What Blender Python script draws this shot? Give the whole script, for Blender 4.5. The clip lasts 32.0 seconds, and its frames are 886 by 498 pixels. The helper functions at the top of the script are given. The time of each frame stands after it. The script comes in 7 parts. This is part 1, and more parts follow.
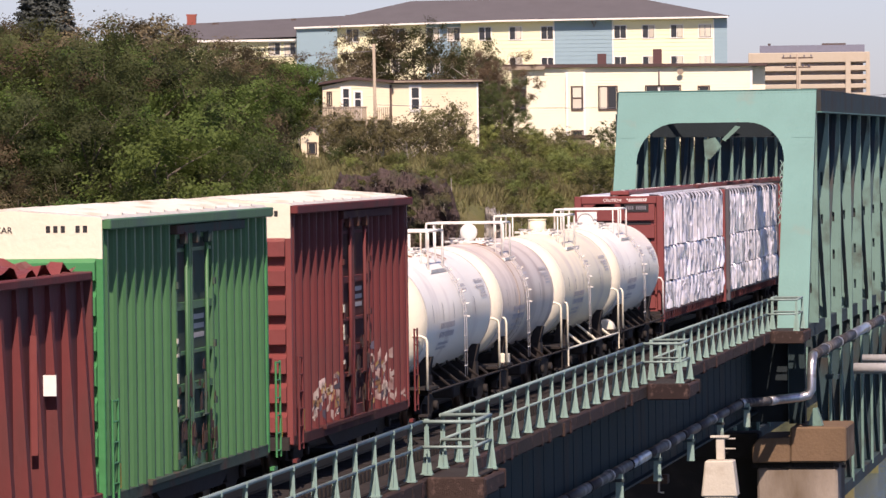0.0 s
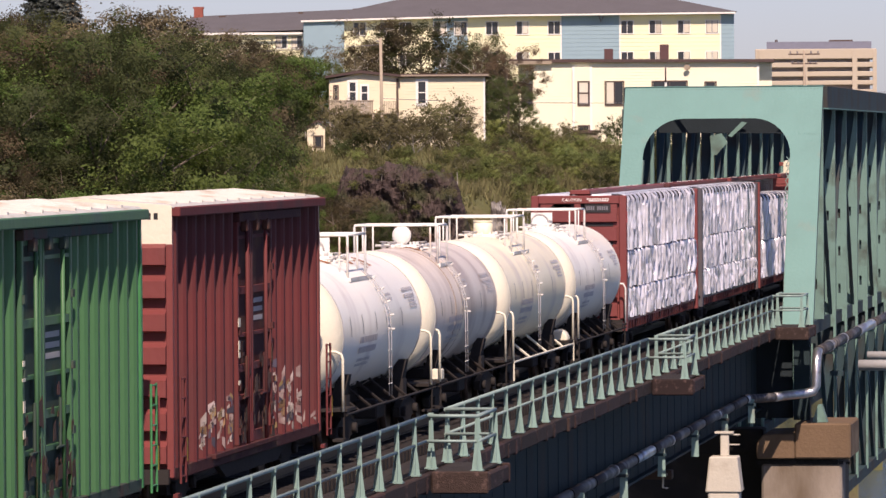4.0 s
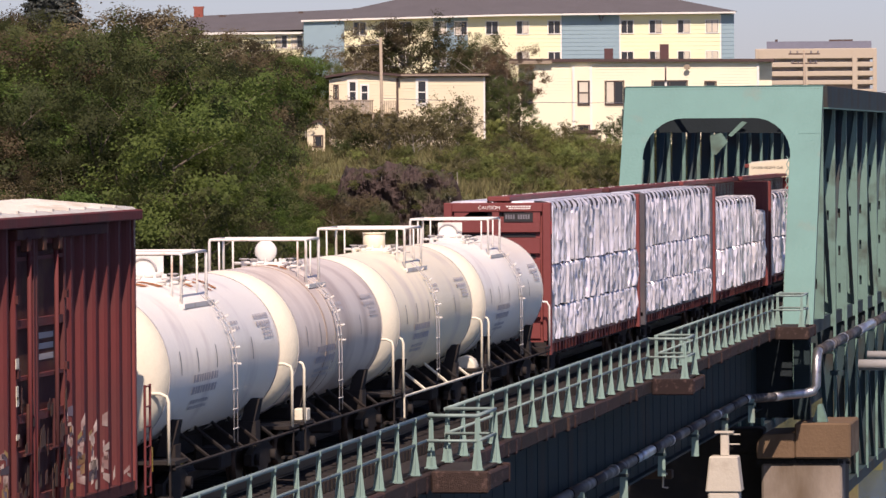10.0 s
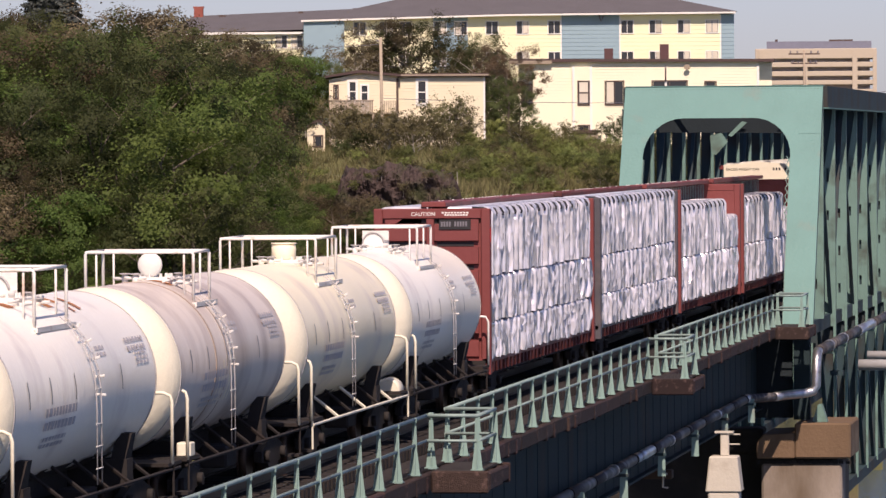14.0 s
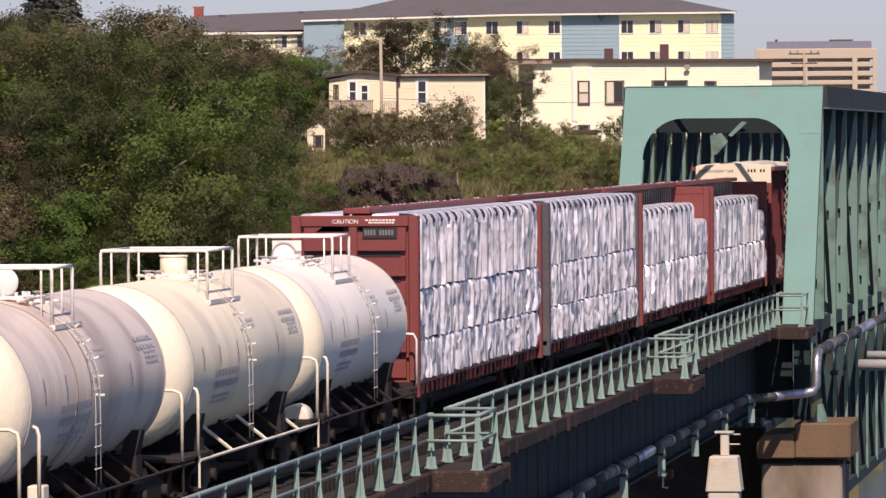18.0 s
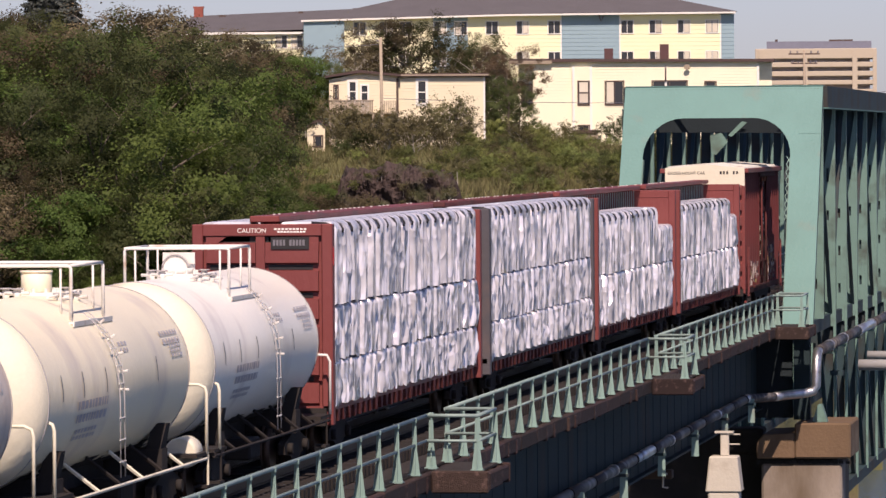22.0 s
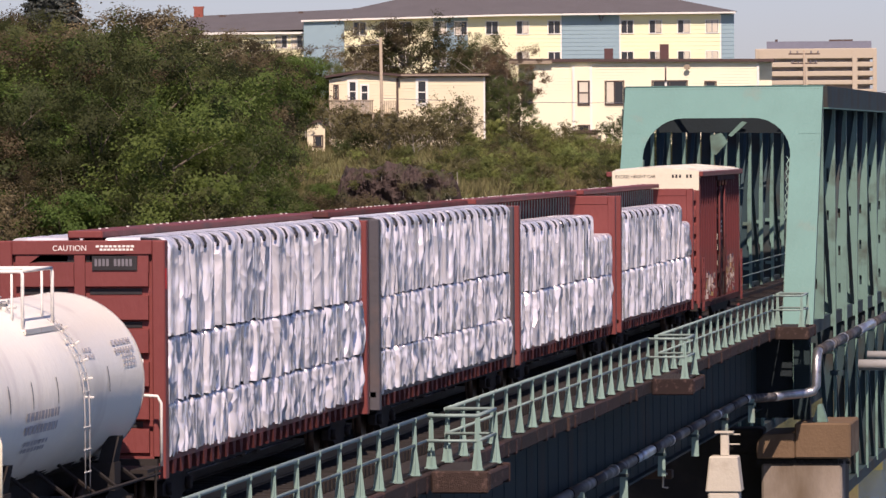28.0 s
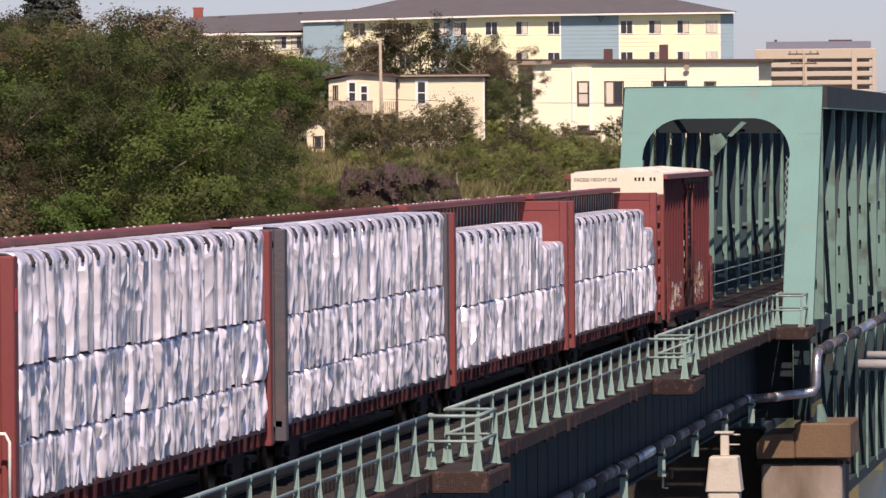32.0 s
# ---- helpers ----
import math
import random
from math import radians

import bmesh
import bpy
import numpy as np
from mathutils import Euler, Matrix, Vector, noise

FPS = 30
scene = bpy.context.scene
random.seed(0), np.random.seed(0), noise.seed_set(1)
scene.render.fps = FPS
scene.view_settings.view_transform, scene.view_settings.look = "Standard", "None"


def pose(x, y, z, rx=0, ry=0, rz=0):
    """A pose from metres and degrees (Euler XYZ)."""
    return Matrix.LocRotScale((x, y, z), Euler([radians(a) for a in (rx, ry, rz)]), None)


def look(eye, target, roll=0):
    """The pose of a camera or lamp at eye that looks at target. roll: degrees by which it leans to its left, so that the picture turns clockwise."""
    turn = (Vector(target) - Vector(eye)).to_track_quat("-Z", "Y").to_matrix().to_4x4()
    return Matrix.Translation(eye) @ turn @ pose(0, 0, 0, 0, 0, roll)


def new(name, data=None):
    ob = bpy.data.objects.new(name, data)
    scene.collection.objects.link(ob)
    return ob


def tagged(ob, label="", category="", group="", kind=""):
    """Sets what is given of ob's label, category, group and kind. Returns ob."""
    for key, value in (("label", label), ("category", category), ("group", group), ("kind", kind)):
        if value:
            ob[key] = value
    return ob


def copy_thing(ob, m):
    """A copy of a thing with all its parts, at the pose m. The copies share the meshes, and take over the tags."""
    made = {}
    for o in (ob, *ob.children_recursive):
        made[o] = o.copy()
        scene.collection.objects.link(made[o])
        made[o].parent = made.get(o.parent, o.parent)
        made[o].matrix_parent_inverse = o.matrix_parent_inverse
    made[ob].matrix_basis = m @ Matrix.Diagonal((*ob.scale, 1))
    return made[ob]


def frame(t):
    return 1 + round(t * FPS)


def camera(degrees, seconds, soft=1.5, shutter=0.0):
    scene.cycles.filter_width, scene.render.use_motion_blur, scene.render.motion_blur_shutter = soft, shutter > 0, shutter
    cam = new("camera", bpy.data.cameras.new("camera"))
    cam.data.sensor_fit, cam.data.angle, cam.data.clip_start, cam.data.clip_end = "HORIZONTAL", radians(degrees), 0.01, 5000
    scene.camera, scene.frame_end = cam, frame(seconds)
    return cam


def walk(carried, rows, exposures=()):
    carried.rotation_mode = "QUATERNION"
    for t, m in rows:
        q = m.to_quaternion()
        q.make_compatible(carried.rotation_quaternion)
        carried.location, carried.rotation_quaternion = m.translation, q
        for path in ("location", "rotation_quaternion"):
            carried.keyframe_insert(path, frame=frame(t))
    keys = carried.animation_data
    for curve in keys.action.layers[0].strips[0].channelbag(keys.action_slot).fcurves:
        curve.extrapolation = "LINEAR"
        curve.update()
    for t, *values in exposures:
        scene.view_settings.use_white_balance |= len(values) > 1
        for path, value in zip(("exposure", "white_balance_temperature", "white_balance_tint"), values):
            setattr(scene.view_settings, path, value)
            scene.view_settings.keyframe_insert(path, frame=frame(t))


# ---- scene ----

SECONDS = 32.0
EYE = (0.0, 0.0, 6.361)
cam = camera(9.0, SECONDS, soft=1.5)
STILL = (99.008, 13.917, 4.439)
walk(cam, [
    (0.0, look(EYE, (99.024, 13.817, 4.548), -0.724)),
    (0.5, look(EYE, (99.018, 13.862, 4.572), -0.776)),
    (1.0, look(EYE, (99.026, 13.802, 4.533), -0.411)),
    (1.5, look(EYE, (99.010, 13.911, 4.475), -0.215)),
    (2.0, look(EYE, (99.015, 13.887, 4.566), -0.423)),
    (2.5, look(EYE, (99.009, 13.914, 4.458), -0.315)),
    (3.0, look(EYE, (99.007, 13.922, 4.442), -0.416)),
    (3.5, look(EYE, (99.009, 13.916, 4.453), -0.371)),
    (5.5, look(EYE, STILL, -0.364)),
    (28.0, look(EYE, STILL, -0.364)),
    (29.0, look(EYE, (99.009, 13.917, 4.452), -0.389)),
    (30.0, look(EYE, (99.009, 13.912, 4.449), -0.448)),
    (31.0, look(EYE, (99.008, 13.916, 4.442), -0.357)),
    (32.0, look(EYE, (99.009, 13.912, 4.450), -0.434)),
], exposures=[(0.0, 0.34, 7350.0, 26.0), (3.0, 0.25, 7350.0, 26.0), (8.0, 0.14, 7350.0, 26.0), (14.0, 0.10, 7350.0, 26.0), (24.0, 0.08, 7350.0, 26.0), (29.0, 0.14, 7350.0, 26.0), (32.0, 0.15, 7350.0, 26.0)])

# ---- sun and sky ----
TO_SUN = Vector((-0.90, -0.175, 1.0)).normalized()
world = bpy.data.worlds.new("sky")
scene.world = world
world.use_nodes = True
_n = world.node_tree.nodes
_sky = _n.new("ShaderNodeTexSky")
_sky.sky_type, _sky.sun_disc = "NISHITA", False
_sky.sun_elevation = math.asin(TO_SUN.z)
_sky.sun_rotation = math.atan2(TO_SUN.x, TO_SUN.y)
_sky.air_density, _sky.dust_density, _sky.ozone_density = 0.8, 0.5, 4.0
_n["Background"].inputs["Strength"].default_value = 0.088
_cool = _n.new("ShaderNodeMix")
_cool.data_type, _cool.blend_type = "RGBA", "MULTIPLY"
_cool.inputs["Factor"].default_value = 1.0
_cool.inputs["B"].default_value = (0.89, 0.92, 1.10, 1)
world.node_tree.links.new(_sky.outputs[0], _cool.inputs["A"])
world.node_tree.links.new(_cool.outputs["Result"], _n["Background"].inputs["Color"])
sun = new("sun", bpy.data.lights.new("sun", "SUN"))
sun.data.energy, sun.data.angle, sun.data.color = 5.0, radians(0.55), (1.0, 0.93, 0.82)
sun.matrix_world = look(TO_SUN * 300, (0, 0, 0))

# ---- materials ----


def mat(name, color, rough=0.7, metal=0.0, vary=0.12, grain=0.06, scale=1.0, bump=0.02, dirt=None, dirt_amount=0.3,
        dirt_scale=0.6, stretch=(1, 1, 1), island=0.0, per_object=0.0, translucent=0.0, spec=0.4):
    """Colour with broad patches, fine grain, stains of a second colour, and relief."""
    m = bpy.data.materials.new(name)
    m.use_nodes = True
    nt = m.node_tree
    N, L = nt.nodes, nt.links
    b = N["Principled BSDF"]
    b.inputs["Roughness"].default_value, b.inputs["Metallic"].default_value = rough, metal
    b.inputs["Specular IOR Level"].default_value = spec
    co = N.new("ShaderNodeTexCoord")
    mp = N.new("ShaderNodeMapping")
    mp.inputs["Scale"].default_value = stretch
    L.new(co.outputs["Object"], mp.inputs["Vector"])

    def tex(s, detail, off=0.0):
        t = N.new("ShaderNodeTexNoise")
        t.noise_dimensions = "4D"
        t.inputs["W"].default_value = off
        t.inputs["Scale"].default_value, t.inputs["Detail"].default_value = s, detail
        L.new(mp.outputs["Vector"], t.inputs["Vector"])
        return t.outputs["Fac"]

    def mathn(op, a, c, d=None):
        q = N.new("ShaderNodeMath")
        q.operation = op
        for i, x in enumerate((a, c, d)):
            if x is None:
                continue
            if isinstance(x, (int, float)):
                q.inputs[i].default_value = x
            else:
                L.new(x, q.inputs[i])
        return q.outputs[0]

    value = mathn("MULTIPLY_ADD", tex(0.7 * scale, 3), 2 * vary, 1 - vary)
    value = mathn("MULTIPLY", value, mathn("MULTIPLY_ADD", tex(22 * scale, 4, 3.1), 2 * grain, 1 - grain))
    if island:
        g = N.new("ShaderNodeNewGeometry")
        value = mathn("MULTIPLY", value, mathn("MULTIPLY_ADD", g.outputs["Random Per Island"], 2 * island, 1 - island))
    if per_object:
        o = N.new("ShaderNodeObjectInfo")
        value = mathn("MULTIPLY", value, mathn("MULTIPLY_ADD", o.outputs["Random"], 2 * per_object, 1 - per_object))
    hsv = N.new("ShaderNodeHueSaturation")
    hsv.inputs["Color"].default_value = (*color, 1)
    L.new(value, hsv.inputs["Value"])
    if per_object or island:
        src = N.new("ShaderNodeObjectInfo").outputs["Random"] if per_object else g.outputs["Random Per Island"]
        amount = per_object if per_object else island
        hue = mathn("MULTIPLY_ADD", mathn("FRACT", mathn("MULTIPLY", src, 7.31), 0), 0.10 * amount, 0.5 - 0.05 * amount)
        L.new(hue, hsv.inputs["Hue"])
    out = hsv.outputs["Color"]
    if dirt:
        ramp = N.new("ShaderNodeMapRange")
        ramp.inputs["From Min"].default_value, ramp.inputs["From Max"].default_value = 0.66 - dirt_amount * 0.45, 0.78 - dirt_amount * 0.3
        L.new(tex(dirt_scale, 6, 7.7), ramp.inputs["Value"])
        mix = N.new("ShaderNodeMix")
        mix.data_type = "RGBA"
        L.new(ramp.outputs["Result"], mix.inputs["Factor"])
        L.new(out, mix.inputs["A"])
        mix.inputs["B"].default_value = (*dirt, 1)
        out = mix.outputs["Result"]
    L.new(out, b.inputs["Base Color"])
    if bump:
        bp = N.new("ShaderNodeBump")
        bp.inputs["Strength"].default_value, bp.inputs["Distance"].default_value = 0.6, bump
        L.new(tex(9 * scale, 5, 1.3), bp.inputs["Height"])
        L.new(bp.outputs["Normal"], b.inputs["Normal"])
    if translucent:
        tr = N.new("ShaderNodeBsdfTranslucent")
        L.new(out, tr.inputs["Color"])
        ms = N.new("ShaderNodeMixShader")
        ms.inputs[0].default_value = translucent
        L.new(b.outputs[0], ms.inputs[1])
        L.new(tr.outputs[0], ms.inputs[2])
        L.new(ms.outputs[0], N["Material Output"].inputs["Surface"])
    return m


TEAL_PALE = mat("pale_teal_paint", (0.205, 0.315, 0.285), 0.6, vary=0.12, dirt=(0.2, 0.19, 0.16), dirt_amount=0.25, dirt_scale=1.5, per_object=0.08)
TEAL = mat("teal_paint", (0.098, 0.232, 0.212), 0.55, vary=0.14, dirt=(0.14, 0.2, 0.175), dirt_amount=0.12, dirt_scale=0.8)
TEAL_DIRTY = mat("weathered_teal_paint", (0.125, 0.225, 0.195), 0.6, vary=0.2, dirt=(0.065, 0.085, 0.07), dirt_amount=0.3, dirt_scale=0.9)
# Shaded copy of the teal: the truss's inner shade is put into its colour.
TEAL_SHADE = mat("shade_dark_teal_paint", (0.02, 0.047, 0.056), 0.75, vary=0.25, dirt=(0.03, 0.03, 0.028), dirt_amount=0.4)
GALV = mat("galvanised_rail", (0.26, 0.35, 0.33), 0.55, 0.15, dirt=(0.16, 0.14, 0.12), dirt_amount=0.2)
TIMBER = mat("creosoted_timber", (0.031, 0.0155, 0.0135), 0.85, vary=0.35, grain=0.25, stretch=(1, 4, 4), bump=0.04, dirt=(0.12, 0.072, 0.062), dirt_amount=0.22, dirt_scale=1.6, per_object=0.4)
WALKWAY = mat("grey_walkway_planks", (0.026, 0.020, 0.018), 0.85, vary=0.25, grain=0.15, dirt=(0.07, 0.05, 0.04), dirt_amount=0.4, per_object=0.2)
STEEL_BLACK = mat("black_grimy_steel", (0.030, 0.026, 0.025), 0.85, spec=0.2, vary=0.3, dirt=(0.03, 0.021, 0.017), dirt_amount=0.3)
TIE_TIMBER = mat("black_creosoted_ties", (0.018, 0.014, 0.013), 0.9, vary=0.3, grain=0.2, stretch=(5, 1, 5), bump=0.03, per_object=0.3)
# Teal taken down to near black to hold the shade below the deck.
GIRDER = mat("shade_dark_girder_paint", (0.010, 0.026, 0.031), 0.8, vary=0.3, dirt=(0.03, 0.026, 0.022), dirt_amount=0.3, stretch=(1, 1, 0.3))
PIPE_PALE = mat("pale_metal_pipe", (0.55, 0.55, 0.56), 0.45, 0.3, vary=0.15)
# Shade inside the truss and below its end is put into this colour.
STEEL_SHADE = mat("shade_dark_bridge_steel", (0.009, 0.017, 0.022), 0.85, vary=0.3)
# Near-black base holds the shade under the deck, and serves for dark joints.
CONCRETE_SHADE_CRACK = mat("shade_and_crack_dark_concrete", (0.024, 0.021, 0.019), 0.9, vary=0.3, grain=0.12, bump=0.04, dirt=(0.05, 0.04, 0.033), dirt_amount=0.3)
RAIL = mat("rusty_rail_steel", (0.10, 0.065, 0.05), 0.5, 0.6)
CONCRETE = mat("stained_concrete", (0.285, 0.238, 0.198), 0.9, vary=0.3, grain=0.12, dirt=(0.13, 0.095, 0.065), dirt_amount=0.5, dirt_scale=0.35, bump=0.04, stretch=(1, 1, 0.45))
CONCRETE_RUST = mat("rust_stained_concrete", (0.145, 0.092, 0.055), 0.9, vary=0.3, grain=0.12, dirt=(0.24, 0.18, 0.12), dirt_amount=0.3, dirt_scale=0.5, bump=0.04)
CONCRETE_PALE = mat("pale_concrete", (0.52, 0.48, 0.41), 0.9, vary=0.15, grain=0.08, bump=0.03, dirt=(0.30, 0.24, 0.18), dirt_amount=0.3, dirt_scale=0.8)
PIPE = mat("aluminium_pipe_jacket", (0.62, 0.62, 0.64), 0.32, 0.9, vary=0.2, dirt=(0.25, 0.2, 0.17), dirt_amount=0.3, dirt_scale=1.5)
# Weathered wrap, darkened further to hold the shade beside the girder.
PIPE_BROWN = mat("weathered_shade_dark_pipe_wrap", (0.05, 0.044, 0.044), 0.55, 0.25, vary=0.3, dirt=(0.26, 0.24, 0.23), dirt_amount=0.3, dirt_scale=1.4)
CAR_RED = mat("oxide_red_car_paint", (0.190, 0.045, 0.042), 0.55, vary=0.16, dirt=(0.12, 0.045, 0.04), dirt_amount=0.3, dirt_scale=0.7, stretch=(1, 1, 0.5))
CAR_RED_DARK = mat("faded_maroon_car_paint", (0.138, 0.031, 0.031), 0.75, spec=0.25, vary=0.18, dirt=(0.09, 0.035, 0.034), dirt_amount=0.4, dirt_scale=0.9, stretch=(1, 1, 0.4))
RUST_DARK = mat("dark_brown_rust", (0.085, 0.042, 0.028), 0.85, vary=0.35, per_object=0.4)
# Darker than the sides: the doorway's shade is put into the maroon.
DOOR_MAROON = mat("grimy_shaded_maroon_door_paint", (0.075, 0.026, 0.026), 0.8, spec=0.15, vary=0.25, dirt=(0.12, 0.06, 0.04), dirt_amount=0.3, dirt_scale=1.2)
GRAFFITI_DARK = mat("dark_graffiti_paint", (0.06, 0.05, 0.07), 0.6, vary=0.3, per_object=0.4)
GRAFFITI_OCHRE = mat("ochre_graffiti_paint", (0.24, 0.15, 0.07), 0.6, vary=0.3, per_object=0.4)
CAR_GREEN = mat("faded_green_car_paint", (0.05, 0.148, 0.06), 0.5, vary=0.16, dirt=(0.05, 0.11, 0.075), dirt_amount=0.35, dirt_scale=0.8, stretch=(1, 1, 0.35))
CAR_GREEN_END = mat("bright_green_car_paint", (0.04, 0.21, 0.075), 0.5, vary=0.1, dirt=(0.03, 0.13, 0.05), dirt_amount=0.2)
GREEN_GREY = mat("grey_green_door_paint", (0.045, 0.07, 0.056), 0.75, spec=0.2, vary=0.2, dirt=(0.10, 0.045, 0.035), dirt_amount=0.32, dirt_scale=1.1)
CREAM = mat("cream_car_paint", (0.72, 0.66, 0.52), 0.5, vary=0.06, dirt=(0.5, 0.36, 0.22), dirt_amount=0.08)
ROOF_PALE = mat("pale_galvanised_roof", (0.58, 0.565, 0.52), 0.55, 0.05, vary=0.15, dirt=(0.44, 0.37, 0.30), dirt_amount=0.3, dirt_scale=1.3)
GREY_POST = mat("grey_car_paint", (0.08, 0.074, 0.085), 0.6, vary=0.15, dirt=(0.17, 0.11, 0.10), dirt_amount=0.25)
TANK_WHITE = mat("white_tank_paint", (0.93, 0.885, 0.80), 0.34, spec=0.28, vary=0.03, dirt=(0.66, 0.59, 0.55), dirt_amount=0.12, dirt_scale=0.55, stretch=(1, 1, 0.4))
TANK_GREY = mat("grimy_grey_tank_paint", (0.72, 0.635, 0.565), 0.4, spec=0.28, vary=0.06, dirt=(0.44, 0.355, 0.31), dirt_amount=0.38, dirt_scale=0.6, stretch=(1.4, 1, 0.3))
TANK_CREAM = mat("cream_tank_paint", (0.91, 0.82, 0.62), 0.38, spec=0.28, vary=0.03, dirt=(0.66, 0.58, 0.49), dirt_amount=0.15, dirt_scale=0.5, stretch=(1, 1, 0.4))
HEAD_CREAM = mat("cream_tank_head_paint", (0.76, 0.71, 0.57), 0.45, vary=0.05, dirt=(0.5, 0.42, 0.3), dirt_amount=0.12)
WHITE_RAIL = mat("white_painted_pipe_rail", (0.74, 0.72, 0.68), 0.5, vary=0.06, dirt=(0.45, 0.28, 0.18), dirt_amount=0.15, dirt_scale=2.0)
DECAL = mat("dark_grey_stencil_paint", (0.16, 0.15, 0.17), 0.6)
DECAL_PALE = mat("faded_grey_stencil_paint", (0.40, 0.38, 0.38), 0.6)
WHITE_PAINT = mat("white_stencil_paint", (0.78, 0.76, 0.72), 0.6)
TANK_MARK = mat("faded_tank_stencil", (0.52, 0.50, 0.52), 0.6)
LADDER_GREY = mat("grey_ladder_paint", (0.42, 0.40, 0.40), 0.6)
HOOP_BROWN = mat("brown_stain", (0.36, 0.27, 0.21), 0.7, vary=0.3)
YELLOW = mat("yellow_sill_paint", (0.55, 0.36, 0.03), 0.6, dirt=(0.2, 0.12, 0.03), dirt_amount=0.4, dirt_scale=2)
RUST = mat("orange_rust_streak", (0.42, 0.17, 0.07), 0.8, vary=0.25)
GRAFFITI = mat("faded_graffiti_paint", (0.33, 0.27, 0.25), 0.6, vary=0.3, per_object=0.45, dirt=(0.22, 0.12, 0.11), dirt_amount=0.4, dirt_scale=2.5)


def sheeting(name, color, rough, metal):
    """Crinkled silvery plastic sheeting: sharp creases at two sizes, different on each package."""
    m = mat(name, color, rough, metal, vary=0.05, grain=0.02, bump=0, scale=1.6, per_object=0.05, spec=0.6)
    N, L = m.node_tree.nodes, m.node_tree.links
    co, ob = N.new("ShaderNodeTexCoord"), N.new("ShaderNodeObjectInfo")
    shift = N.new("ShaderNodeMath")
    shift.operation = "MULTIPLY"
    L.new(ob.outputs["Random"], shift.inputs[0])
    shift.inputs[1].default_value = 60.0
    total = None
    for scale, tall, tilt, share in ((1.15, 0.30, 0.12, 1.0), (2.3, 0.36, -0.22, 0.42), (5.0, 0.5, 0.5, 0.10)):
        mp = N.new("ShaderNodeMapping")
        mp.inputs["Scale"].default_value = (1.0, 0.4, tall)
        mp.inputs["Rotation"].default_value = (0.0, tilt, 0.0)
        L.new(co.outputs["Object"], mp.inputs["Vector"])
        t = N.new("ShaderNodeTexNoise")
        t.noise_dimensions = "4D"
        t.inputs["Scale"].default_value, t.inputs["Detail"].default_value, t.inputs["Distortion"].default_value = scale, 0.0, 0.5
        L.new(mp.outputs["Vector"], t.inputs["Vector"])
        L.new(shift.outputs[0], t.inputs["W"])
        off = N.new("ShaderNodeMath")
        off.operation = "SUBTRACT"
        L.new(t.outputs["Fac"], off.inputs[0])
        off.inputs[1].default_value = 0.5
        fold = N.new("ShaderNodeMath")
        fold.operation = "ABSOLUTE"
        L.new(off.outputs[0], fold.inputs[0])
        part_of = N.new("ShaderNodeMath")
        part_of.operation = "MULTIPLY_ADD"
        L.new(fold.outputs[0], part_of.inputs[0])
        part_of.inputs[1].default_value = -share
        part_of.inputs[2].default_value = 0.0
        if total is not None:
            L.new(total, part_of.inputs[2])
        total = part_of.outputs[0]
    bp = N.new("ShaderNodeBump")
    bp.inputs["Strength"].default_value, bp.inputs["Distance"].default_value = 1.0, 0.75
    L.new(total, bp.inputs["Height"])
    L.new(bp.outputs["Normal"], N["Principled BSDF"].inputs["Normal"])
    return m


WRAP = sheeting("silvery_white_lumber_wrap", (0.86, 0.825, 0.865), 0.24, 0.38)
STRAP = mat("dark_package_strap", (0.03, 0.03, 0.035), 0.6)
ROCK = mat("dark_reddish_rock", (0.082, 0.060, 0.056), 0.95, vary=0.4, grain=0.3, scale=0.6, bump=0.5, dirt=(0.07, 0.075, 0.04), dirt_amount=0.36, dirt_scale=0.8, spec=0.1)
ROCK_PALE = mat("pale_grey_rock", (0.36, 0.335, 0.31), 0.9, vary=0.3, grain=0.2, bump=0.1, dirt=(0.13, 0.11, 0.1), dirt_amount=0.45, dirt_scale=1.0)
BARK = mat("grey_bark", (0.14, 0.115, 0.09), 0.9, vary=0.3, grain=0.2)
BARK_PALE = mat("pale_dead_branch_bark", (0.34, 0.31, 0.27), 0.9, vary=0.2)
LEAF = mat("green_leaves", (0.103, 0.121, 0.048), 0.6, vary=0.3, island=0.16, per_object=0.42, translucent=0.55, bump=0, spec=0.2)
LEAF_BRIGHT = mat("bright_green_leaves", (0.108, 0.160, 0.042), 0.6, vary=0.25, island=0.2, per_object=0.3, translucent=0.5, bump=0, spec=0.2)
LEAF_SHRUB = mat("light_green_shrub_leaves", (0.20, 0.23, 0.08), 0.6, vary=0.2, island=0.35, per_object=0.35, translucent=0.5, bump=0, spec=0.2)
LEAF_OLIVE = mat("olive_brown_leaves", (0.130, 0.100, 0.060), 0.65, vary=0.25, island=0.2, per_object=0.35, translucent=0.5, bump=0, spec=0.15)
LEAF_SCRUB = mat("dull_green_brown_scrub_leaves", (0.150, 0.136, 0.070), 0.65, vary=0.25, island=0.25, per_object=0.35, translucent=0.5, bump=0, spec=0.15)
# Grey cast in the needles stands for distance haze.
NEEDLES = mat("dark_hazed_conifer_needles", (0.062, 0.072, 0.066), 0.65, vary=0.2, island=0.35, per_object=0.2, translucent=0.1, bump=0, spec=0.2)
TWIG_LEAF = mat("sparse_brown_leaves", (0.15, 0.126, 0.075), 0.7, vary=0.25, island=0.45, per_object=0.2, translucent=0.2, bump=0, spec=0.1)
GRASS = mat("rough_hillside_grass", (0.12, 0.12, 0.045), 0.9, vary=0.4, grain=0.3, scale=0.35, bump=0.2, dirt=(0.15, 0.115, 0.06), dirt_amount=0.4, dirt_scale=0.12)
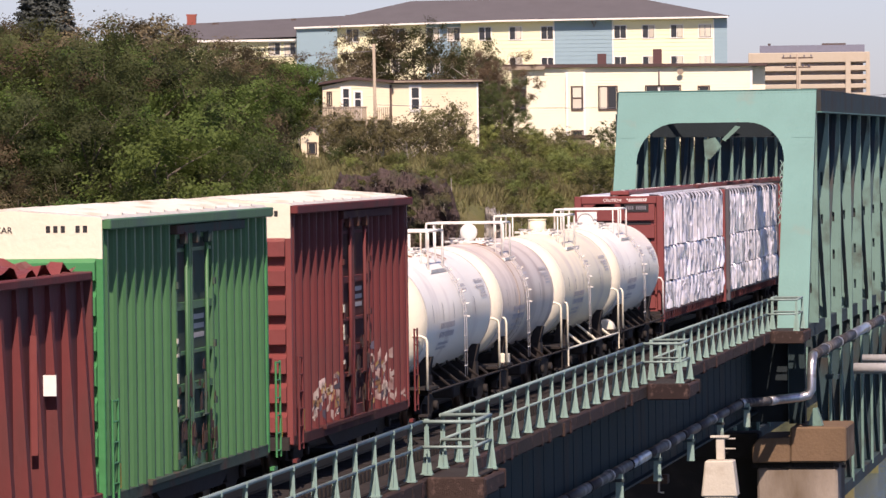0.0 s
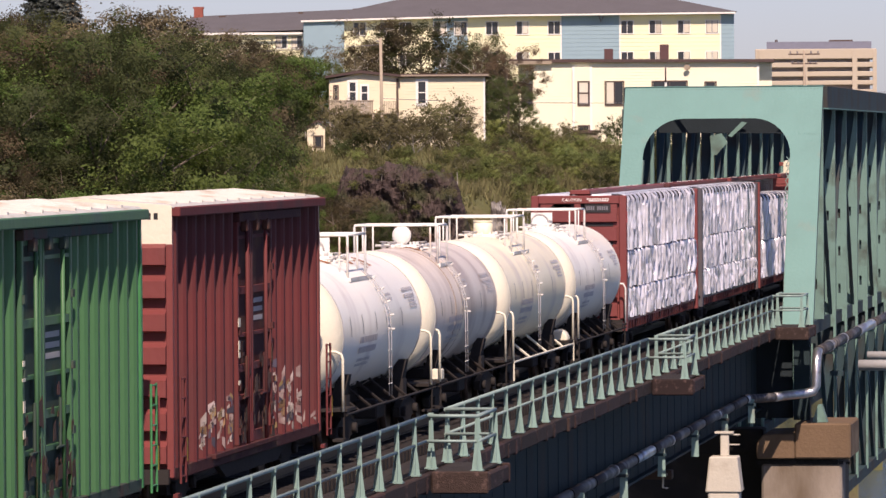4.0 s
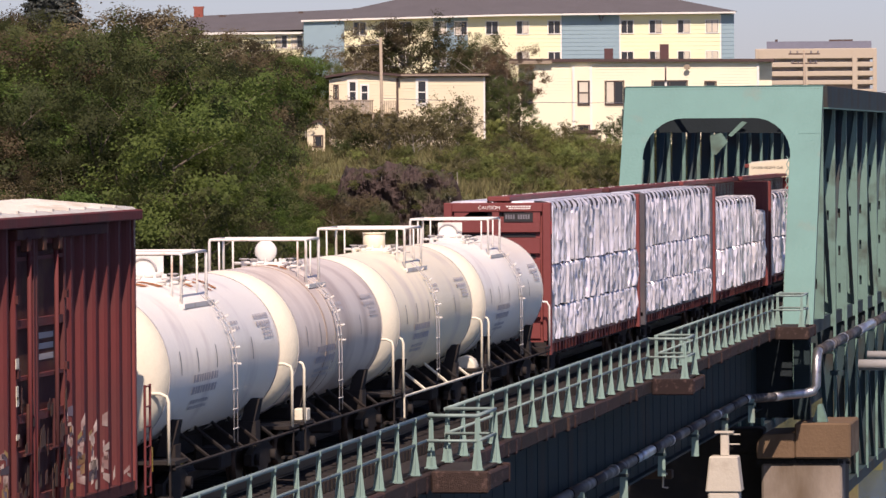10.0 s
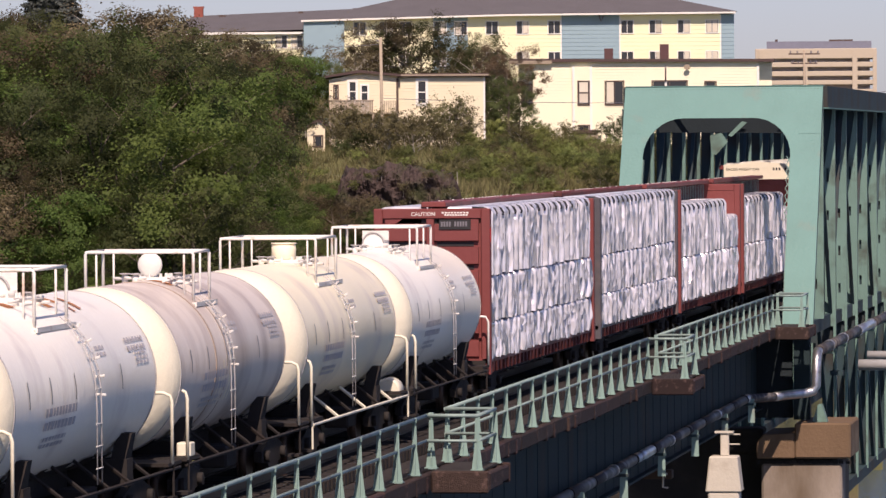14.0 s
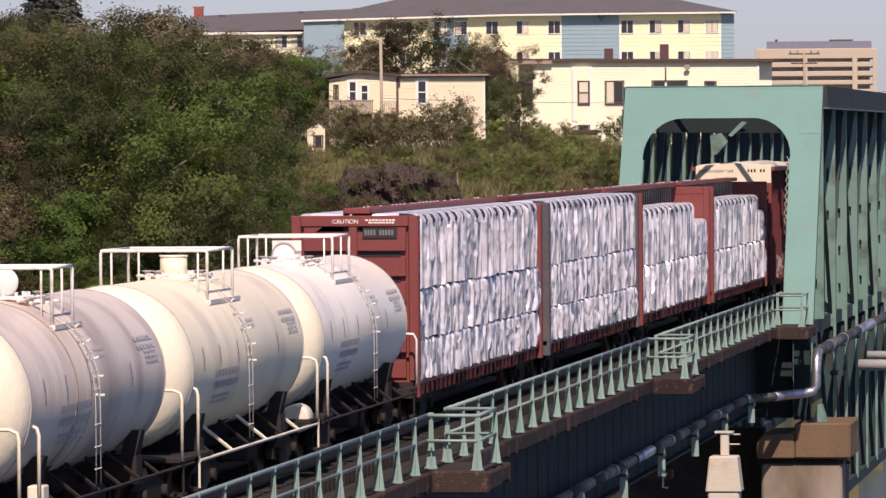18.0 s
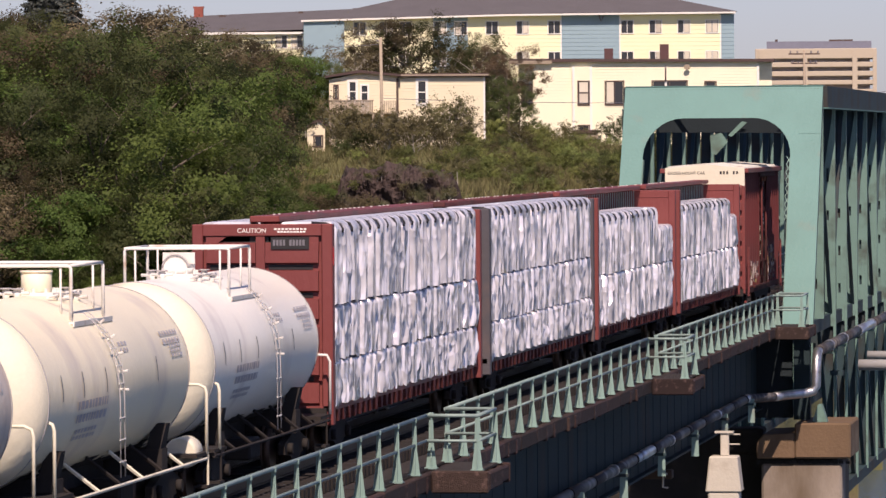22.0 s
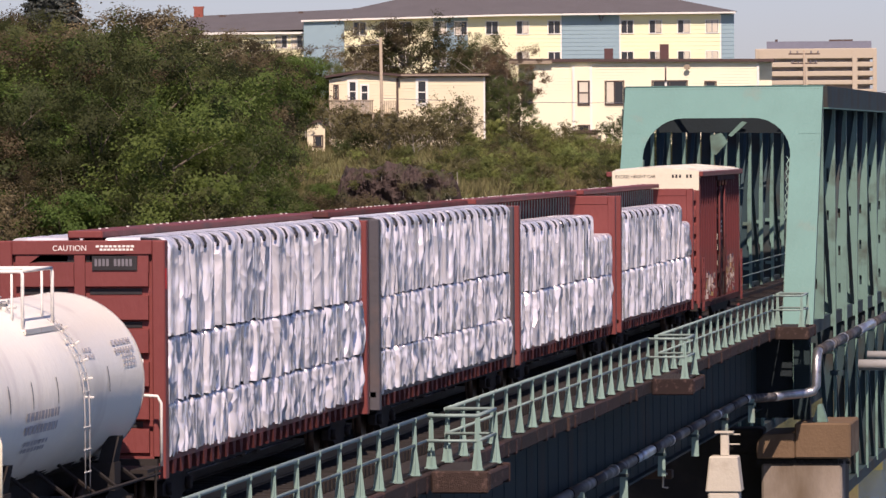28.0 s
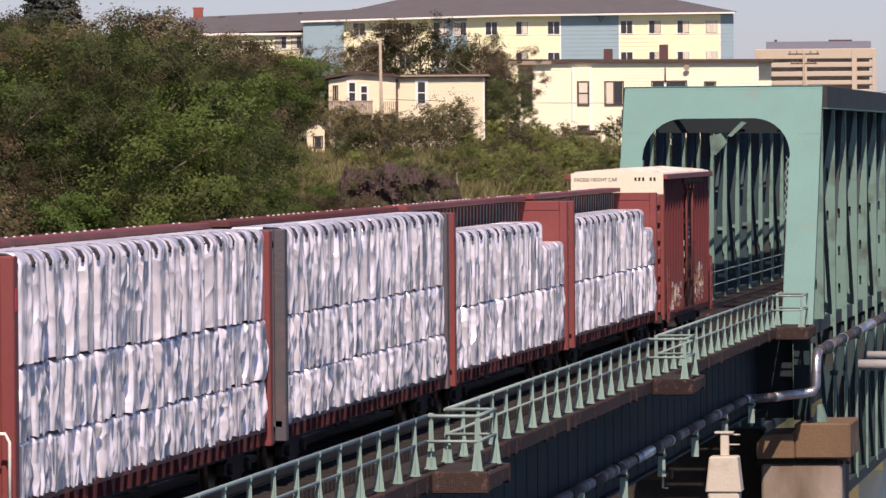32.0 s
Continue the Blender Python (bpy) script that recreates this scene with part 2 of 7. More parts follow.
TUFT = mat("dry_grass_tufts", (0.145, 0.135, 0.06), 0.85, vary=0.3, island=0.4, translucent=0.25, bump=0)
SIDING = mat("cream_clapboard_paint", (0.74, 0.66, 0.48), 0.7, vary=0.05, grain=0.04, dirt=(0.55, 0.44, 0.28), dirt_amount=0.15, dirt_scale=0.4)
SIDING_PALE = mat("pale_yellow_clapboard_paint", (0.81, 0.765, 0.58), 0.7, vary=0.04, grain=0.03, dirt=(0.58, 0.5, 0.33), dirt_amount=0.12, dirt_scale=0.3)
APT_YELLOW = mat("yellow_vinyl_siding", (0.80, 0.76, 0.51), 0.6, vary=0.03, grain=0.03)
APT_BLUE = mat("blue_vinyl_siding", (0.235, 0.345, 0.40), 0.6, vary=0.05, grain=0.03)
APT_WHITE = mat("white_trim_paint", (0.76, 0.74, 0.70), 0.6, vary=0.03)
ROOF_GREY = mat("grey_asphalt_shingles", (0.105, 0.098, 0.105), 0.9, vary=0.15, grain=0.15, bump=0.03)
ROOF_BROWN = mat("brown_roof_edge", (0.075, 0.048, 0.045), 0.85, vary=0.2)
TRIM_BROWN = mat("dark_brown_trim", (0.085, 0.055, 0.045), 0.7, vary=0.15)
WOOD_GREY = mat("greyed_wood", (0.33, 0.27, 0.205), 0.85, vary=0.15, grain=0.15, per_object=0.12)
BRICK_DARK = mat("dark_chimney_brick", (0.10, 0.05, 0.05), 0.85, vary=0.2, grain=0.15, scale=2)
BRICK_RED = mat("red_chimney_brick", (0.26, 0.075, 0.055), 0.85, vary=0.2, grain=0.15, scale=2)
# Distance haze is put into the office's glazing and concrete colours.
GLASS_IN_HAZE = mat("haze_paled_banded_glazing", (0.30, 0.27, 0.265), 0.4)
PLANT_GREY = mat("blue_grey_roof_plant", (0.17, 0.18, 0.235), 0.8)
CONC_TAN = mat("tan_precast_concrete", (0.46, 0.395, 0.315), 0.85, vary=0.06)
DARK_GLASS = mat("dark_window_glass", (0.03, 0.033, 0.04), 0.12, vary=0.1, grain=0, bump=0, spec=0.6)
CURTAIN = mat("pale_curtain", (0.58, 0.53, 0.44), 0.8, vary=0.1, per_object=0.2)
WATER = mat("blue_green_river_water", (0.02, 0.06, 0.10), 0.12, vary=0.1, grain=0.05, scale=0.15, bump=0.25, spec=0.5)
RED_LAMP = mat("red_reflector", (0.6, 0.02, 0.03), 0.4)
SIGN_DARK = mat("dark_number_board", (0.022, 0.02, 0.022), 0.6)

# ---- mesh helpers ----


def box(bm, x0, x1, y0, y1, z0, z1, m=None):
    vs = [bm.verts.new(m @ Vector(p) if m else p) for p in
          ((x0, y0, z0), (x1, y0, z0), (x1, y1, z0), (x0, y1, z0), (x0, y0, z1), (x1, y0, z1), (x1, y1, z1), (x0, y1, z1))]
    for f in ((3, 2, 1, 0), (4, 5, 6, 7), (0, 1, 5, 4), (1, 2, 6, 5), (2, 3, 7, 6), (3, 0, 4, 7)):
        bm.faces.new([vs[i] for i in f])
    return bm


def prism(bm, outline, offset):
    """A solid from a closed outline of points and the offset of its far face."""
    d = Vector(offset)
    a = [bm.verts.new(p) for p in outline]
    b = [bm.verts.new(Vector(p) + d) for p in outline]
    n = len(a)
    bm.faces.new(a[::-1])
    bm.faces.new(b)
    for i in range(n):
        bm.faces.new((a[i], a[(i + 1) % n], b[(i + 1) % n], b[i]))
    return bm


def rod(bm, p, q, r, n=8, r2=None, caps=True):
    p, q = Vector(p), Vector(q)
    d = (q - p).normalized()
    s = d.orthogonal().normalized()
    t = d.cross(s)
    r2 = r if r2 is None else r2
    A = [bm.verts.new(p + (s * math.cos(2 * math.pi * i / n) + t * math.sin(2 * math.pi * i / n)) * r) for i in range(n)]
    B = [bm.verts.new(q + (s * math.cos(2 * math.pi * i / n) + t * math.sin(2 * math.pi * i / n)) * r2) for i in range(n)]
    for i in range(n):
        f = bm.faces.new((A[i], A[(i + 1) % n], B[(i + 1) % n], B[i]))
        f.smooth = n > 6
    if caps:
        bm.faces.new(A[::-1])
        bm.faces.new(B)
    return bm


def tube(bm, points, r, n=8):
    """A bent pipe through the points, with mitred joints."""
    pts = [Vector(p) for p in points]
    rings, side = [], None
    for i, p in enumerate(pts):
        d = (pts[min(i + 1, len(pts) - 1)] - pts[max(i - 1, 0)]).normalized()
        side = d.orthogonal().normalized() if side is None else (side - d * side.dot(d)).normalized()
        t = d.cross(side)
        rings.append([bm.verts.new(p + (side * math.cos(2 * math.pi * k / n) + t * math.sin(2 * math.pi * k / n)) * r) for k in range(n)])
    for a, b in zip(rings, rings[1:]):
        for k in range(n):
            f = bm.faces.new((a[k], a[(k + 1) % n], b[(k + 1) % n], b[k]))
            f.smooth = True
    bm.faces.new(rings[0][::-1])
    bm.faces.new(rings[-1])
    return bm


def mesh_of(bm, name, material, bevel=0.0):
    if bevel:
        bmesh.ops.bevel(bm, geom=bm.edges[:], offset=bevel, segments=1, affect="EDGES")
    bmesh.ops.recalc_face_normals(bm, faces=bm.faces[:])
    me = bpy.data.meshes.new(name)
    bm.to_mesh(me)
    bm.free()
    me.materials.append(material)
    return me


def part(name, bm, material, parent, label="", bevel=0.0):
    ob = new(name, bm if isinstance(bm, bpy.types.Mesh) else mesh_of(bm, name, material, bevel))
    ob.parent = parent
    return tagged(ob, label)


def again(name, mesh, parent, at=(0, 0, 0), rz=0.0, label=""):
    ob = new(name, mesh)
    ob.parent = parent
    ob.matrix_basis = pose(*at, 0, 0, rz)
    return tagged(ob, label)


def thing(name, at=(0, 0, 0), label="", category="", group="", kind="", rz=0.0):
    ob = new(name)
    ob.matrix_basis = pose(*at, 0, 0, rz)
    return tagged(ob, label, category, group, kind)


def solid(name, bm, material, label="", category="", kind="", group="", bevel=0.0, at=(0, 0, 0)):
    ob = new(name, mesh_of(bm, name, material, bevel))
    ob.location = at
    return tagged(ob, label, category, group, kind)


def B():
    return bmesh.new()


def words(name, body, size, material, parent, m, label=""):
    """Lettering as a thin mesh; m places its baseline's start, x along the line, y up."""
    cu = bpy.data.curves.new(name, "FONT")
    cu.body, cu.size, cu.extrude = body, size, 0.004
    ob = bpy.data.objects.new(name, cu)
    me = bpy.data.meshes.new_from_object(ob)
    bpy.data.objects.remove(ob)
    me.transform(m)
    me.materials.clear()
    me.materials.append(material)
    o = new(name, me)
    o.parent = parent
    return tagged(o, label)


def end_face(x, y, z):
    """A writing plane that faces the near end of a car: letters run to the right of one who looks along +x."""
    return Matrix(((0, 0, -1, x), (-1, 0, 0, y), (0, 1, 0, z), (0, 0, 0, 1)))


def side_face(x, y, z):
    """A writing plane on a side that faces -y."""
    return Matrix(((1, 0, 0, x), (0, 0, -1, y), (0, 1, 0, z), (0, 0, 0, 1)))


moving = []  # the cars and loads of the train, with their places along the track at 16 s
TRACK_Y = 19.2


def train_thing(name, x, label, category, group=""):
    ob = thing(name, (x, TRACK_Y, 0), label, category, group)
    moving.append((ob, x))
    return ob

# ---- land and water ----
WATER_Z = -22.0


def smooth(a, b, x):
    t = min(1.0, max(0.0, (x - a) / (b - a)))
    return t * t * (3 - 2 * t)


def foot(bearing):
    """Distance from the viewpoint at which the far bank begins, by bearing from the track in degrees."""
    b = abs(bearing)
    if bearing < 5.0:
        return 300 + 420 * smooth(5.0, 2.6, bearing)
    return 300 - 32 * smooth(6.0, 8.2, b) - 92 * smooth(9.15, 10.5, b) - 60 * smooth(14, 40, b) - 40 * smooth(60, 150, b)


def ground_z(x, y):
    d = math.hypot(x, y)
    q = d - foot(math.degrees(math.atan2(y, x)))
    z = -26 + 25.0 * smooth(-16, 8, q) + 4.6 * smooth(6, 30, q) + 2.4 * smooth(28, 75, q) + 2.2 * smooth(90, 260, q) + 3.0 * smooth(500, 1500, q)
    if q > -16:
        z += 0.9 * noise.noise((x * 0.07, y * 0.07, 0.3)) + 0.35 * noise.noise((x * 0.31, y * 0.31, 2.0))
    return z


def polar(bearing, d, z=None):
    b = radians(bearing)
    x, y = d * math.cos(b), d * math.sin(b)
    return Vector((x, y, ground_z(x, y) if z is None else z))


def build_ground():
    bearings = [2 + 0.25 * i for i in range(53)]
    more = [15 + 0.25 * (1.16 ** i) for i in range(1, 60)]
    bearings = [b for b in more if b < 178]
    bearings = [2 + 0.25 * i for i in range(54)] + bearings
    b = -178.0
    neg = []
    while b < 1.8:
        neg.append(b)
        b += 6 if b < -20 else 1.2
    bearings = neg + bearings + [178.0]
    dists = [5, 60, 110, 150]
    d = 165.0
    while d < 420:
        dists.append(d)
        d += 2.6
    while d < 4800:
        dists.append(d)
        d *= 1.12
    dists.append(4900)
    verts = [polar(a, r) for a in bearings for r in dists]
    n, faces = len(dists), []
    k = len(bearings)
    for i in range(k):
        for j in range(n - 1):
            i2 = (i + 1) % k
            faces.append((i * n + j, i * n + j + 1, i2 * n + j + 1, i2 * n + j))
    faces.append(tuple(i * n for i in range(k)))
    me = bpy.data.meshes.new("ground")
    me.from_pydata([tuple(v) for v in verts], [], faces)
    me.materials.append(GRASS)
    for p in me.polygons:
        p.use_smooth = True
    return tagged(new("ground", me), "rough grassy hillside and river banks", "ground", kind="structure")


build_ground()
_w = B()
box(_w, -4000, 4000, -4000, 4000, WATER_Z - 0.5, WATER_Z)
solid("water", _w, WATER, "blue-green tidal river water", "water", "structure")

# ---- bridge: approach span ----
SPAN0, SPAN1 = 20.0, 207.5   # the deck girders' ends along the track
RAILING_Y = 16.5
DECK_Z = -0.42
BAYS = (116.15, 160.4, 204.0)  # refuge platforms


def build_track():
    t = thing("railway_track", (0, TRACK_Y, 0), "rusty steel rails on dark timber ties", "track", kind="structure")
    for s in (-1, 1):
        bm = B()
        box(bm, -60, 330, s * 0.755 - 0.037, s * 0.755 + 0.037, -0.04, 0.0)
        box(bm, -60, 330, s * 0.755 - 0.009, s * 0.755 + 0.009, -0.15, -0.04)
        box(bm, -60, 330, s * 0.755 - 0.075, s * 0.755 + 0.075, -0.175, -0.15)
        part("rail", bm, RAIL, t)
    tie = box(B(), -0.13, 0.13, -1.85, 1.85, -0.42, -0.18)
    tie = mesh_of(tie, "tie", TIE_TIMBER, 0.015)
    x = 60.0
    while x < 206:
        again("tie", tie, t, (x, 0, random.uniform(-0.01, 0.0)))
        x += 0.5
    bm = B()
    x = 207.0
    while x < 330:
        box(bm, x - 0.13, x + 0.13, -1.85, 1.85, -0.42, -0.185)
        x += 0.55
    part("ties", bm, TIE_TIMBER, t)
    return t


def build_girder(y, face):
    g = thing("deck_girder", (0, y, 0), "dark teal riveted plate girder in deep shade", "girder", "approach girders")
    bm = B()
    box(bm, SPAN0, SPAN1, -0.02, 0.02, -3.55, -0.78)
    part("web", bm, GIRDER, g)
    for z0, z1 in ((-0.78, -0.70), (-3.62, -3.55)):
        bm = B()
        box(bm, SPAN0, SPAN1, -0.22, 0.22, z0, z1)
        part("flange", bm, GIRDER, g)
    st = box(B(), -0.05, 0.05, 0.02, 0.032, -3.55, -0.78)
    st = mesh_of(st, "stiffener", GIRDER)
    x = SPAN0 + 0.3
    while x < SPAN1:
        again("stiffener", st, g, (x, 0, 0), 0 if face > 0 else 180)
        x += 2.2
    return g


def build_walkway():
    w = thing("walkway", (0, 0, 0), "weathered plank walkway on brown timber brackets", "walkway", kind="structure")
    plank = mesh_of(box(B(), -2.0, 2.0, -0.11, 0.11, -0.05, 0.0), "plank", WALKWAY)
    x = 62.0
    # The fourth row and the run past the girders are added to block sun.
    while x < 212:
        for i in range(4):
            again("plank", plank, w, (x, RAILING_Y + 0.16 + i * 0.225, DECK_Z + random.uniform(-0.008, 0.008)))
        x += 4.02
    # edge beam in lengths of worn timber, and the ends of the bracket timbers
    edge = mesh_of(box(B(), -1.5, 1.5, -0.09, 0.09, -0.36, 0.0), "edge_beam", TIMBER, 0.03)
    x = 61.0
    while x < 207:
        again("edge_beam", edge, w, (x, RAILING_Y - 0.06, DECK_Z - 0.03 + random.uniform(-0.02, 0.0)), random.uniform(-0.2, 0.2))
        x += 3.03
    end = mesh_of(box(B(), -0.14, 0.14, -0.44, 0.75, -0.34, 0.0), "bracket_timber", TIMBER, 0.025)
    x = 61.6
    while x < 206:
        if random.random() < 0.8:
            again("bracket_timber", end, w, (x, RAILING_Y + 0.32 + random.uniform(-0.08, 0.03), DECK_Z - 0.10), random.uniform(-2, 2))
        x += 1.45
    return w


def post_mesh():
    """A flared plate post: narrow at the rail, wide at the foot."""
    bm = B()
    prism(bm, [(-0.045, -0.02, 1.06), (0.045, -0.02, 1.06), (0.05, -0.02, 0.55), (0.11, -0.02, 0.0), (-0.11, -0.02, 0.0), (-0.05, -0.02, 0.55)], (0, 0.02, 0))
    prism(bm, [(0, -0.04, 1.06), (0, 0.04, 1.06), (0, 0.055, 0.5), (0, 0.115, 0), (0, -0.115, 0), (0, -0.055, 0.5)], (0.02, 0, 0))
    box(bm, -0.13, 0.13, -0.13, 0.13, -0.02, 0.015)
    return mesh_of(bm, "post", TEAL_PALE)


def build_railing():
    r = thing("walkway_railing", (0, RAILING_Y, DECK_Z), "teal steel walkway railing with flared plate posts", "railing")
    pm = post_mesh()
    cap = mesh_of(box(B(), -0.065, 0.065, -0.055, 0.055, 1.05, 1.15), "post_cap", TEAL_PALE, 0.015)
    gaps = [(c - 1.45, c + 1.45) for c in BAYS]
    x = 62.2
    while x < 206.5:
        p = again("post", pm, r, (x, 0, 0))
        again("post_cap", cap, p)
        x += 2.42
    for z, rad in ((1.12, 0.042), (0.60, 0.032)):
        x0 = 61.0
        for a, b in gaps + [(207.0, 207.0)]:
            bm = B()
            rod(bm, (x0, 0, z), (a, 0, z), rad, 8)
            part("rail", bm, GALV, r)
            x0 = b
    return r


def build_bay(x):
    """A refuge platform that juts out beyond the walkway."""
    b = thing("refuge_platform", (x, RAILING_Y, DECK_Z), "brown timber refuge platform with teal pipe railing", "platform", "refuge platforms")
    for i in range(7):
        part("plank", box(B(), -1.6 + i * 0.46, -1.16 + i * 0.46, -1.12, -0.16, -0.06, 0.0), WALKWAY, b, bevel=0.01)
    for px in (-1.35, 0.0, 1.35):
        part("joist", box(B(), px - 0.15, px + 0.15, -1.2, -0.16, -0.36, -0.062), TIMBER, b, bevel=0.02)
    part("fascia", box(B(), -1.7, 0.35, -1.36, -1.22, -0.42, -0.03), TIMBER, b, bevel=0.04)
    part("fascia", box(B(), 0.37, 1.6, -1.33, -1.22, -0.38, -0.05), TIMBER, b, bevel=0.04)
    part("end_beam", box(B(), 1.62, 1.80, -1.34, -0.16, -0.44, -0.02), TIMBER, b, bevel=0.03)
    part("end_beam", box(B(), -1.86, -1.64, -1.34, -0.16, -0.46, 0.0), TIMBER, b, bevel=0.03)
    pm = post_mesh()
    for px, py in ((-1.45, -1.06), (1.45, -1.06)):
        again("post", pm, b, (px, py, 0))
    for z, rad in ((1.12, 0.042), (0.60, 0.034)):
        bm = B()
        tube(bm, [(-1.45, 0.0, z), (-1.45, -1.06, z), (1.45, -1.06, z), (1.45, 0.0, z)], rad)
        part("rail", bm, GALV, b)
    return b


build_track()
build_girder(17.5, -1)
build_girder(20.9, 1)
build_walkway()
build_railing()
for _x in BAYS:
    build_bay(_x)

# ---- bridge: through truss ----
TRUSS_R, TRUSS_L = 15.35, 22.85      # outer faces
TRUSS_TOP = 8.35
PORTAL_BASE, PORTAL_TOP_X = 206.9, 212.6
PANEL, PANELS = 6.4, 17


def lean_x(z):
    return PORTAL_BASE + (PORTAL_TOP_X - PORTAL_BASE) * (z + 0.4) / (TRUSS_TOP + 0.4)


def build_portal(truss):
    """The end frame of plate: two leaning posts and a deep top with a rounded opening."""
    yr, yl = TRUSS_R, TRUSS_L
    ir, il = yr + 1.12, yl - 0.82
    arch = 7.15
    foot_z = -0.85
    out = [(yr, foot_z), (yr, TRUSS_TOP), (yl, TRUSS_TOP), (yl, foot_z), (il, foot_z)]
    rad = 1.45
    inner = []
    for i in range(9):
        inner.append((il - rad + rad * math.cos(math.pi * i / 16.0), arch - rad + rad * math.sin(math.pi * i / 16.0)))
    for i in range(9):
        inner.append((ir + rad - rad * math.sin(math.pi * i / 16.0), arch - rad + rad * math.cos(math.pi * i / 16.0)))
    inner.append((ir, foot_z))
    pts = out + inner
    bm = B()
    prism(bm, [(lean_x(z), y, z) for y, z in pts], (0.05, 0, 0))
    bm.normal_update()
    bmesh.ops.triangulate(bm, faces=[f for f in bm.faces if len(f.verts) > 4], ngon_method="EAR_CLIP")
    part("portal_face", bm, TEAL, truss, "teal plate portal with a rounded opening")
    # outer and inner cheeks give the posts their depth
    for y0, y1 in ((yr, yr + 0.03), (yl - 0.03, yl)):
        bm = B()
        prism(bm, [(lean_x(foot_z) + 0.06, y0, foot_z), (lean_x(TRUSS_TOP) + 0.06, y0, TRUSS_TOP), (lean_x(TRUSS_TOP) + 0.5, y0, TRUSS_TOP), (lean_x(foot_z) + 0.5, y0, foot_z)], (0, y1 - y0, 0))
        part("post_side_plate", bm, TEAL_DIRTY, truss)
    for y0 in (ir, il - 0.03):
        bm = B()
        prism(bm, [(lean_x(foot_z) + 0.06, y0, foot_z), (lean_x(5.6) + 0.06, y0, 5.6), (lean_x(5.6) + 0.5, y0, 5.6), (lean_x(foot_z) + 0.5, y0, foot_z)], (0, 0.03, 0))
        part("post_side_plate", bm, TEAL_DIRTY, truss)
    bm = B()
    box(bm, PORTAL_TOP_X - 0.04, PORTAL_TOP_X + 0.9, yr, yl, TRUSS_TOP, TRUSS_TOP + 0.03)
    part("top_plate", bm, TEAL, truss)
    bm = B()
    for k in range(60):
        y = yr + 0.06 + k * (yl - yr - 0.12) / 59
        rod(bm, (lean_x(TRUSS_TOP - 0.1) - 0.012, y, TRUSS_TOP - 0.1), (lean_x(TRUSS_TOP - 0.1) + 0.02, y, TRUSS_TOP - 0.1), 0.022, 6)
    part("rivets", bm, TEAL_DIRTY, truss)
    # the legs below the deck, down to the bearings, with shade in their colour
    for y0 in (yr + 0.15, yl - 0.75):
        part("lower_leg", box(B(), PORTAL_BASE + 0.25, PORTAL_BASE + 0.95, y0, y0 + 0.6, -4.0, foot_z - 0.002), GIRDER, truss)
    # splice plates on the posts, and the lacing down the post's inner edge
    for y0, y1, z0, z1 in ((yr + 0.005, yr + 0.85, 6.55, 7.15), (yl - 0.7, yl - 0.005, 6.6, 7.25)):
        bm = B()
        prism(bm, [(lean_x(z0) - 0.012, y0, z0), (lean_x(z0) - 0.012, y1, z0), (lean_x(z1) - 0.012, y1, z1), (lean_x(z1) - 0.012, y0, z1)], (0.011, 0, 0))
        part("splice_plate", bm, TEAL, truss)
    bm = B()
    z = 3.3
    while z < 5.6:
        for a, c in ((0.0, 0.16), (0.16, 0.0)):
            rod(bm, (lean_x(z) + 0.09, ir - 0.02 + a, z), (lean_x(z + 0.3) + 0.09, ir - 0.02 + c, z + 0.3), 0.018, 4)
        z += 0.3
    part("lacing", bm, TEAL_DIRTY, truss)


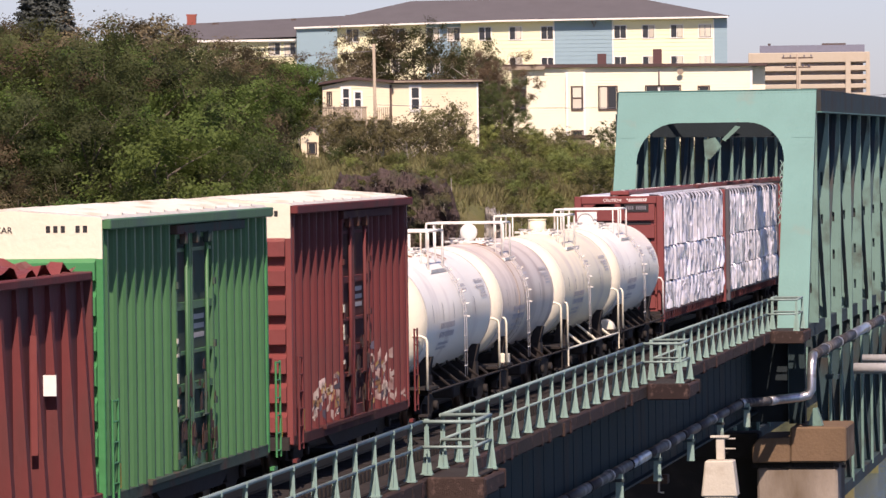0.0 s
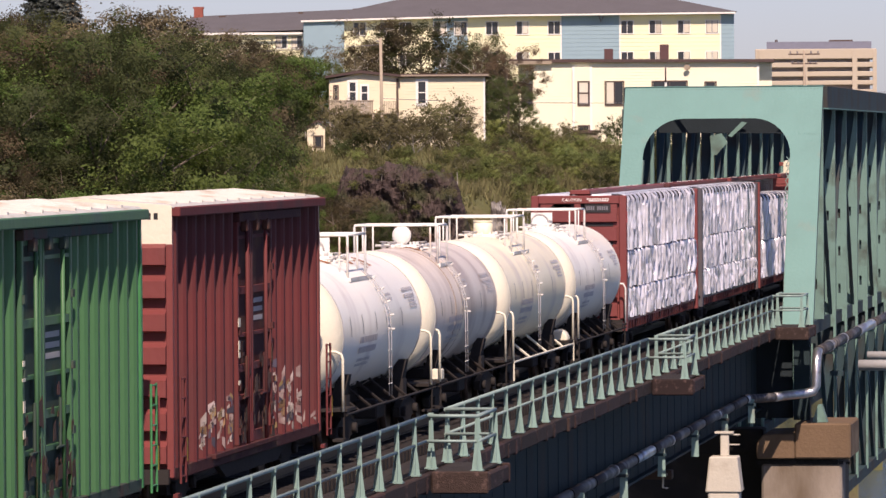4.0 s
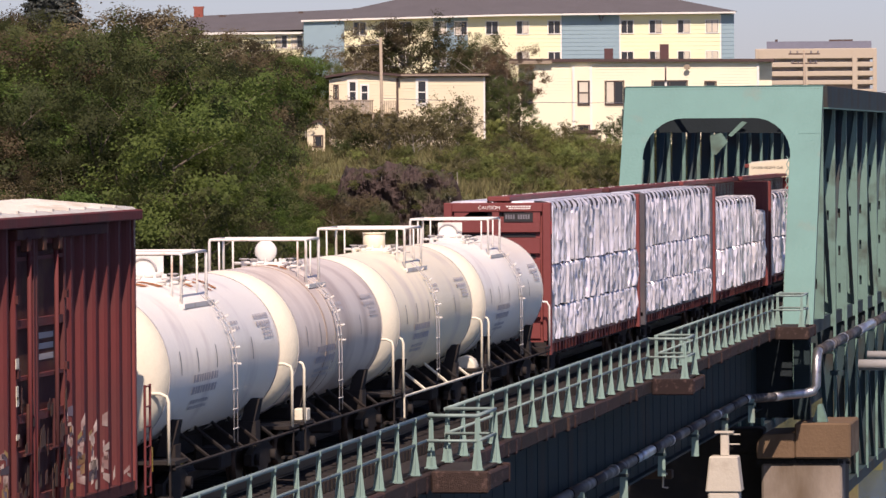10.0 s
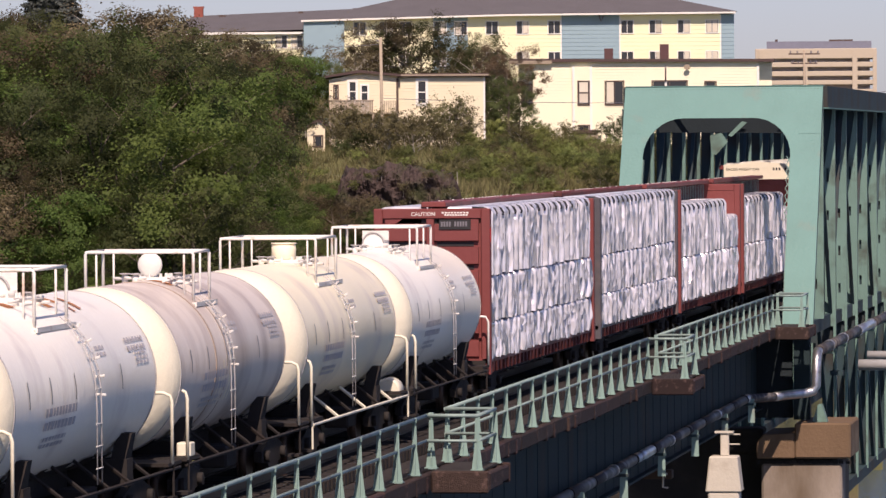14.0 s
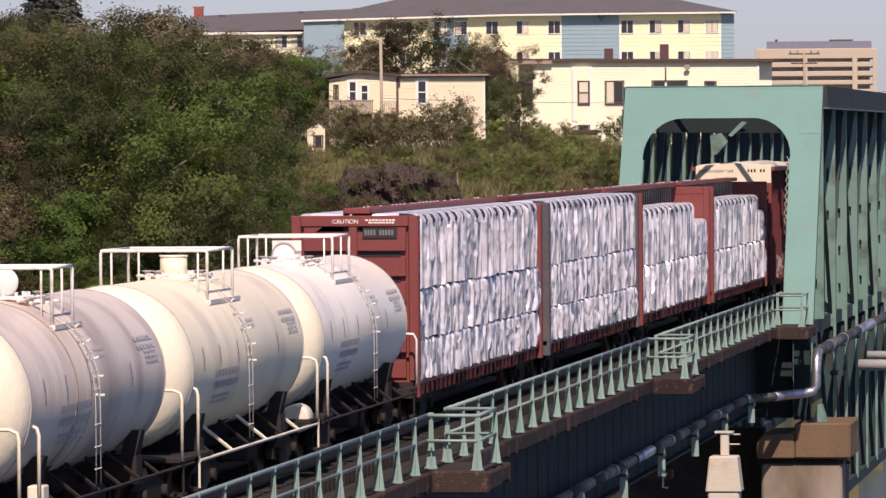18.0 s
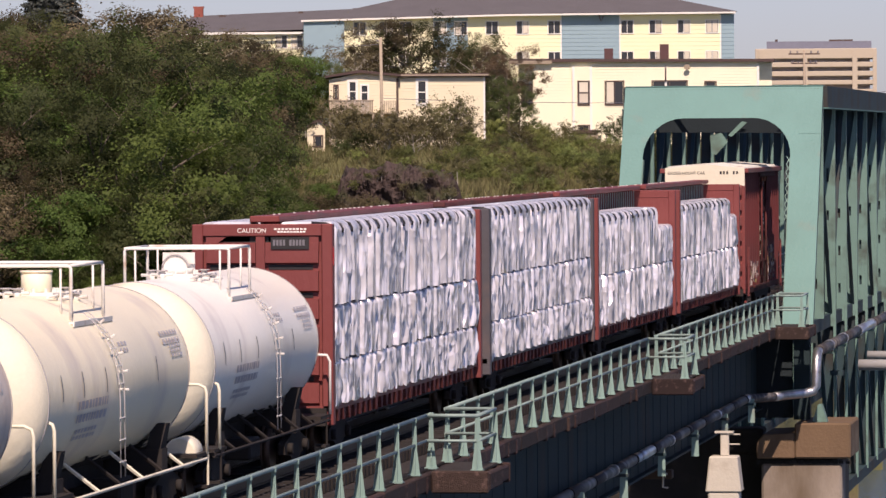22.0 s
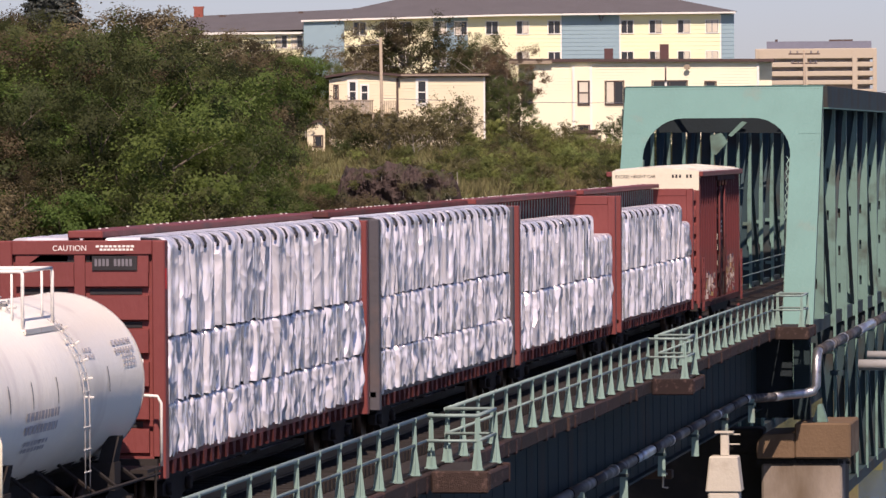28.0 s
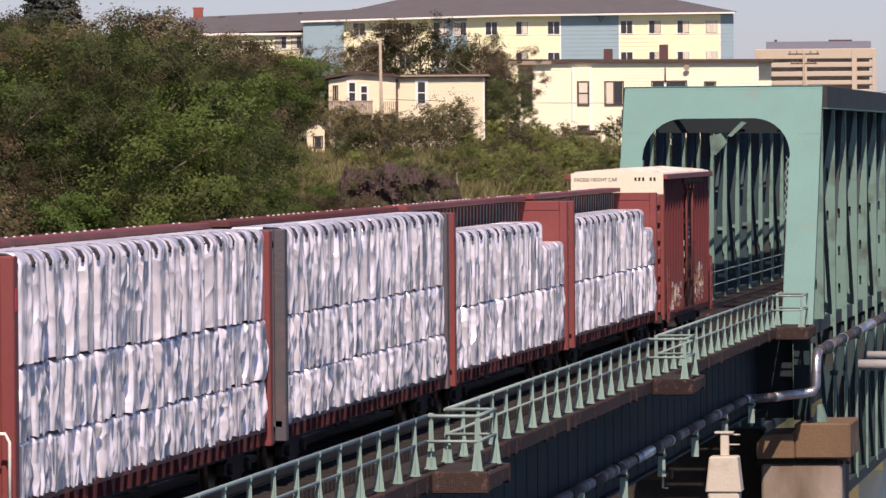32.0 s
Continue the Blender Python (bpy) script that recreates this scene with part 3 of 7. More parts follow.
def build_truss_side(truss, yo, s):
    """One plane of the truss: yo its outer face, s the way to its inner face."""
    ya, yb = sorted((yo, yo + s * 0.42))
    x_end = PORTAL_TOP_X + PANEL * PANELS
    bm = B()
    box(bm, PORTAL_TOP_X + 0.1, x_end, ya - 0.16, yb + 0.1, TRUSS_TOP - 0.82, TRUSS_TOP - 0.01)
    part("top_chord", bm, TEAL_SHADE, truss)
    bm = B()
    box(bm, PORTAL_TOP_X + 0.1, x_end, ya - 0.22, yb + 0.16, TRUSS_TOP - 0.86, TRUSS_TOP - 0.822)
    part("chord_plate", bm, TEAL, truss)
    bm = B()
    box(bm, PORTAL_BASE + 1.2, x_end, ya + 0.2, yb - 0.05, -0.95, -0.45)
    part("deck_chord", bm, TEAL_SHADE, truss)

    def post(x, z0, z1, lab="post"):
        """A built-up post: outer channel, batten plates that narrow upwards along a drawn shadow edge, shade-dark inner
        web.
        """
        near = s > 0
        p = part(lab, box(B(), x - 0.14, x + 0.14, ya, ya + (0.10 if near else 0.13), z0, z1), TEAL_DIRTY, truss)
        # Dark plate added behind the battens; it fills the gaps with shade.
        part("inner_channel", box(B(), x + 0.02, x + 0.15, ya + 0.135, yb + 0.14, z0, z1), TEAL_SHADE, p)
        wide = min(z1, 5.2)
        bm = B()
        if near:
            z0 = max(z0, -0.94) if z1 > 0 else z1 - 0.4
            box(bm, x - 0.145, x - 0.12, ya + 0.102, ya + 0.25, z0, wide)
            z = z0
            while z < wide - 0.2:
                box(bm, x - 0.145, x - 0.12, ya + 0.252, ya + 0.34, z, min(z + 1.12, wide))
                z += 1.5
            box(bm, x - 0.145, x - 0.12, ya + 0.342, yb, z0, wide)
            if z1 > 5.8:
                # Pointed top imitates where the chord's shadow crosses the plates.
                prism(bm, [(x - 0.145, ya + 0.102, wide), (x - 0.145, yb, wide), (x - 0.145, ya + 0.30, 6.0), (x - 0.145, ya + 0.19, 6.7), (x - 0.145, ya + 0.102, 7.3)], (0.025, 0, 0))
        else:
            z = max(z0, -0.4) + 0.6
            while z < min(z1, 3.0):
                box(bm, x - 0.145, x - 0.12, ya + 0.132, yb, z, z + 0.16)
                z += 2.1
            if z1 > 5.8:
                # Spear-shaped strip imitates the sunlit streak on the far posts.
                prism(bm, [(x - 0.146, ya + 0.132, 1.2), (x - 0.146, ya + 0.2, 1.4), (x - 0.146, ya + 0.19, 3.6), (x - 0.146, ya + 0.132, 5.0)], (0.02, 0, 0))
        part("batten_plate", bm, TEAL_DIRTY, p)

    for i in range(PANELS + 1):
        x = PORTAL_TOP_X + i * PANEL
        post(x, -7.6 if i else -0.45, TRUSS_TOP - 0.86)
    for i in range(PANELS):
        x0, x1 = PORTAL_TOP_X + i * PANEL, PORTAL_TOP_X + (i + 1) * PANEL
        top, bot = TRUSS_TOP - 0.86, -0.5
        a, b = ((x0, top), (x1, bot)) if i % 2 == 0 else ((x0, bot), (x1, top))
        bm = B()
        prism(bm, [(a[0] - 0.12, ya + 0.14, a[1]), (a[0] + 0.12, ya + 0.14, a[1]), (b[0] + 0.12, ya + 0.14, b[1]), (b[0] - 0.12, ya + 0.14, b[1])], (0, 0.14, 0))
        part("diagonal", bm, TEAL_SHADE, truss)
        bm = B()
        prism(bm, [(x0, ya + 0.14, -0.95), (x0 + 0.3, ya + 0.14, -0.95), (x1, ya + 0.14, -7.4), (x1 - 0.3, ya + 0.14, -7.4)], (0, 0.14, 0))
        part("diagonal", bm, TEAL_SHADE, truss)
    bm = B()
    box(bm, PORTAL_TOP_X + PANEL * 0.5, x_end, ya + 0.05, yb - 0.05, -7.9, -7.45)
    part("bottom_chord", bm, TEAL_SHADE, truss)
    # hand railing inside the truss
    for z in (0.15, 0.7):
        bm = B()
        y = yo + s * 0.9
        rod(bm, (PORTAL_BASE + 1, y, z), (x_end, y, z), 0.03, 6)
        part("rail", bm, GALV, truss)


def build_truss():
    t = thing("truss_bridge", (0, 0, 0), "teal steel through-truss railway bridge with a plate portal", "bridge")
    build_portal(t)
    build_truss_side(t, TRUSS_R, 1)
    build_truss_side(t, TRUSS_L, -1)
    ym0, ym1 = TRUSS_R + 0.62, TRUSS_L - 0.62
    for i in range(1, PANELS + 1):
        x = PORTAL_TOP_X + i * PANEL
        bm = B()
        # Deep solid frames in shade colour give the dark band under the top.
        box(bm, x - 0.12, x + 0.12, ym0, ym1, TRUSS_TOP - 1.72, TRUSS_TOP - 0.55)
        part("sway_frame", bm, STEEL_SHADE, t)
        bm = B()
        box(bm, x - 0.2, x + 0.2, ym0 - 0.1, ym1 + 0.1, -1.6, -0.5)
        part("floor_beam", bm, TEAL_SHADE, t)
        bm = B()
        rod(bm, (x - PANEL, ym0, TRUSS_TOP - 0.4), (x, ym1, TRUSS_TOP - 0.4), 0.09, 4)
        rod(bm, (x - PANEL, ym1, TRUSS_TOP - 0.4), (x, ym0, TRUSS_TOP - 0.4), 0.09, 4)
        part("top_brace", bm, STEEL_SHADE, t)
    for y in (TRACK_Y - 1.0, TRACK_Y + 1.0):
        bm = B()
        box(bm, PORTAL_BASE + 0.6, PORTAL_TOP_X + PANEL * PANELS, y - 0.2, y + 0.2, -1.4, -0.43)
        part("stringer", bm, TEAL_SHADE, t)
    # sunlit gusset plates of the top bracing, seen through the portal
    bm = B()
    prism(bm, [(218.6, 20.2, 6.5), (218.6, 19.75, 6.6), (218.6, 19.5, 6.25), (218.6, 19.95, 5.75), (218.6, 20.15, 5.8)], (0.03, 0, 0))
    part("gusset_plate", bm, TEAL_DIRTY, t)
    bm = B()
    prism(bm, [(218.6, 19.5, 6.5), (218.6, 19.35, 6.45), (218.6, 18.75, 7.0), (218.6, 18.95, 7.05)], (0.03, 0, 0))
    part("gusset_plate", bm, TEAL_DIRTY, t)
    return t


build_truss()

# ---- piers, pedestals and pipes ----


def build_pier():
    p = thing("concrete_pier", (205.6, 0, 0), "rust-stained concrete bridge pier with a stepped cap", "pier")
    bm = B()
    box(bm, 0.0, 4.6, 13.9, 15.95, -5.35, -4.05)
    part("cap", bm, CONCRETE_RUST, p, bevel=0.06)
    bm = B()
    prism(bm, [(0.002, 15.96, -5.35), (0.002, 17.35, -5.35), (0.002, 17.35, -4.75), (0.002, 17.1, -4.46), (0.002, 15.96, -4.42)], (4.55, 0, 0))
    part("cap_step", bm, CONCRETE_RUST, p, bevel=0.04)
    # The back cap and shaft get the deck's shade from their colour.
    part("cap", box(B(), 3.0, 4.6, 17.36, 25.0, -5.35, -4.4), CONCRETE_SHADE_CRACK, p, bevel=0.06)
    part("shaft", box(B(), 0.3, 4.2, 14.25, 17.2, -26, -5.55), CONCRETE, p, bevel=0.08)
    part("shaft", box(B(), 3.2, 4.2, 17.21, 24.6, -26, -5.36), CONCRETE_SHADE_CRACK, p)
    part("joint", box(B(), 0.45, 3.1, 14.4, 17.1, -5.55, -5.35), CONCRETE_SHADE_CRACK, p)
    bm = B()
    prism(bm, [(0.6, 15.0, -3.4), (0.6, 15.14, -3.4), (0.6, 15.35, -4.04), (0.6, 14.8, -4.04)], (0.7, 0, 0))
    part("bearing_shoe", bm, TEAL_DIRTY, p)
    bm = B()
    for k in range(14):
        y = 17.25 - k * 0.25
        box(bm, 0.27, 0.34, y - random.uniform(0.05, 0.13), y + 0.1, -5.56, -5.48 + random.uniform(0, 0.06))
    part("spalled_edge", bm, CONCRETE_SHADE_CRACK, p)
    return p


def build_pedestal():
    p = thing("concrete_pedestal", (180.0, 16.22, 0.95), "pale concrete pedestal with a steel bearing post", "pedestal")
    bm = B()
    prism(bm, [(-0.5, -0.45, -4.75), (-0.5, 0.45, -4.75), (-0.5, 0.58, -5.9), (-0.5, -0.58, -5.9)], (1.0, 0, 0))
    part("head", bm, CONCRETE_PALE, p, bevel=0.04)
    part("shaft", box(B(), -0.45, 0.45, -0.5, 0.5, -28, -5.9), CONCRETE_PALE, p, bevel=0.05)
    bm = B()
    box(bm, -0.12, 0.12, -0.15, 0.12, -4.75, -4.02)
    part("bearing_post", bm, CONCRETE_PALE, p, bevel=0.02)
    bm = B()
    box(bm, -0.18, 0.18, -0.3, 0.3, -4.02, -3.96)
    box(bm, -0.03, 0.03, -0.5, -0.15, -4.08, -4.04)
    box(bm, -0.03, 0.03, -0.5, -0.15, -4.4, -4.36)
    part("bearing_plate", bm, CONCRETE_PALE, p)
    return p


def build_beam_end():
    """A rusty beam end with a pale clamp under the girder."""
    b = thing("beam_end", (172.0, 17.55, -3.9), "rusty brown beam end with a pale steel clamp", "beam")
    part("beam", box(B(), -0.3, 0.3, -0.45, 0.42, -0.16, 0.12), RUST_DARK, b, bevel=0.02)
    part("hanger_plate", box(B(), -0.1, 0.1, -0.1, 0.1, 0.121, 0.6), RUST_DARK, b)
    bm = tube(B(), [(-0.34, -0.32, 0.0), (-0.34, -0.2, 0.02), (-0.34, -0.18, -0.4), (-0.34, -0.34, -0.42)], 0.035, 6)
    part("clamp", bm, CONCRETE_PALE, b, "pale steel clamp")
    return b


def build_back_pier(x):
    p = thing("concrete_pier", (x, 0, 0), "grey concrete approach pier under the girders", "pier")
    # Shade under the girders is in the concrete's near-black colour.
    part("shaft", box(B(), -1.2, 1.2, 16.8, 21.8, -27, -4.4), CONCRETE_SHADE_CRACK, p, bevel=0.08)
    part("cap", box(B(), -1.5, 1.5, 16.4, 22.2, -4.4, -3.63), CONCRETE_SHADE_CRACK, p, bevel=0.05)


def build_pipes():
    p = thing("utility_pipe", (0, 0, 0), "jacketed utility pipe hung along the bridge", "pipe")
    y, z = 16.95, -2.75
    x = 60.0
    k = 0
    while x < 196:
        L = 5.2
        bm = B()
        rod(bm, (x, y, z), (min(x + L, 197.0), y, z), 0.155, 12)
        shiny = k % 7 == 5
        part("section", bm, PIPE if shiny else PIPE_BROWN, p)
        bm = B()
        rod(bm, (x - 0.14, y, z), (x + 0.14, y, z), 0.175, 12)
        part("band", bm, PIPE if k % 3 == 0 else STEEL_BLACK, p)
        if k % 2:
            x += L + 0.02
            k += 1
            continue
        bm = B()
        prism(bm, [(x + 1.2, y - 0.26, z - 0.02), (x + 1.2, y - 0.06, z - 0.02), (x + 1.2, y - 0.04, z - 0.85), (x + 1.2, y - 0.28, z - 0.85)], (0.06, 0, 0))
        part("hanger", bm, TEAL_PALE, p)
        bm = B()
        box(bm, x + 1.1, x + 1.4, y - 0.3, y + 0.5, z - 0.24, z - 0.16)
        part("bracket", bm, TEAL_SHADE, p)
        x += L + 0.02
        k += 1
    bm = B()
    tube(bm, [(203.6, 16.55, -3.0), (204.2, 16.3, -2.98), (204.9, 15.5, -2.92), (205.0, 15.22, -2.85), (205.0, 15.1, -2.65), (205.0, 15.08, -1.75), (205.2, 15.08, -1.5), (205.9, 15.08, -1.42)], 0.17, 12)
    part("elbow", bm, PIPE, p, "bright aluminium-jacketed elbow")
    part("section", tube(B(), [(197.0, y, z), (203.0, y - 0.1, z - 0.25), (203.6, 16.56, -3.0)], 0.165, 12), PIPE_BROWN, p)
    xs = [205.9, 211.5, 219.0, 227.5, 236.0, 246.0, 260.0, 300.0]
    for i, (a, b) in enumerate(zip(xs, xs[1:])):
        bm = B()
        rod(bm, (a, 15.08, -1.42), (b - 0.1, 15.08, -1.42), 0.20, 12)
        part("section", bm, (PIPE_BROWN, PIPE_BROWN, PIPE_BROWN, PIPE)[i % 4], p)
        bm = B()
        rod(bm, (b - 0.25, 15.08, -1.42), (b + 0.05, 15.08, -1.42), 0.225, 12)
        part("band", bm, PIPE, p)
        bm = B()
        box(bm, b - 0.4, b - 0.2, 14.9, 15.4, -1.72, -1.64)
        part("bracket", bm, TEAL_DIRTY, p)
    q = thing("crossing_pipe", (0, 0, 0), "bright metal pipe that leaves the truss sideways", "pipe")
    bm = B()
    rod(bm, (216.4, 14.3, -2.35), (216.0, 9.0, -2.35), 0.21, 14)
    part("section", bm, PIPE_PALE, q)
    bm = B()
    rod(bm, (217.0, 14.0, -2.0), (216.6, 9.0, -2.0), 0.16, 14)
    part("section", bm, PIPE_PALE, q)
    bm = B()
    box(bm, 216.2, 216.9, 14.9, 15.4, -2.75, -2.58)
    part("bracket", bm, TEAL_SHADE, q)


# Dark sheet that closes the gap; the deck's shade is in its colour.
_e = B()
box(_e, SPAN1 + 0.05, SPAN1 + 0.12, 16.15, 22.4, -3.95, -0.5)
solid("end_diaphragm", _e, STEEL_SHADE, "dark teal plate between the girders' ends, shade in its colour", "girder plate")
build_pier()
build_pedestal()
build_beam_end()
for _x in (96.0, 146.0, 45.0):
    build_back_pier(_x)
build_pipes()

# ---- train: running gear shared by the cars ----
WHEEL = None


def build_truck(car, x):
    """A two-axle truck: side frames, wheels, axles, bolster."""
    for s in (-1, 1):
        bm = B()
        prism(bm, [(x - 1.25, s * 1.0, 0.55), (x - 1.25, s * 1.0, 0.35), (x - 0.6, s * 1.0, 0.30), (x - 0.35, s * 1.0, 0.16), (x + 0.35, s * 1.0, 0.16), (x + 0.6, s * 1.0, 0.30),
                   (x + 1.25, s * 1.0, 0.35), (x + 1.25, s * 1.0, 0.55), (x + 0.5, s * 1.0, 0.72), (x - 0.5, s * 1.0, 0.72)], (0, s * 0.14, 0))
        fr = part("truck_side_frame", bm, STEEL_BLACK, car)
        for dx in (-0.12, 0.0, 0.12):
            bm = B()
            rod(bm, (x + dx, s * 1.07, 0.24), (x + dx, s * 1.07, 0.5), 0.05, 8)
            part("spring", bm, RAIL, fr)
        for ax in (-0.88, 0.88):
            bm = B()
            rod(bm, (x + ax, s * 1.13, 0.45), (x + ax, s * 1.24, 0.45), 0.11, 10)
            part("bearing_cap", bm, STEEL_BLACK, fr)
    for ax in (-0.88, 0.88):
        for s in (-1, 1):
            bm = B()
            rod(bm, (x + ax, s * 0.70, 0.42), (x + ax, s * 0.84, 0.42), 0.42, 20)
            rod(bm, (x + ax, s * 0.66, 0.44), (x + ax, s * 0.70, 0.44), 0.455, 20)
            part("wheel", bm, RAIL, car)
        bm = B()
        rod(bm, (x + ax, -0.66, 0.45), (x + ax, 0.66, 0.45), 0.08, 8)
        part("axle", bm, STEEL_BLACK, car)
    bm = B()
    box(bm, x - 0.2, x + 0.2, -1.0, 1.0, 0.35, 0.72)
    part("bolster", bm, STEEL_BLACK, car)


def build_coupler(car, x, s, reach=0.75):
    bm = B()
    box(bm, min(x, x + s * reach), max(x, x + s * reach), -0.09, 0.09, 0.78, 0.96)
    part("coupler", bm, STEEL_BLACK, car)


def ladder(car, x, y, z0, z1, w, material, axis="x", name="ladder"):
    bm = B()
    d = Vector((w, 0, 0)) if axis == "x" else Vector((0, w, 0))
    for k in (0, 1):
        rod(bm, Vector((x, y, z0)) + d * k, Vector((x, y, z1)) + d * k, 0.022, 6)
    z = z0 + 0.12
    while z < z1:
        rod(bm, Vector((x, y, z)), Vector((x, y, z)) + d, 0.016, 5)
        z += 0.33
    return part(name, bm, material, car)


# ---- train: high boxcars ----


def build_boxcar(x0, L, paint, endpaint, doorpaint, doors, trim, label, top_lettering, rails, nribs, graffiti=False, top=5.43):
    c = train_thing("boxcar", x0, label, "boxcar", "freight train")
    hw, sill = 1.36, 0.80
    eave = top - 0.16
    part("body", box(B(), 0.12, L - 0.12, -hw, hw, sill, eave - 0.02), paint, c)
    # side: exterior posts between panels, on both sides of the doorway
    d0, d1 = doors
    rib = B()
    prism(rib, [(-0.17, 0, 0), (-0.12, -0.08, 0), (-0.06, -0.125, 0), (0.06, -0.125, 0), (0.12, -0.08, 0), (0.17, 0, 0)], (0, 0, eave - sill - 0.12))
    rib = mesh_of(rib, "side_post", paint)
    ribr = B()
    prism(ribr, [(-0.11, 0, 0), (0.11, 0, 0), (0.055, 0.135, 0), (-0.055, 0.135, 0)], (0, 0, eave - sill - 0.12))
    ribr = mesh_of(ribr, "side_post", paint)
    spans = ((0.35, d0 - 0.55, nribs[0]), (d1 + 0.4, L - 0.45, nribs[1]))
    for a, b, n in spans:
        for k in range(n):
            x = a + (b - a) * k / (n - 1)
            again("side_post", rib, c, (x, -hw + 0.01, sill + 0.06))
            again("side_post", ribr, c, (x, hw - 0.01, sill + 0.06))
    for s in (-1, 1):
        part("side_sill", box(B(), 0.1, L - 0.1, min(s * hw, s * 1.46), max(s * hw, s * 1.54), sill - 0.14, sill + 0.07), doorpaint, c, bevel=0.012)
        bm = B()
        prism(bm, [(d0 - 1.7, s * 1.30, sill - 0.14), (d1 + 1.7, s * 1.30, sill - 0.14), (d1 + 0.9, s * 1.30, sill - 0.40), (d0 - 0.9, s * 1.30, sill - 0.40)], (0, s * 0.1, 0))
        part("sill_gusset", bm, STEEL_BLACK, c)
        part("eave_rail", box(B(), 0.02, L - 0.02, min(s * 1.34, s * 1.60), max(s * 1.34, s * 1.66), eave - 0.16, eave + 0.01), trim, c, bevel=0.02)
    # plug doors: sunk dark panels between proud bars, with lock rods
    mid = d0 + (d1 - d0) * 0.40
    for k, (a, b) in enumerate(((d0, mid - 0.03), (mid + 0.03, d1))):
        d = part("door", box(B(), a, b, -hw - 0.02, -hw + 0.004, sill + 0.1, eave - 0.28), doorpaint, c, bevel=0.01)
        for x in (a + 0.07, b - 0.07):
            part("door_stile", box(B(), x - 0.07, x + 0.07, -hw - 0.11, -hw - 0.021, sill + 0.1, eave - 0.28), paint, d, bevel=0.015)
        for z, h in ((sill + 0.1, 0.2), (1.72, 0.08), (2.22, 0.13), (2.85, 0.06), (3.62, 0.13), (4.62, 0.06), (eave - 0.42, 0.13)):
            part("door_rib", box(B(), a + 0.145, b - 0.145, -hw - 0.09, -hw - 0.021, z, z + h), paint, d)
        for z in (1.1, 1.9, 2.9, 4.0):
            part("hinge", box(B(), (a if k == 0 else b - 0.16), (a + 0.16 if k == 0 else b), -hw - 0.15, -hw - 0.112, z, z + 0.12), doorpaint, d)
        part("lock_bar", rod(B(), (a + (b - a) * 0.62, -hw - 0.13, sill + 0.05), (a + (b - a) * 0.62, -hw - 0.13, eave - 0.25), 0.035, 8), paint, d)
        bm = rod(B(), ((a + b) / 2, -hw - 0.13, 1.75), ((a + b) / 2 + 0.02, -hw - 0.13, 2.5), 0.025, 6)
        rod(bm, ((a + b) / 2 - 0.25, -hw - 0.13, 1.75), ((a + b) / 2 + 0.3, -hw - 0.13, 1.75), 0.025, 6)
        part("handle", bm, doorpaint, d)
        if k:
            for j in range(3):
                part("stencilled_mark", box(B(), a + 0.5, b - 0.6, -hw - 0.026, -hw - 0.022, 3.1 + j * 0.16, 3.19 + j * 0.16), DECAL_PALE, d)
    part("door_track", box(B(), d0 - 2.6, d1 + 0.3, -hw - 0.17, -hw - 0.02, sill + 0.01, sill + 0.1), doorpaint, c, bevel=0.01)
    part("door_hood", box(B(), d0 - 0.1, d1 + 2.9, -hw - 0.17, -hw - 0.02, eave - 0.34, eave - 0.17), doorpaint, c, bevel=0.015)
    for x in (d0 + 0.5, d0 + 1.6, d1 - 0.9):
        part("door_roller", box(B(), x, x + 0.24, -hw - 0.2, -hw - 0.08, eave - 0.52, eave - 0.3), doorpaint, c, bevel=0.02)
    # roof: shallow ridge with cross seams
    bm = B()
    prism(bm, [(0, -1.5, eave), (0, 1.5, eave), (0, 1.42, eave + 0.05), (0, 0, top), (0, -1.42, eave + 0.05)], (L, 0, 0))
    roof = part("roof", bm, ROOF_PALE, c, "pale roof with raised seams")
    k = 0.6
    while k < L - 0.3:
        bm = B()
        prism(bm, [(k, -1.42, eave + 0.05), (k, 0, top), (k, 1.42, eave + 0.05), (k, 1.42, eave + 0.09), (k, 0, top + 0.045), (k, -1.42, eave + 0.09)], (0.09, 0, 0))
        part("roof_seam", bm, ROOF_PALE, roof)
        k += 1.22
    # ends with deep horizontal ribs and a pale band above
    for x, s in ((0.0, -1), (L, 1)):
        part("end_frame", box(B(), min(x, x - s * 0.12), max(x, x - s * 0.12), -1.46, 1.46, sill, eave), endpaint, c)
        part("end_band", prism(B(), [(x + s * 0.002, -1.46, eave - 0.62), (x + s * 0.002, 1.46, eave - 0.62), (x + s * 0.002, 1.46, eave + 0.03), (x + s * 0.002, 0, top - 0.005), (x + s * 0.002, -1.46, eave + 0.03)], (s * 0.02, 0, 0)), CREAM, c, "cream band across the top of the end")
        z = sill + 0.1
        while z < eave - 0.8:
            bm = B()
            prism(bm, [(x + s * 0.0, -1.36, z + 0.02), (x + s * 0.16, -1.36, z + 0.05), (x + s * 0.16, -1.36, z + 0.33), (x + s * 0.0, -1.36, z + 0.41)], (0, 2.72, 0))
            part("end_rib", bm, endpaint, c)
            z += 0.56
        for yy in (-1.47, 1.35):
            part("corner_post", box(B(), min(x - s * 0.1, x + s * 0.03), max(x - s * 0.1, x + s * 0.03), yy, yy + 0.12, sill - 0.1, eave - 0.62), endpaint, c, bevel=0.012)
        part("buffer_beam", box(B(), min(x, x + s * 0.16), max(x, x + s * 0.16), -1.4, 1.4, sill - 0.2, sill + 0.05), STEEL_BLACK, c)
        build_coupler(c, x, s, 1.15)
        bm = B()
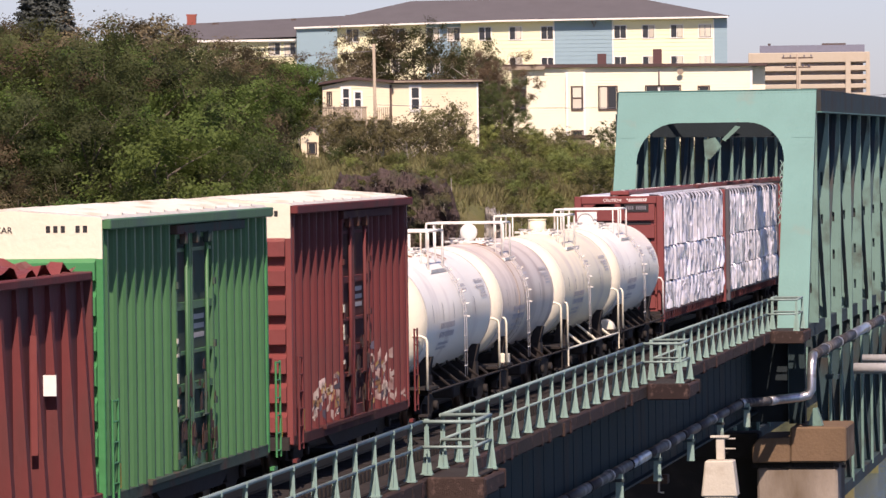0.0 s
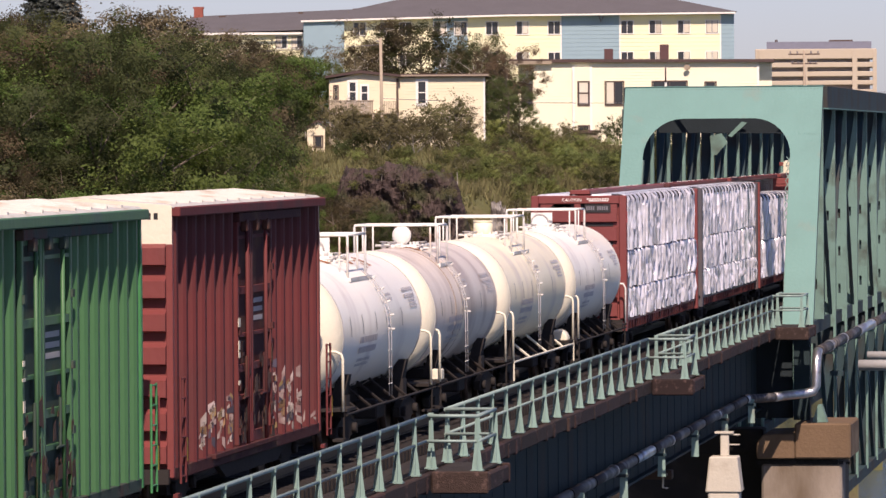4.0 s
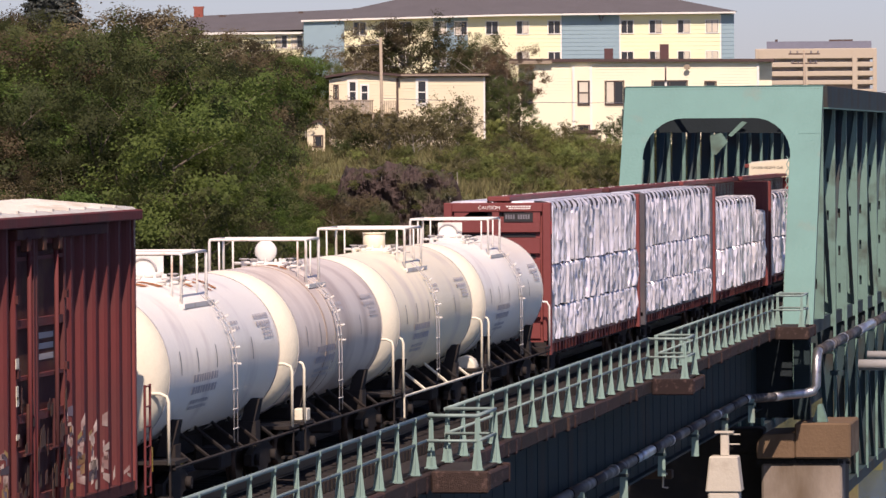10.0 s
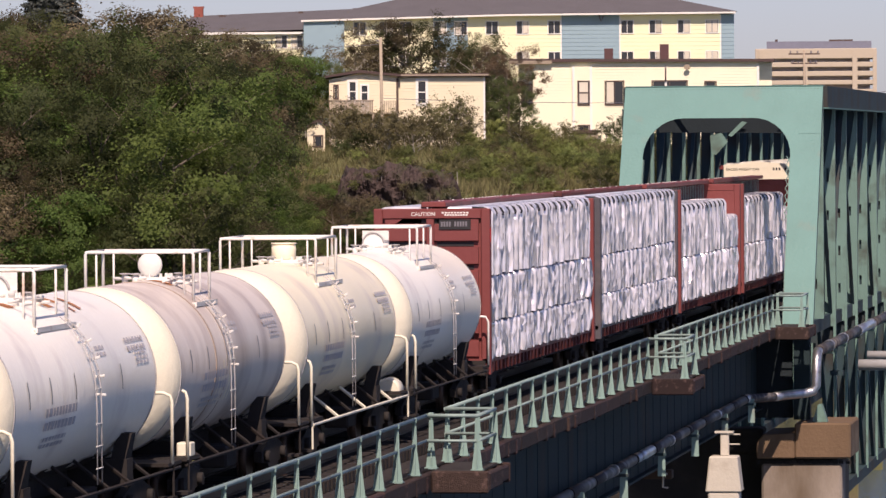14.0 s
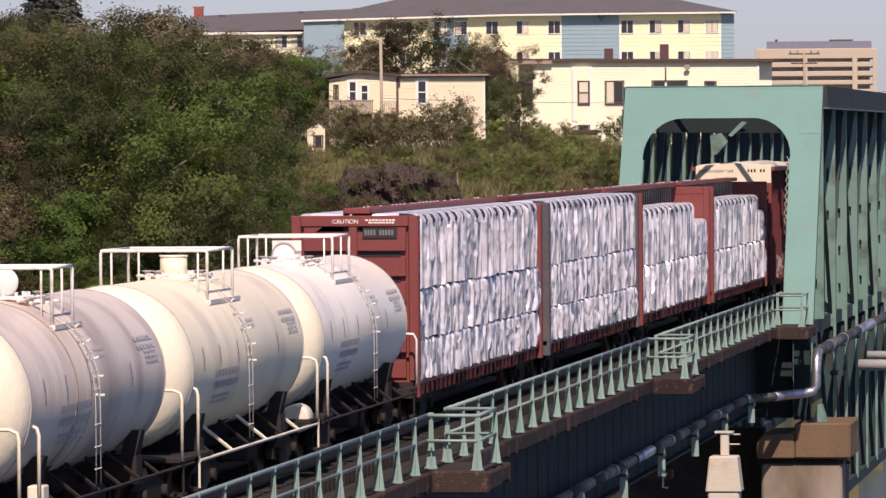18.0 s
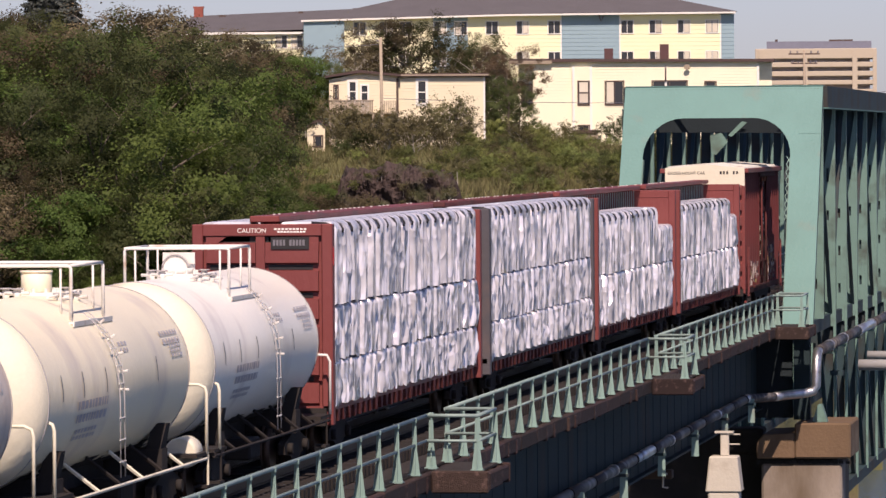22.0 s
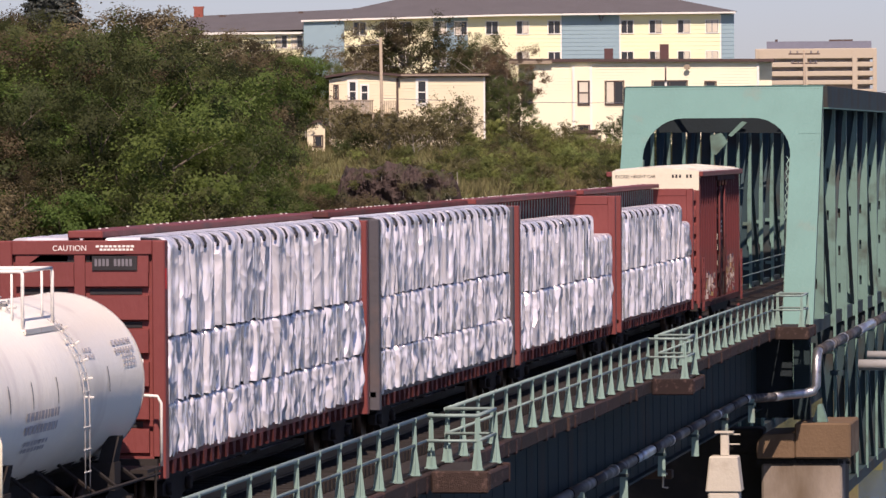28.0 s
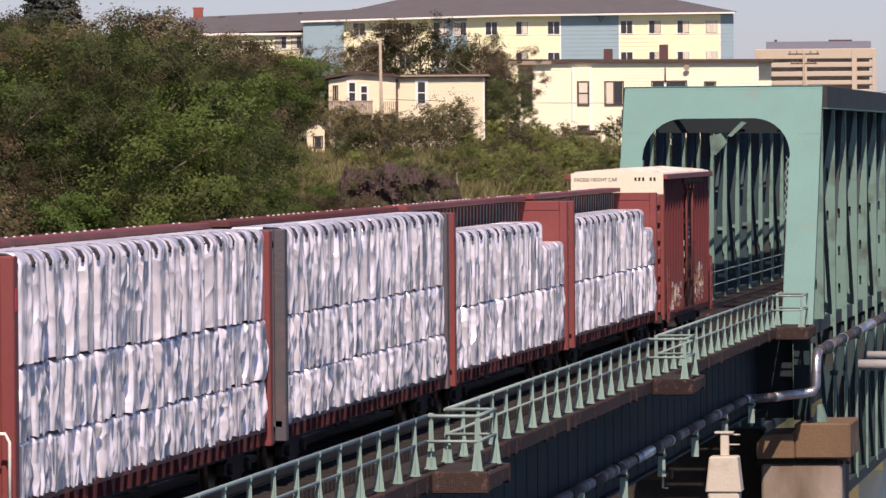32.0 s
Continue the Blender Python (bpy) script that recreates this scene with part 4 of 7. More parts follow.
        tube(bm, [(x + s * 0.2, -1.25, 1.0), (x + s * 0.2, -1.25, 2.1), (x + s * 0.2, -0.8, 2.1)], 0.02, 5)
        part("grab_rail", bm, rails, c)
    for xx in (0.12, L + 0.22 if x0 < 100 else L - 0.62):
        ladder(c, xx, -1.56, 0.6, 2.4, 0.45, rails)
        part("sill_step", box(B(), xx + 0.02, xx + 0.42, -1.5, -1.42, 0.35, 0.42), rails, c)
        part("yellow_marking", box(B(), xx + 0.5, xx + 0.62, -1.57, -1.535, 0.95, 1.35), YELLOW, c)
    part("centre_sill", box(B(), 0.1, L - 0.1, -0.25, 0.25, 0.62, 0.95), STEEL_BLACK, c)
    if top_lettering:
        words("lettering", "EXCESS HEIGHT CAR", 0.145, SIGN_DARK, c, end_face(-0.028, 1.36, eave - 0.20))
    for k in range(6):
        if k == 3:
            continue
        part("stencilled_mark", box(B(), -0.028, -0.0225, -0.62 - k * 0.12, -0.55 - k * 0.12, eave - 0.20, eave - 0.09), SIGN_DARK, c)
    if graffiti:
        for a, b, n in spans:
            for k in range(n):
                x = a + (b - a) * k / (n - 1)
                near_door = min(abs(x - d0), abs(x - d1)) < 3.9
                z0 = sill + random.uniform(0.08, 0.3)
                reach = (random.uniform(0.6, 1.05) if x < d0 else random.uniform(1.0, 1.45)) if near_door else 0.2
                while z0 < sill + reach:
                    h = random.uniform(0.05, 0.24)
                    u0, u1 = sorted((random.uniform(0, 1), random.uniform(0, 1)))
                    if 0.12 < u1 - u0 < 0.9:
                        p0 = (x - 0.176 + 0.11 * u0, -hw - 0.125 * u0 - 0.008)
                        p1 = (x - 0.176 + 0.11 * u1, -hw - 0.125 * u1 - 0.008)
                        j = random.uniform(-0.08, 0.08)
                        bm = B()
                        prism(bm, [(p0[0], p0[1], z0), (p1[0], p1[1], z0 + j), (p1[0], p1[1], z0 + j + h), (p0[0], p0[1], z0 + h * 0.7)], (0.01, 0, 0))
                        part("graffiti_patch", bm, random.choice((GRAFFITI, GRAFFITI, GRAFFITI, GRAFFITI_DARK, GRAFFITI_OCHRE)), c)
                    z0 += h * random.uniform(0.1, 0.7)
    for k in range(40):
        x, z = random.uniform(d0, d1 - 0.2), sill + 0.1 + 1.7 * random.random() ** 1.6
        w, h, j = random.uniform(0.06, 0.4), random.uniform(0.05, 0.45), random.uniform(-0.06, 0.06)
        bm = B()
        prism(bm, [(x, -hw - 0.10 - 0.0012 * k, z), (x + w, -hw - 0.10 - 0.0012 * k, z + j), (x + w * 0.8, -hw - 0.10 - 0.0012 * k, z + h), (x + w * 0.15, -hw - 0.10 - 0.0012 * k, z + h * 0.8)], (0, 0.004, 0))
        part("rust_patch", bm, RUST_DARK, c)
    for k in range(4):
        z = 2.0 + k * 0.42 * random.uniform(0.6, 1.3)
        part("peeled_patch", box(B(), d0 - 0.12 + random.uniform(-0.05, 0.05), d0 + 0.02 + random.uniform(0, 0.05), -hw - 0.145, -hw - 0.135, z, z + random.uniform(0.05, 0.22)), CREAM, c)
    build_truck(c, 2.3)
    build_truck(c, L - 2.3)
    return c


RED_BOX = build_boxcar(56.5, 15.4, CAR_RED_DARK, CAR_RED, DOOR_MAROON, (6.23, 9.88), CAR_RED_DARK, "faded maroon high boxcar with pale roof and graffiti", True, CAR_RED_DARK, (7, 6), True)
GREEN_BOX = build_boxcar(38.35, 15.45, CAR_GREEN, CAR_GREEN_END, GREEN_GREY, (6.2, 9.85), CAR_GREEN, "faded green high boxcar with grey-green plug doors", True, CAR_GREEN_END, (8, 7))
FAR_BOX = build_boxcar(223.6, 15.4, CAR_RED_DARK, CAR_RED, DOOR_MAROON, (6.23, 9.88), CAR_RED, "red high boxcar with cream end band and pale roof", True, CAR_RED, (7, 6), True)

# ---- train: open car with a torn load ----


def build_open_car(x1):
    L = 15.0
    c = train_thing("gondola_car", x1 - L, "dark red high-sided open car with tapered side posts", "gondola", "freight train")
    part("body", box(B(), 0.1, L - 0.1, -1.30, 1.30, 0.95, 4.35), CAR_RED_DARK, c)
    bm = B()
    a = [bm.verts.new(p) for p in ((-0.12, 0, 0), (0.12, 0, 0), (0.12, -0.26, 0), (-0.12, -0.26, 0))]
    b = [bm.verts.new(p) for p in ((-0.09, 0, 3.4), (0.09, 0, 3.4), (0.09, -0.07, 3.4), (-0.09, -0.07, 3.4))]
    bm.faces.new(a)
    bm.faces.new(b[::-1])
    for i in range(4):
        bm.faces.new((a[i], b[i], b[(i + 1) % 4], a[(i + 1) % 4]))
    post = mesh_of(bm, "side_post", CAR_RED_DARK)
    for k in range(13):
        again("side_post", post, c, (0.3 + k * 1.19, -1.29, 0.95))
        again("side_post", post, c, (0.3 + k * 1.19, 1.29, 0.95), 180)
    for s in (-1, 1):
        part("top_rail", box(B(), 0, L, min(s * 1.26, s * 1.46), max(s * 1.26, s * 1.46), 4.33, 4.47), CAR_RED_DARK, c, bevel=0.02)
        part("side_sill", box(B(), 0, L, min(s * 1.3, s * 1.58), max(s * 1.3, s * 1.58), 0.78, 0.97), CAR_RED_DARK, c, bevel=0.015)
    part("end_beam", box(B(), L - 0.1, L, -1.46, 1.46, 0.8, 4.47), CAR_RED_DARK, c, bevel=0.02)
    part("end_beam", box(B(), 0, 0.1, -1.46, 1.46, 0.8, 4.47), CAR_RED_DARK, c, bevel=0.02)
    bm = B()
    grid = [[None] * 13 for _ in range(46)]
    for i in range(46):
        for j in range(13):
            x, y = 0.15 + (L - 0.3) * i / 45, -1.22 + 2.44 * j / 12
            h = 4.40 + 0.26 * abs(noise.noise((x * 1.3, y * 1.3, 0.2))) * 2 + 0.12 * noise.noise((x * 5, y * 5, 3))
            grid[i][j] = bm.verts.new((x, y, max(4.36, h)))
    for i in range(45):
        for j in range(12):
            bm.faces.new((grid[i][j], grid[i + 1][j], grid[i + 1][j + 1], grid[i][j + 1]))
    part("load", bm, CAR_RED, c, "ragged red-brown load heaped above the sides")
    part("placard", box(B(), 11.895, 11.925, -1.50, -1.29, 2.64, 2.96), WHITE_PAINT, c, "white placard")
    part("red_stripe", box(B(), 10.70, 10.73, -1.46, -1.36, 1.8, 3.6), CAR_RED, c)
    build_truck(c, 2.2)
    build_truck(c, L - 2.2)
    build_coupler(c, L, 1)
    build_coupler(c, 0, -1)


build_open_car(37.55)

# ---- train: tank cars ----


def lathe(bm, prof, n=48):
    """Turns (x, r) points round the tank's axis, which lies along x at y 0, z 2.45."""
    rings = []
    for x, r in prof:
        if r < 1e-4:
            rings.append([bm.verts.new((x, 0, 2.45))])
        else:
            rings.append([bm.verts.new((x, r * math.cos(2 * math.pi * k / n), 2.45 + r * math.sin(2 * math.pi * k / n))) for k in range(n)])
    for a, b in zip(rings, rings[1:]):
        for k in range(n):
            if len(a) == 1:
                f = bm.faces.new((a[0], b[k], b[(k + 1) % n]))
            elif len(b) == 1:
                f = bm.faces.new((a[k], b[0], a[(k + 1) % n]))
            else:
                f = bm.faces.new((a[k], b[k], b[(k + 1) % n], a[(k + 1) % n]))
            f.smooth = True
    return bm


def on_shell(a, r, x):
    """A point on the near side of the shell, a degrees down from the crown."""
    return Vector((x, -r * math.sin(radians(a)), 2.45 + r * math.cos(radians(a))))


def shell_patch(bm, x0, x1, a0, a1, r=1.457, n=4):
    for i in range(n):
        b0, b1 = a0 + (a1 - a0) * i / n, a0 + (a1 - a0) * (i + 1) / n
        bm.faces.new([bm.verts.new(on_shell(a, r, x)) for x, a in ((x0, b0), (x0, b1), (x1, b1), (x1, b0))])
    return bm


def build_tank(x0, paint, headpaint, label, dome, rust, ends, dome_x, frames, ladder_x, grips):
    """ends: the shell's rings along the car; frames: the two railings across the crown; grips: the end handrails."""
    e0, e1 = ends
    fa, fb = frames
    L = 10.9
    R = 1.45
    m = dome_x
    c = train_thing("tank_car", x0, label, "tank car", "freight train")
    wl = e1 - e0
    part("tank", lathe(B(), [(e0, R), (e0 + wl * 0.33, R), (e0 + wl * 0.335, R + 0.008), (e0 + wl * 0.66, R + 0.008), (e0 + wl * 0.665, R), (e1, R)], 64), paint, c)
    for x, s in ((e0, -1), (e1, 1)):
        prof = [(x + s * 0.66 * math.sin(radians(a)), R * 1.004 * math.cos(radians(a)) ** 0.7) for a in (0, 12, 25, 38, 50, 62, 72, 81, 90)]
        part("tank_head", lathe(B(), prof, 64), headpaint, c, "cream domed tank head")
        bm = B()
        lathe(bm, [(x - s * 0.02, R + 0.004), (x - s * 0.02, R + 0.014), (x + s * 0.02, R + 0.014), (x + s * 0.02, R + 0.004)], 64)
        part("weld_band", bm, DECAL_PALE, c)
    # manway and valves on the crown
    base = part("manway_flange", rod(B(), (m, 0, 3.84), (m, 0, 3.95), 0.36, 24), WHITE_RAIL, c)
    for k in range(10):
        a = k * 0.628
        part("bolt", rod(B(), (m + 0.33 * math.cos(a), 0.33 * math.sin(a), 3.92), (m + 0.33 * math.cos(a), 0.33 * math.sin(a), 4.02), 0.03, 6), WHITE_RAIL, base)
    if dome == "round":
        bm = B()
        bmesh.ops.create_uvsphere(bm, u_segments=24, v_segments=14, radius=0.225, matrix=Matrix.Translation((m, 0.05, 4.17)) @ Matrix.Diagonal((0.45, 1, 1, 1)))
        for f in bm.faces:
            f.smooth = True
        part("open_cover", bm, WHITE_RAIL, c, "round white cover swung upright")
    elif dome == "drum":
        part("valve_housing", rod(B(), (m, 0.02, 3.95), (m, 0.02, 4.27), 0.25, 24), TANK_CREAM, c, bevel=0.015)
        part("housing_lid", rod(B(), (m, 0.02, 4.27), (m, 0.02, 4.30), 0.265, 24), TANK_CREAM, c)
    else:
        part("valve_housing", rod(B(), (m, 0.02, 3.95), (m, 0.02, 4.06), 0.3, 24), WHITE_RAIL, c)
        part("cover", rod(B(), (m - 0.12, 0.04, 4.06), (m - 0.05, 0.04, 4.06), 0.25, 28), WHITE_RAIL, c, "round white cover swung upright", bevel=0.015)
        bm = tube(B(), [(m - 0.14, 0.04 + 0.24 * math.cos(math.pi * k / 12), 4.06 + 0.24 * math.sin(math.pi * k / 12)) for k in range(13)], 0.018, 5)
        part("cover_rim", bm, DECAL_PALE, c)
        part("back_plate", box(B(), m + 0.1, m + 0.13, -0.28, 0.32, 3.93, 4.34), WHITE_RAIL, c)
    for px, py, h in ((-0.75, 0.36, 0.16), (0.72, -0.34, 0.13), (0.78, 0.30, 0.18), (-0.6, -0.48, 0.11), (0.5, -0.52, 0.10), (-1.1, 0.1, 0.12)):
        z = 2.45 + math.sqrt(R * R - py * py)
        bm = rod(B(), (m + px, py, z - 0.03), (m + px, py, z + h), 0.06, 10)
        v = part("valve", bm, WHITE_RAIL, c)
        part("valve_wheel", rod(B(), (m + px, py, z + h), (m + px, py, z + h + 0.025), 0.10, 12), DECAL_PALE, v)
        part("valve_stub", rod(B(), (m + px, py - 0.2, z + h * 0.55), (m + px, py + 0.2, z + h * 0.55), 0.03, 8), WHITE_RAIL, v)
    part("crown_pipe", tube(B(), [(m - 1.2, -0.42, 3.90), (m - 0.4, -0.5, 3.93), (m + 1.0, -0.5, 3.93)], 0.022, 6), WHITE_RAIL, c)
    # grating platforms with railings across the crown
    for s in (-1, 1):
        y0, y1 = sorted((s * 0.70, s * 1.06))
        bm = B()
        n = int((fb - fa + 0.5) / 0.16)
        for k in range(n):
            box(bm, fa - 0.2 + k * 0.16, fa - 0.12 + k * 0.16, y0, y1, 3.50, 3.53)
        for yy in (y0, (y0 + y1) / 2, y1):
            box(bm, fa - 0.25, fb + 0.25, yy - 0.015, yy + 0.015, 3.46, 3.54)
        pl = part("platform", bm, WHITE_RAIL, c)
        for k in (fa, (fa + fb) / 2, fb):
            part("platform_bracket", rod(B(), (k, s * 1.0, 3.5), (k, s * 1.18, 3.2), 0.025, 5), WHITE_RAIL, pl)
        part("safety_rail", rod(B(), (fa, s * 0.96, 4.42), (fb, s * 0.96, 4.42), 0.026, 8), WHITE_RAIL, c)
    for xx in (fa, fb):
        fr = part("safety_rail", tube(B(), [(xx, -0.97, 3.5), (xx, -0.97, 4.38), (xx, -0.93, 4.42), (xx, 0.93, 4.42), (xx, 0.97, 4.38), (xx, 0.97, 3.5)], 0.028, 8), WHITE_RAIL, c)
        for yy in (-0.80, 0.78):
            part("rail_post", rod(B(), (xx + 0.02, yy, 3.52), (xx + 0.02, yy, 4.4), 0.02, 8), WHITE_RAIL, fr)
    # slim ladder that follows the shell and then hangs straight
    lad = B()
    for xx in (ladder_x - 0.18, ladder_x + 0.18):
        tube(lad, [on_shell(a, 1.52, xx) for a in (38, 48, 58, 68, 78, 88)] + [Vector((xx, -1.53, 2.2)), Vector((xx, -1.53, 1.0))], 0.011, 6)
    lad = part("ladder", lad, LADDER_GREY, c, "slim grey ladder")
    for a in (44, 55, 66, 77, 88):
        part("rung", rod(B(), on_shell(a, 1.52, ladder_x - 0.24), on_shell(a, 1.52, ladder_x + 0.24), 0.012, 5), WHITE_RAIL, lad)
        part("ladder_clip", rod(B(), on_shell(a + 4, 1.44, ladder_x + 0.22), on_shell(a + 4, 1.60, ladder_x + 0.22), 0.02, 5), WHITE_RAIL, lad)
    for z in (1.95, 1.6, 1.25):
        part("rung", rod(B(), (ladder_x - 0.24, -1.53, z), (ladder_x + 0.24, -1.53, z), 0.012, 5), WHITE_RAIL, lad)
    # end handrails, end platforms, saddles and running gear
    for gx, ex, s in ((grips[0], -0.35, -1), (grips[1], L + 0.35, 1)):
        if s < 0 or x0 < 110:
            bm = tube(B(), [(gx, -1.5, 0.95), (gx, -1.5, 2.0), (gx, -1.47, 2.10), (gx, -1.36, 2.15), (gx, -0.93, 2.15)], 0.03, 8)
            part("end_handrail", bm, HEAD_CREAM, c)
        part("end_platform", box(B(), ex - 0.6, ex + 0.6, -1.5, 1.5, 0.92, 0.98), STEEL_BLACK, c)
        part("step", box(B(), gx - 0.1, gx + 0.35, -1.52, -1.3, 0.35, 0.40), STEEL_BLACK, c)
        part("step_strap", rod(B(), (gx + 0.1, -1.5, 0.36), (gx + 0.1, -1.5, 0.95), 0.02, 5), HEAD_CREAM if dome == "drum" else STEEL_BLACK, c)
        x = e0 if s < 0 else e1
        part("bolster_beam", box(B(), x - s * 1.5 - 0.25, x - s * 1.5 + 0.25, -1.3, 1.3, 0.75, 1.2), STEEL_BLACK, c)
        bm = prism(B(), [(x - s * 1.15, -1.22, 1.0), (x - s * 1.75, -1.22, 1.0), (x - s * 1.62, -1.36, 1.62), (x - s * 1.3, -1.36, 1.62)], (0, 0.25, 0))
        part("saddle", bm, STEEL_BLACK, c)
        build_coupler(c, ex + s * 0.3, s, 0.5)
        build_truck(c, L / 2 + s * (L / 2 - 1.1))
    if dome == "round":
        for gx in (grips[0] + 0.3,):
            part("step_box", box(B(), gx, gx + 0.4, -1.5, -1.25, 0.98, 1.22), HEAD_CREAM, c, "cream steel step box", bevel=0.02)
        for xx in (fa - 0.45, fa + 0.6):
            bm = lathe(B(), [(xx, R + 0.002), (xx, R + 0.012), (xx + 0.07, R + 0.012), (xx + 0.07, R + 0.002)], 64)
            part("hoop", bm, HOOP_BROWN, c, "brown stained hoop round the shell")
        for k in range(5):
            x = ladder_x - 0.9 + 0.34 * k
            part("spill_streak", shell_patch(B(), x, x + 0.10 + 0.05 * (k % 2), 92 - 4 * k, 118, R + 0.012, 6), TANK_CREAM, c)
    for s in (-1, 1):
        part("side_sill", rod(B(), (-0.9, s * 1.48, 0.86), (L + 0.9, s * 1.48, 0.86), 0.032, 6), HEAD_CREAM if dome == "drum" else STEEL_BLACK, c)
    for k in range(6):
        xx = e0 + 1.6 + k * (wl - 2.6) / 5
        part("sill_brace", rod(B(), (xx, -0.95, 1.32), (xx + 0.3, -1.46, 0.86), 0.034, 6), HEAD_CREAM if dome == "drum" and k % 2 else STEEL_BLACK, c)
    part("centre_sill", box(B(), -0.9, L + 0.9, -0.3, 0.3, 0.7, 1.02), STEEL_BLACK, c)
    # Black skin with a ragged edge stands for the shade under the shell.
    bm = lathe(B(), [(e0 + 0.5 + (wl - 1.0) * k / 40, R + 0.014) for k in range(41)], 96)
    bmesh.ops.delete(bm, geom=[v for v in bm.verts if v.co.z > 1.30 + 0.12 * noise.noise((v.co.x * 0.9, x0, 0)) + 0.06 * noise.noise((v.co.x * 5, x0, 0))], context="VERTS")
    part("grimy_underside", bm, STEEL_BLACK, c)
    if dome == "drum":
        part("air_reservoir", rod(B(), (11.1, -1.12, 0.98), (11.8, -1.12, 0.98), 0.28, 24), HEAD_CREAM, c, "cream air reservoir", bevel=0.03)
        part("reservoir_valve", box(B(), 11.0, 11.09, -1.2, -1.0, 0.66, 0.84), STEEL_BLACK, c, bevel=0.02)
    part("brake_cylinder", box(B(), m + 1.2, m + 2.3, -1.1, -0.6, 0.45, 0.85), STEEL_BLACK, c, bevel=0.04)
    # stencilled panels: unreadable lines of writing as bars
    rng = random.Random(x0)
    marks = ((e0 + 2.2, 94, 2.3, 2, 0.13, TANK_MARK), (e1 - 1.9, 60, 1.5, 2, 0.09, TANK_MARK), (e1 - 1.5, 70, 1.0, 3, 0.05, TANK_MARK), (ladder_x + 0.7, 62, 0.7, 2, 0.07, TANK_MARK), (e0 + 2.4, 112, 1.7, 2, 0.07, TANK_MARK))
    for x, a, w, rows, h, paint2 in marks:
        for k in range(rows):
            x1 = x
            while x1 < x + w:
                ww = rng.uniform(0.10, 0.26)
                d = math.degrees(h / R)
                part("stencilled_mark", shell_patch(B(), x1, min(x1 + ww, x + w), a + k * d * 1.6, a + k * d * 1.6 + d, R + 0.018, 2), paint2, c)
                x1 += ww + 0.07
    for x in (e0 + 1.0, e0 + 2.6, e0 + 4.4, e1 - 2.9):
        part("seam_mark", shell_patch(B(), x, x + 0.05, 76, 92, R + 0.016), DECAL, c)
    for x, w, r0, r1 in ((fa + 0.3, 0.5, 4, 20), (fb + 0.2, 0.35, 2, 26), (fb + 1.1, 0.3, 4, 22), (fb + 1.9, 0.22, 14, 32), (fa - 0.6, 0.5, 3, 16), (fb + 1.35, 0.12, 26, 34))[:rust]:
        part("rust_streak", shell_patch(B(), x, x + w, r0, r1, R + 0.017, 6), RUST, c)
    return c


for _i, (_p, _l, _d, _r, _e, _m, _f, _x, _g) in enumerate((
        (TANK_WHITE, "white tank car streaked with rust below its manway", "box", 6, (-1.1, 9.85), 4.4, (2.55, 4.95), 4.75, (-1.5, 11.0)),
        (TANK_GREY, "grimy grey-white tank car with an upright round cover", "round", 1, (-1.2, 9.4), 3.85, (2.6, 4.16), 3.4, (-0.9, 10.65)),
        (TANK_CREAM, "cream tank car with a drum valve housing", "drum", 0, (-1.3, 10.25), 4.72, (2.7, 5.25), 4.0, (-1.15, 11.6)),
        (TANK_WHITE, "clean white tank car next to the lumber car", "box", 0, (-0.6, 10.65), 3.75, (3.55, 5.73), 5.65, (-0.45, 11.25)))):
    build_tank(76.0 + 13.3 * _i, _p, HEAD_CREAM, _l, _d, _r, _e, _m, _f, _x, _g)

# ---- train: centre-beam lumber cars ----
CAR_LEN = 22.5


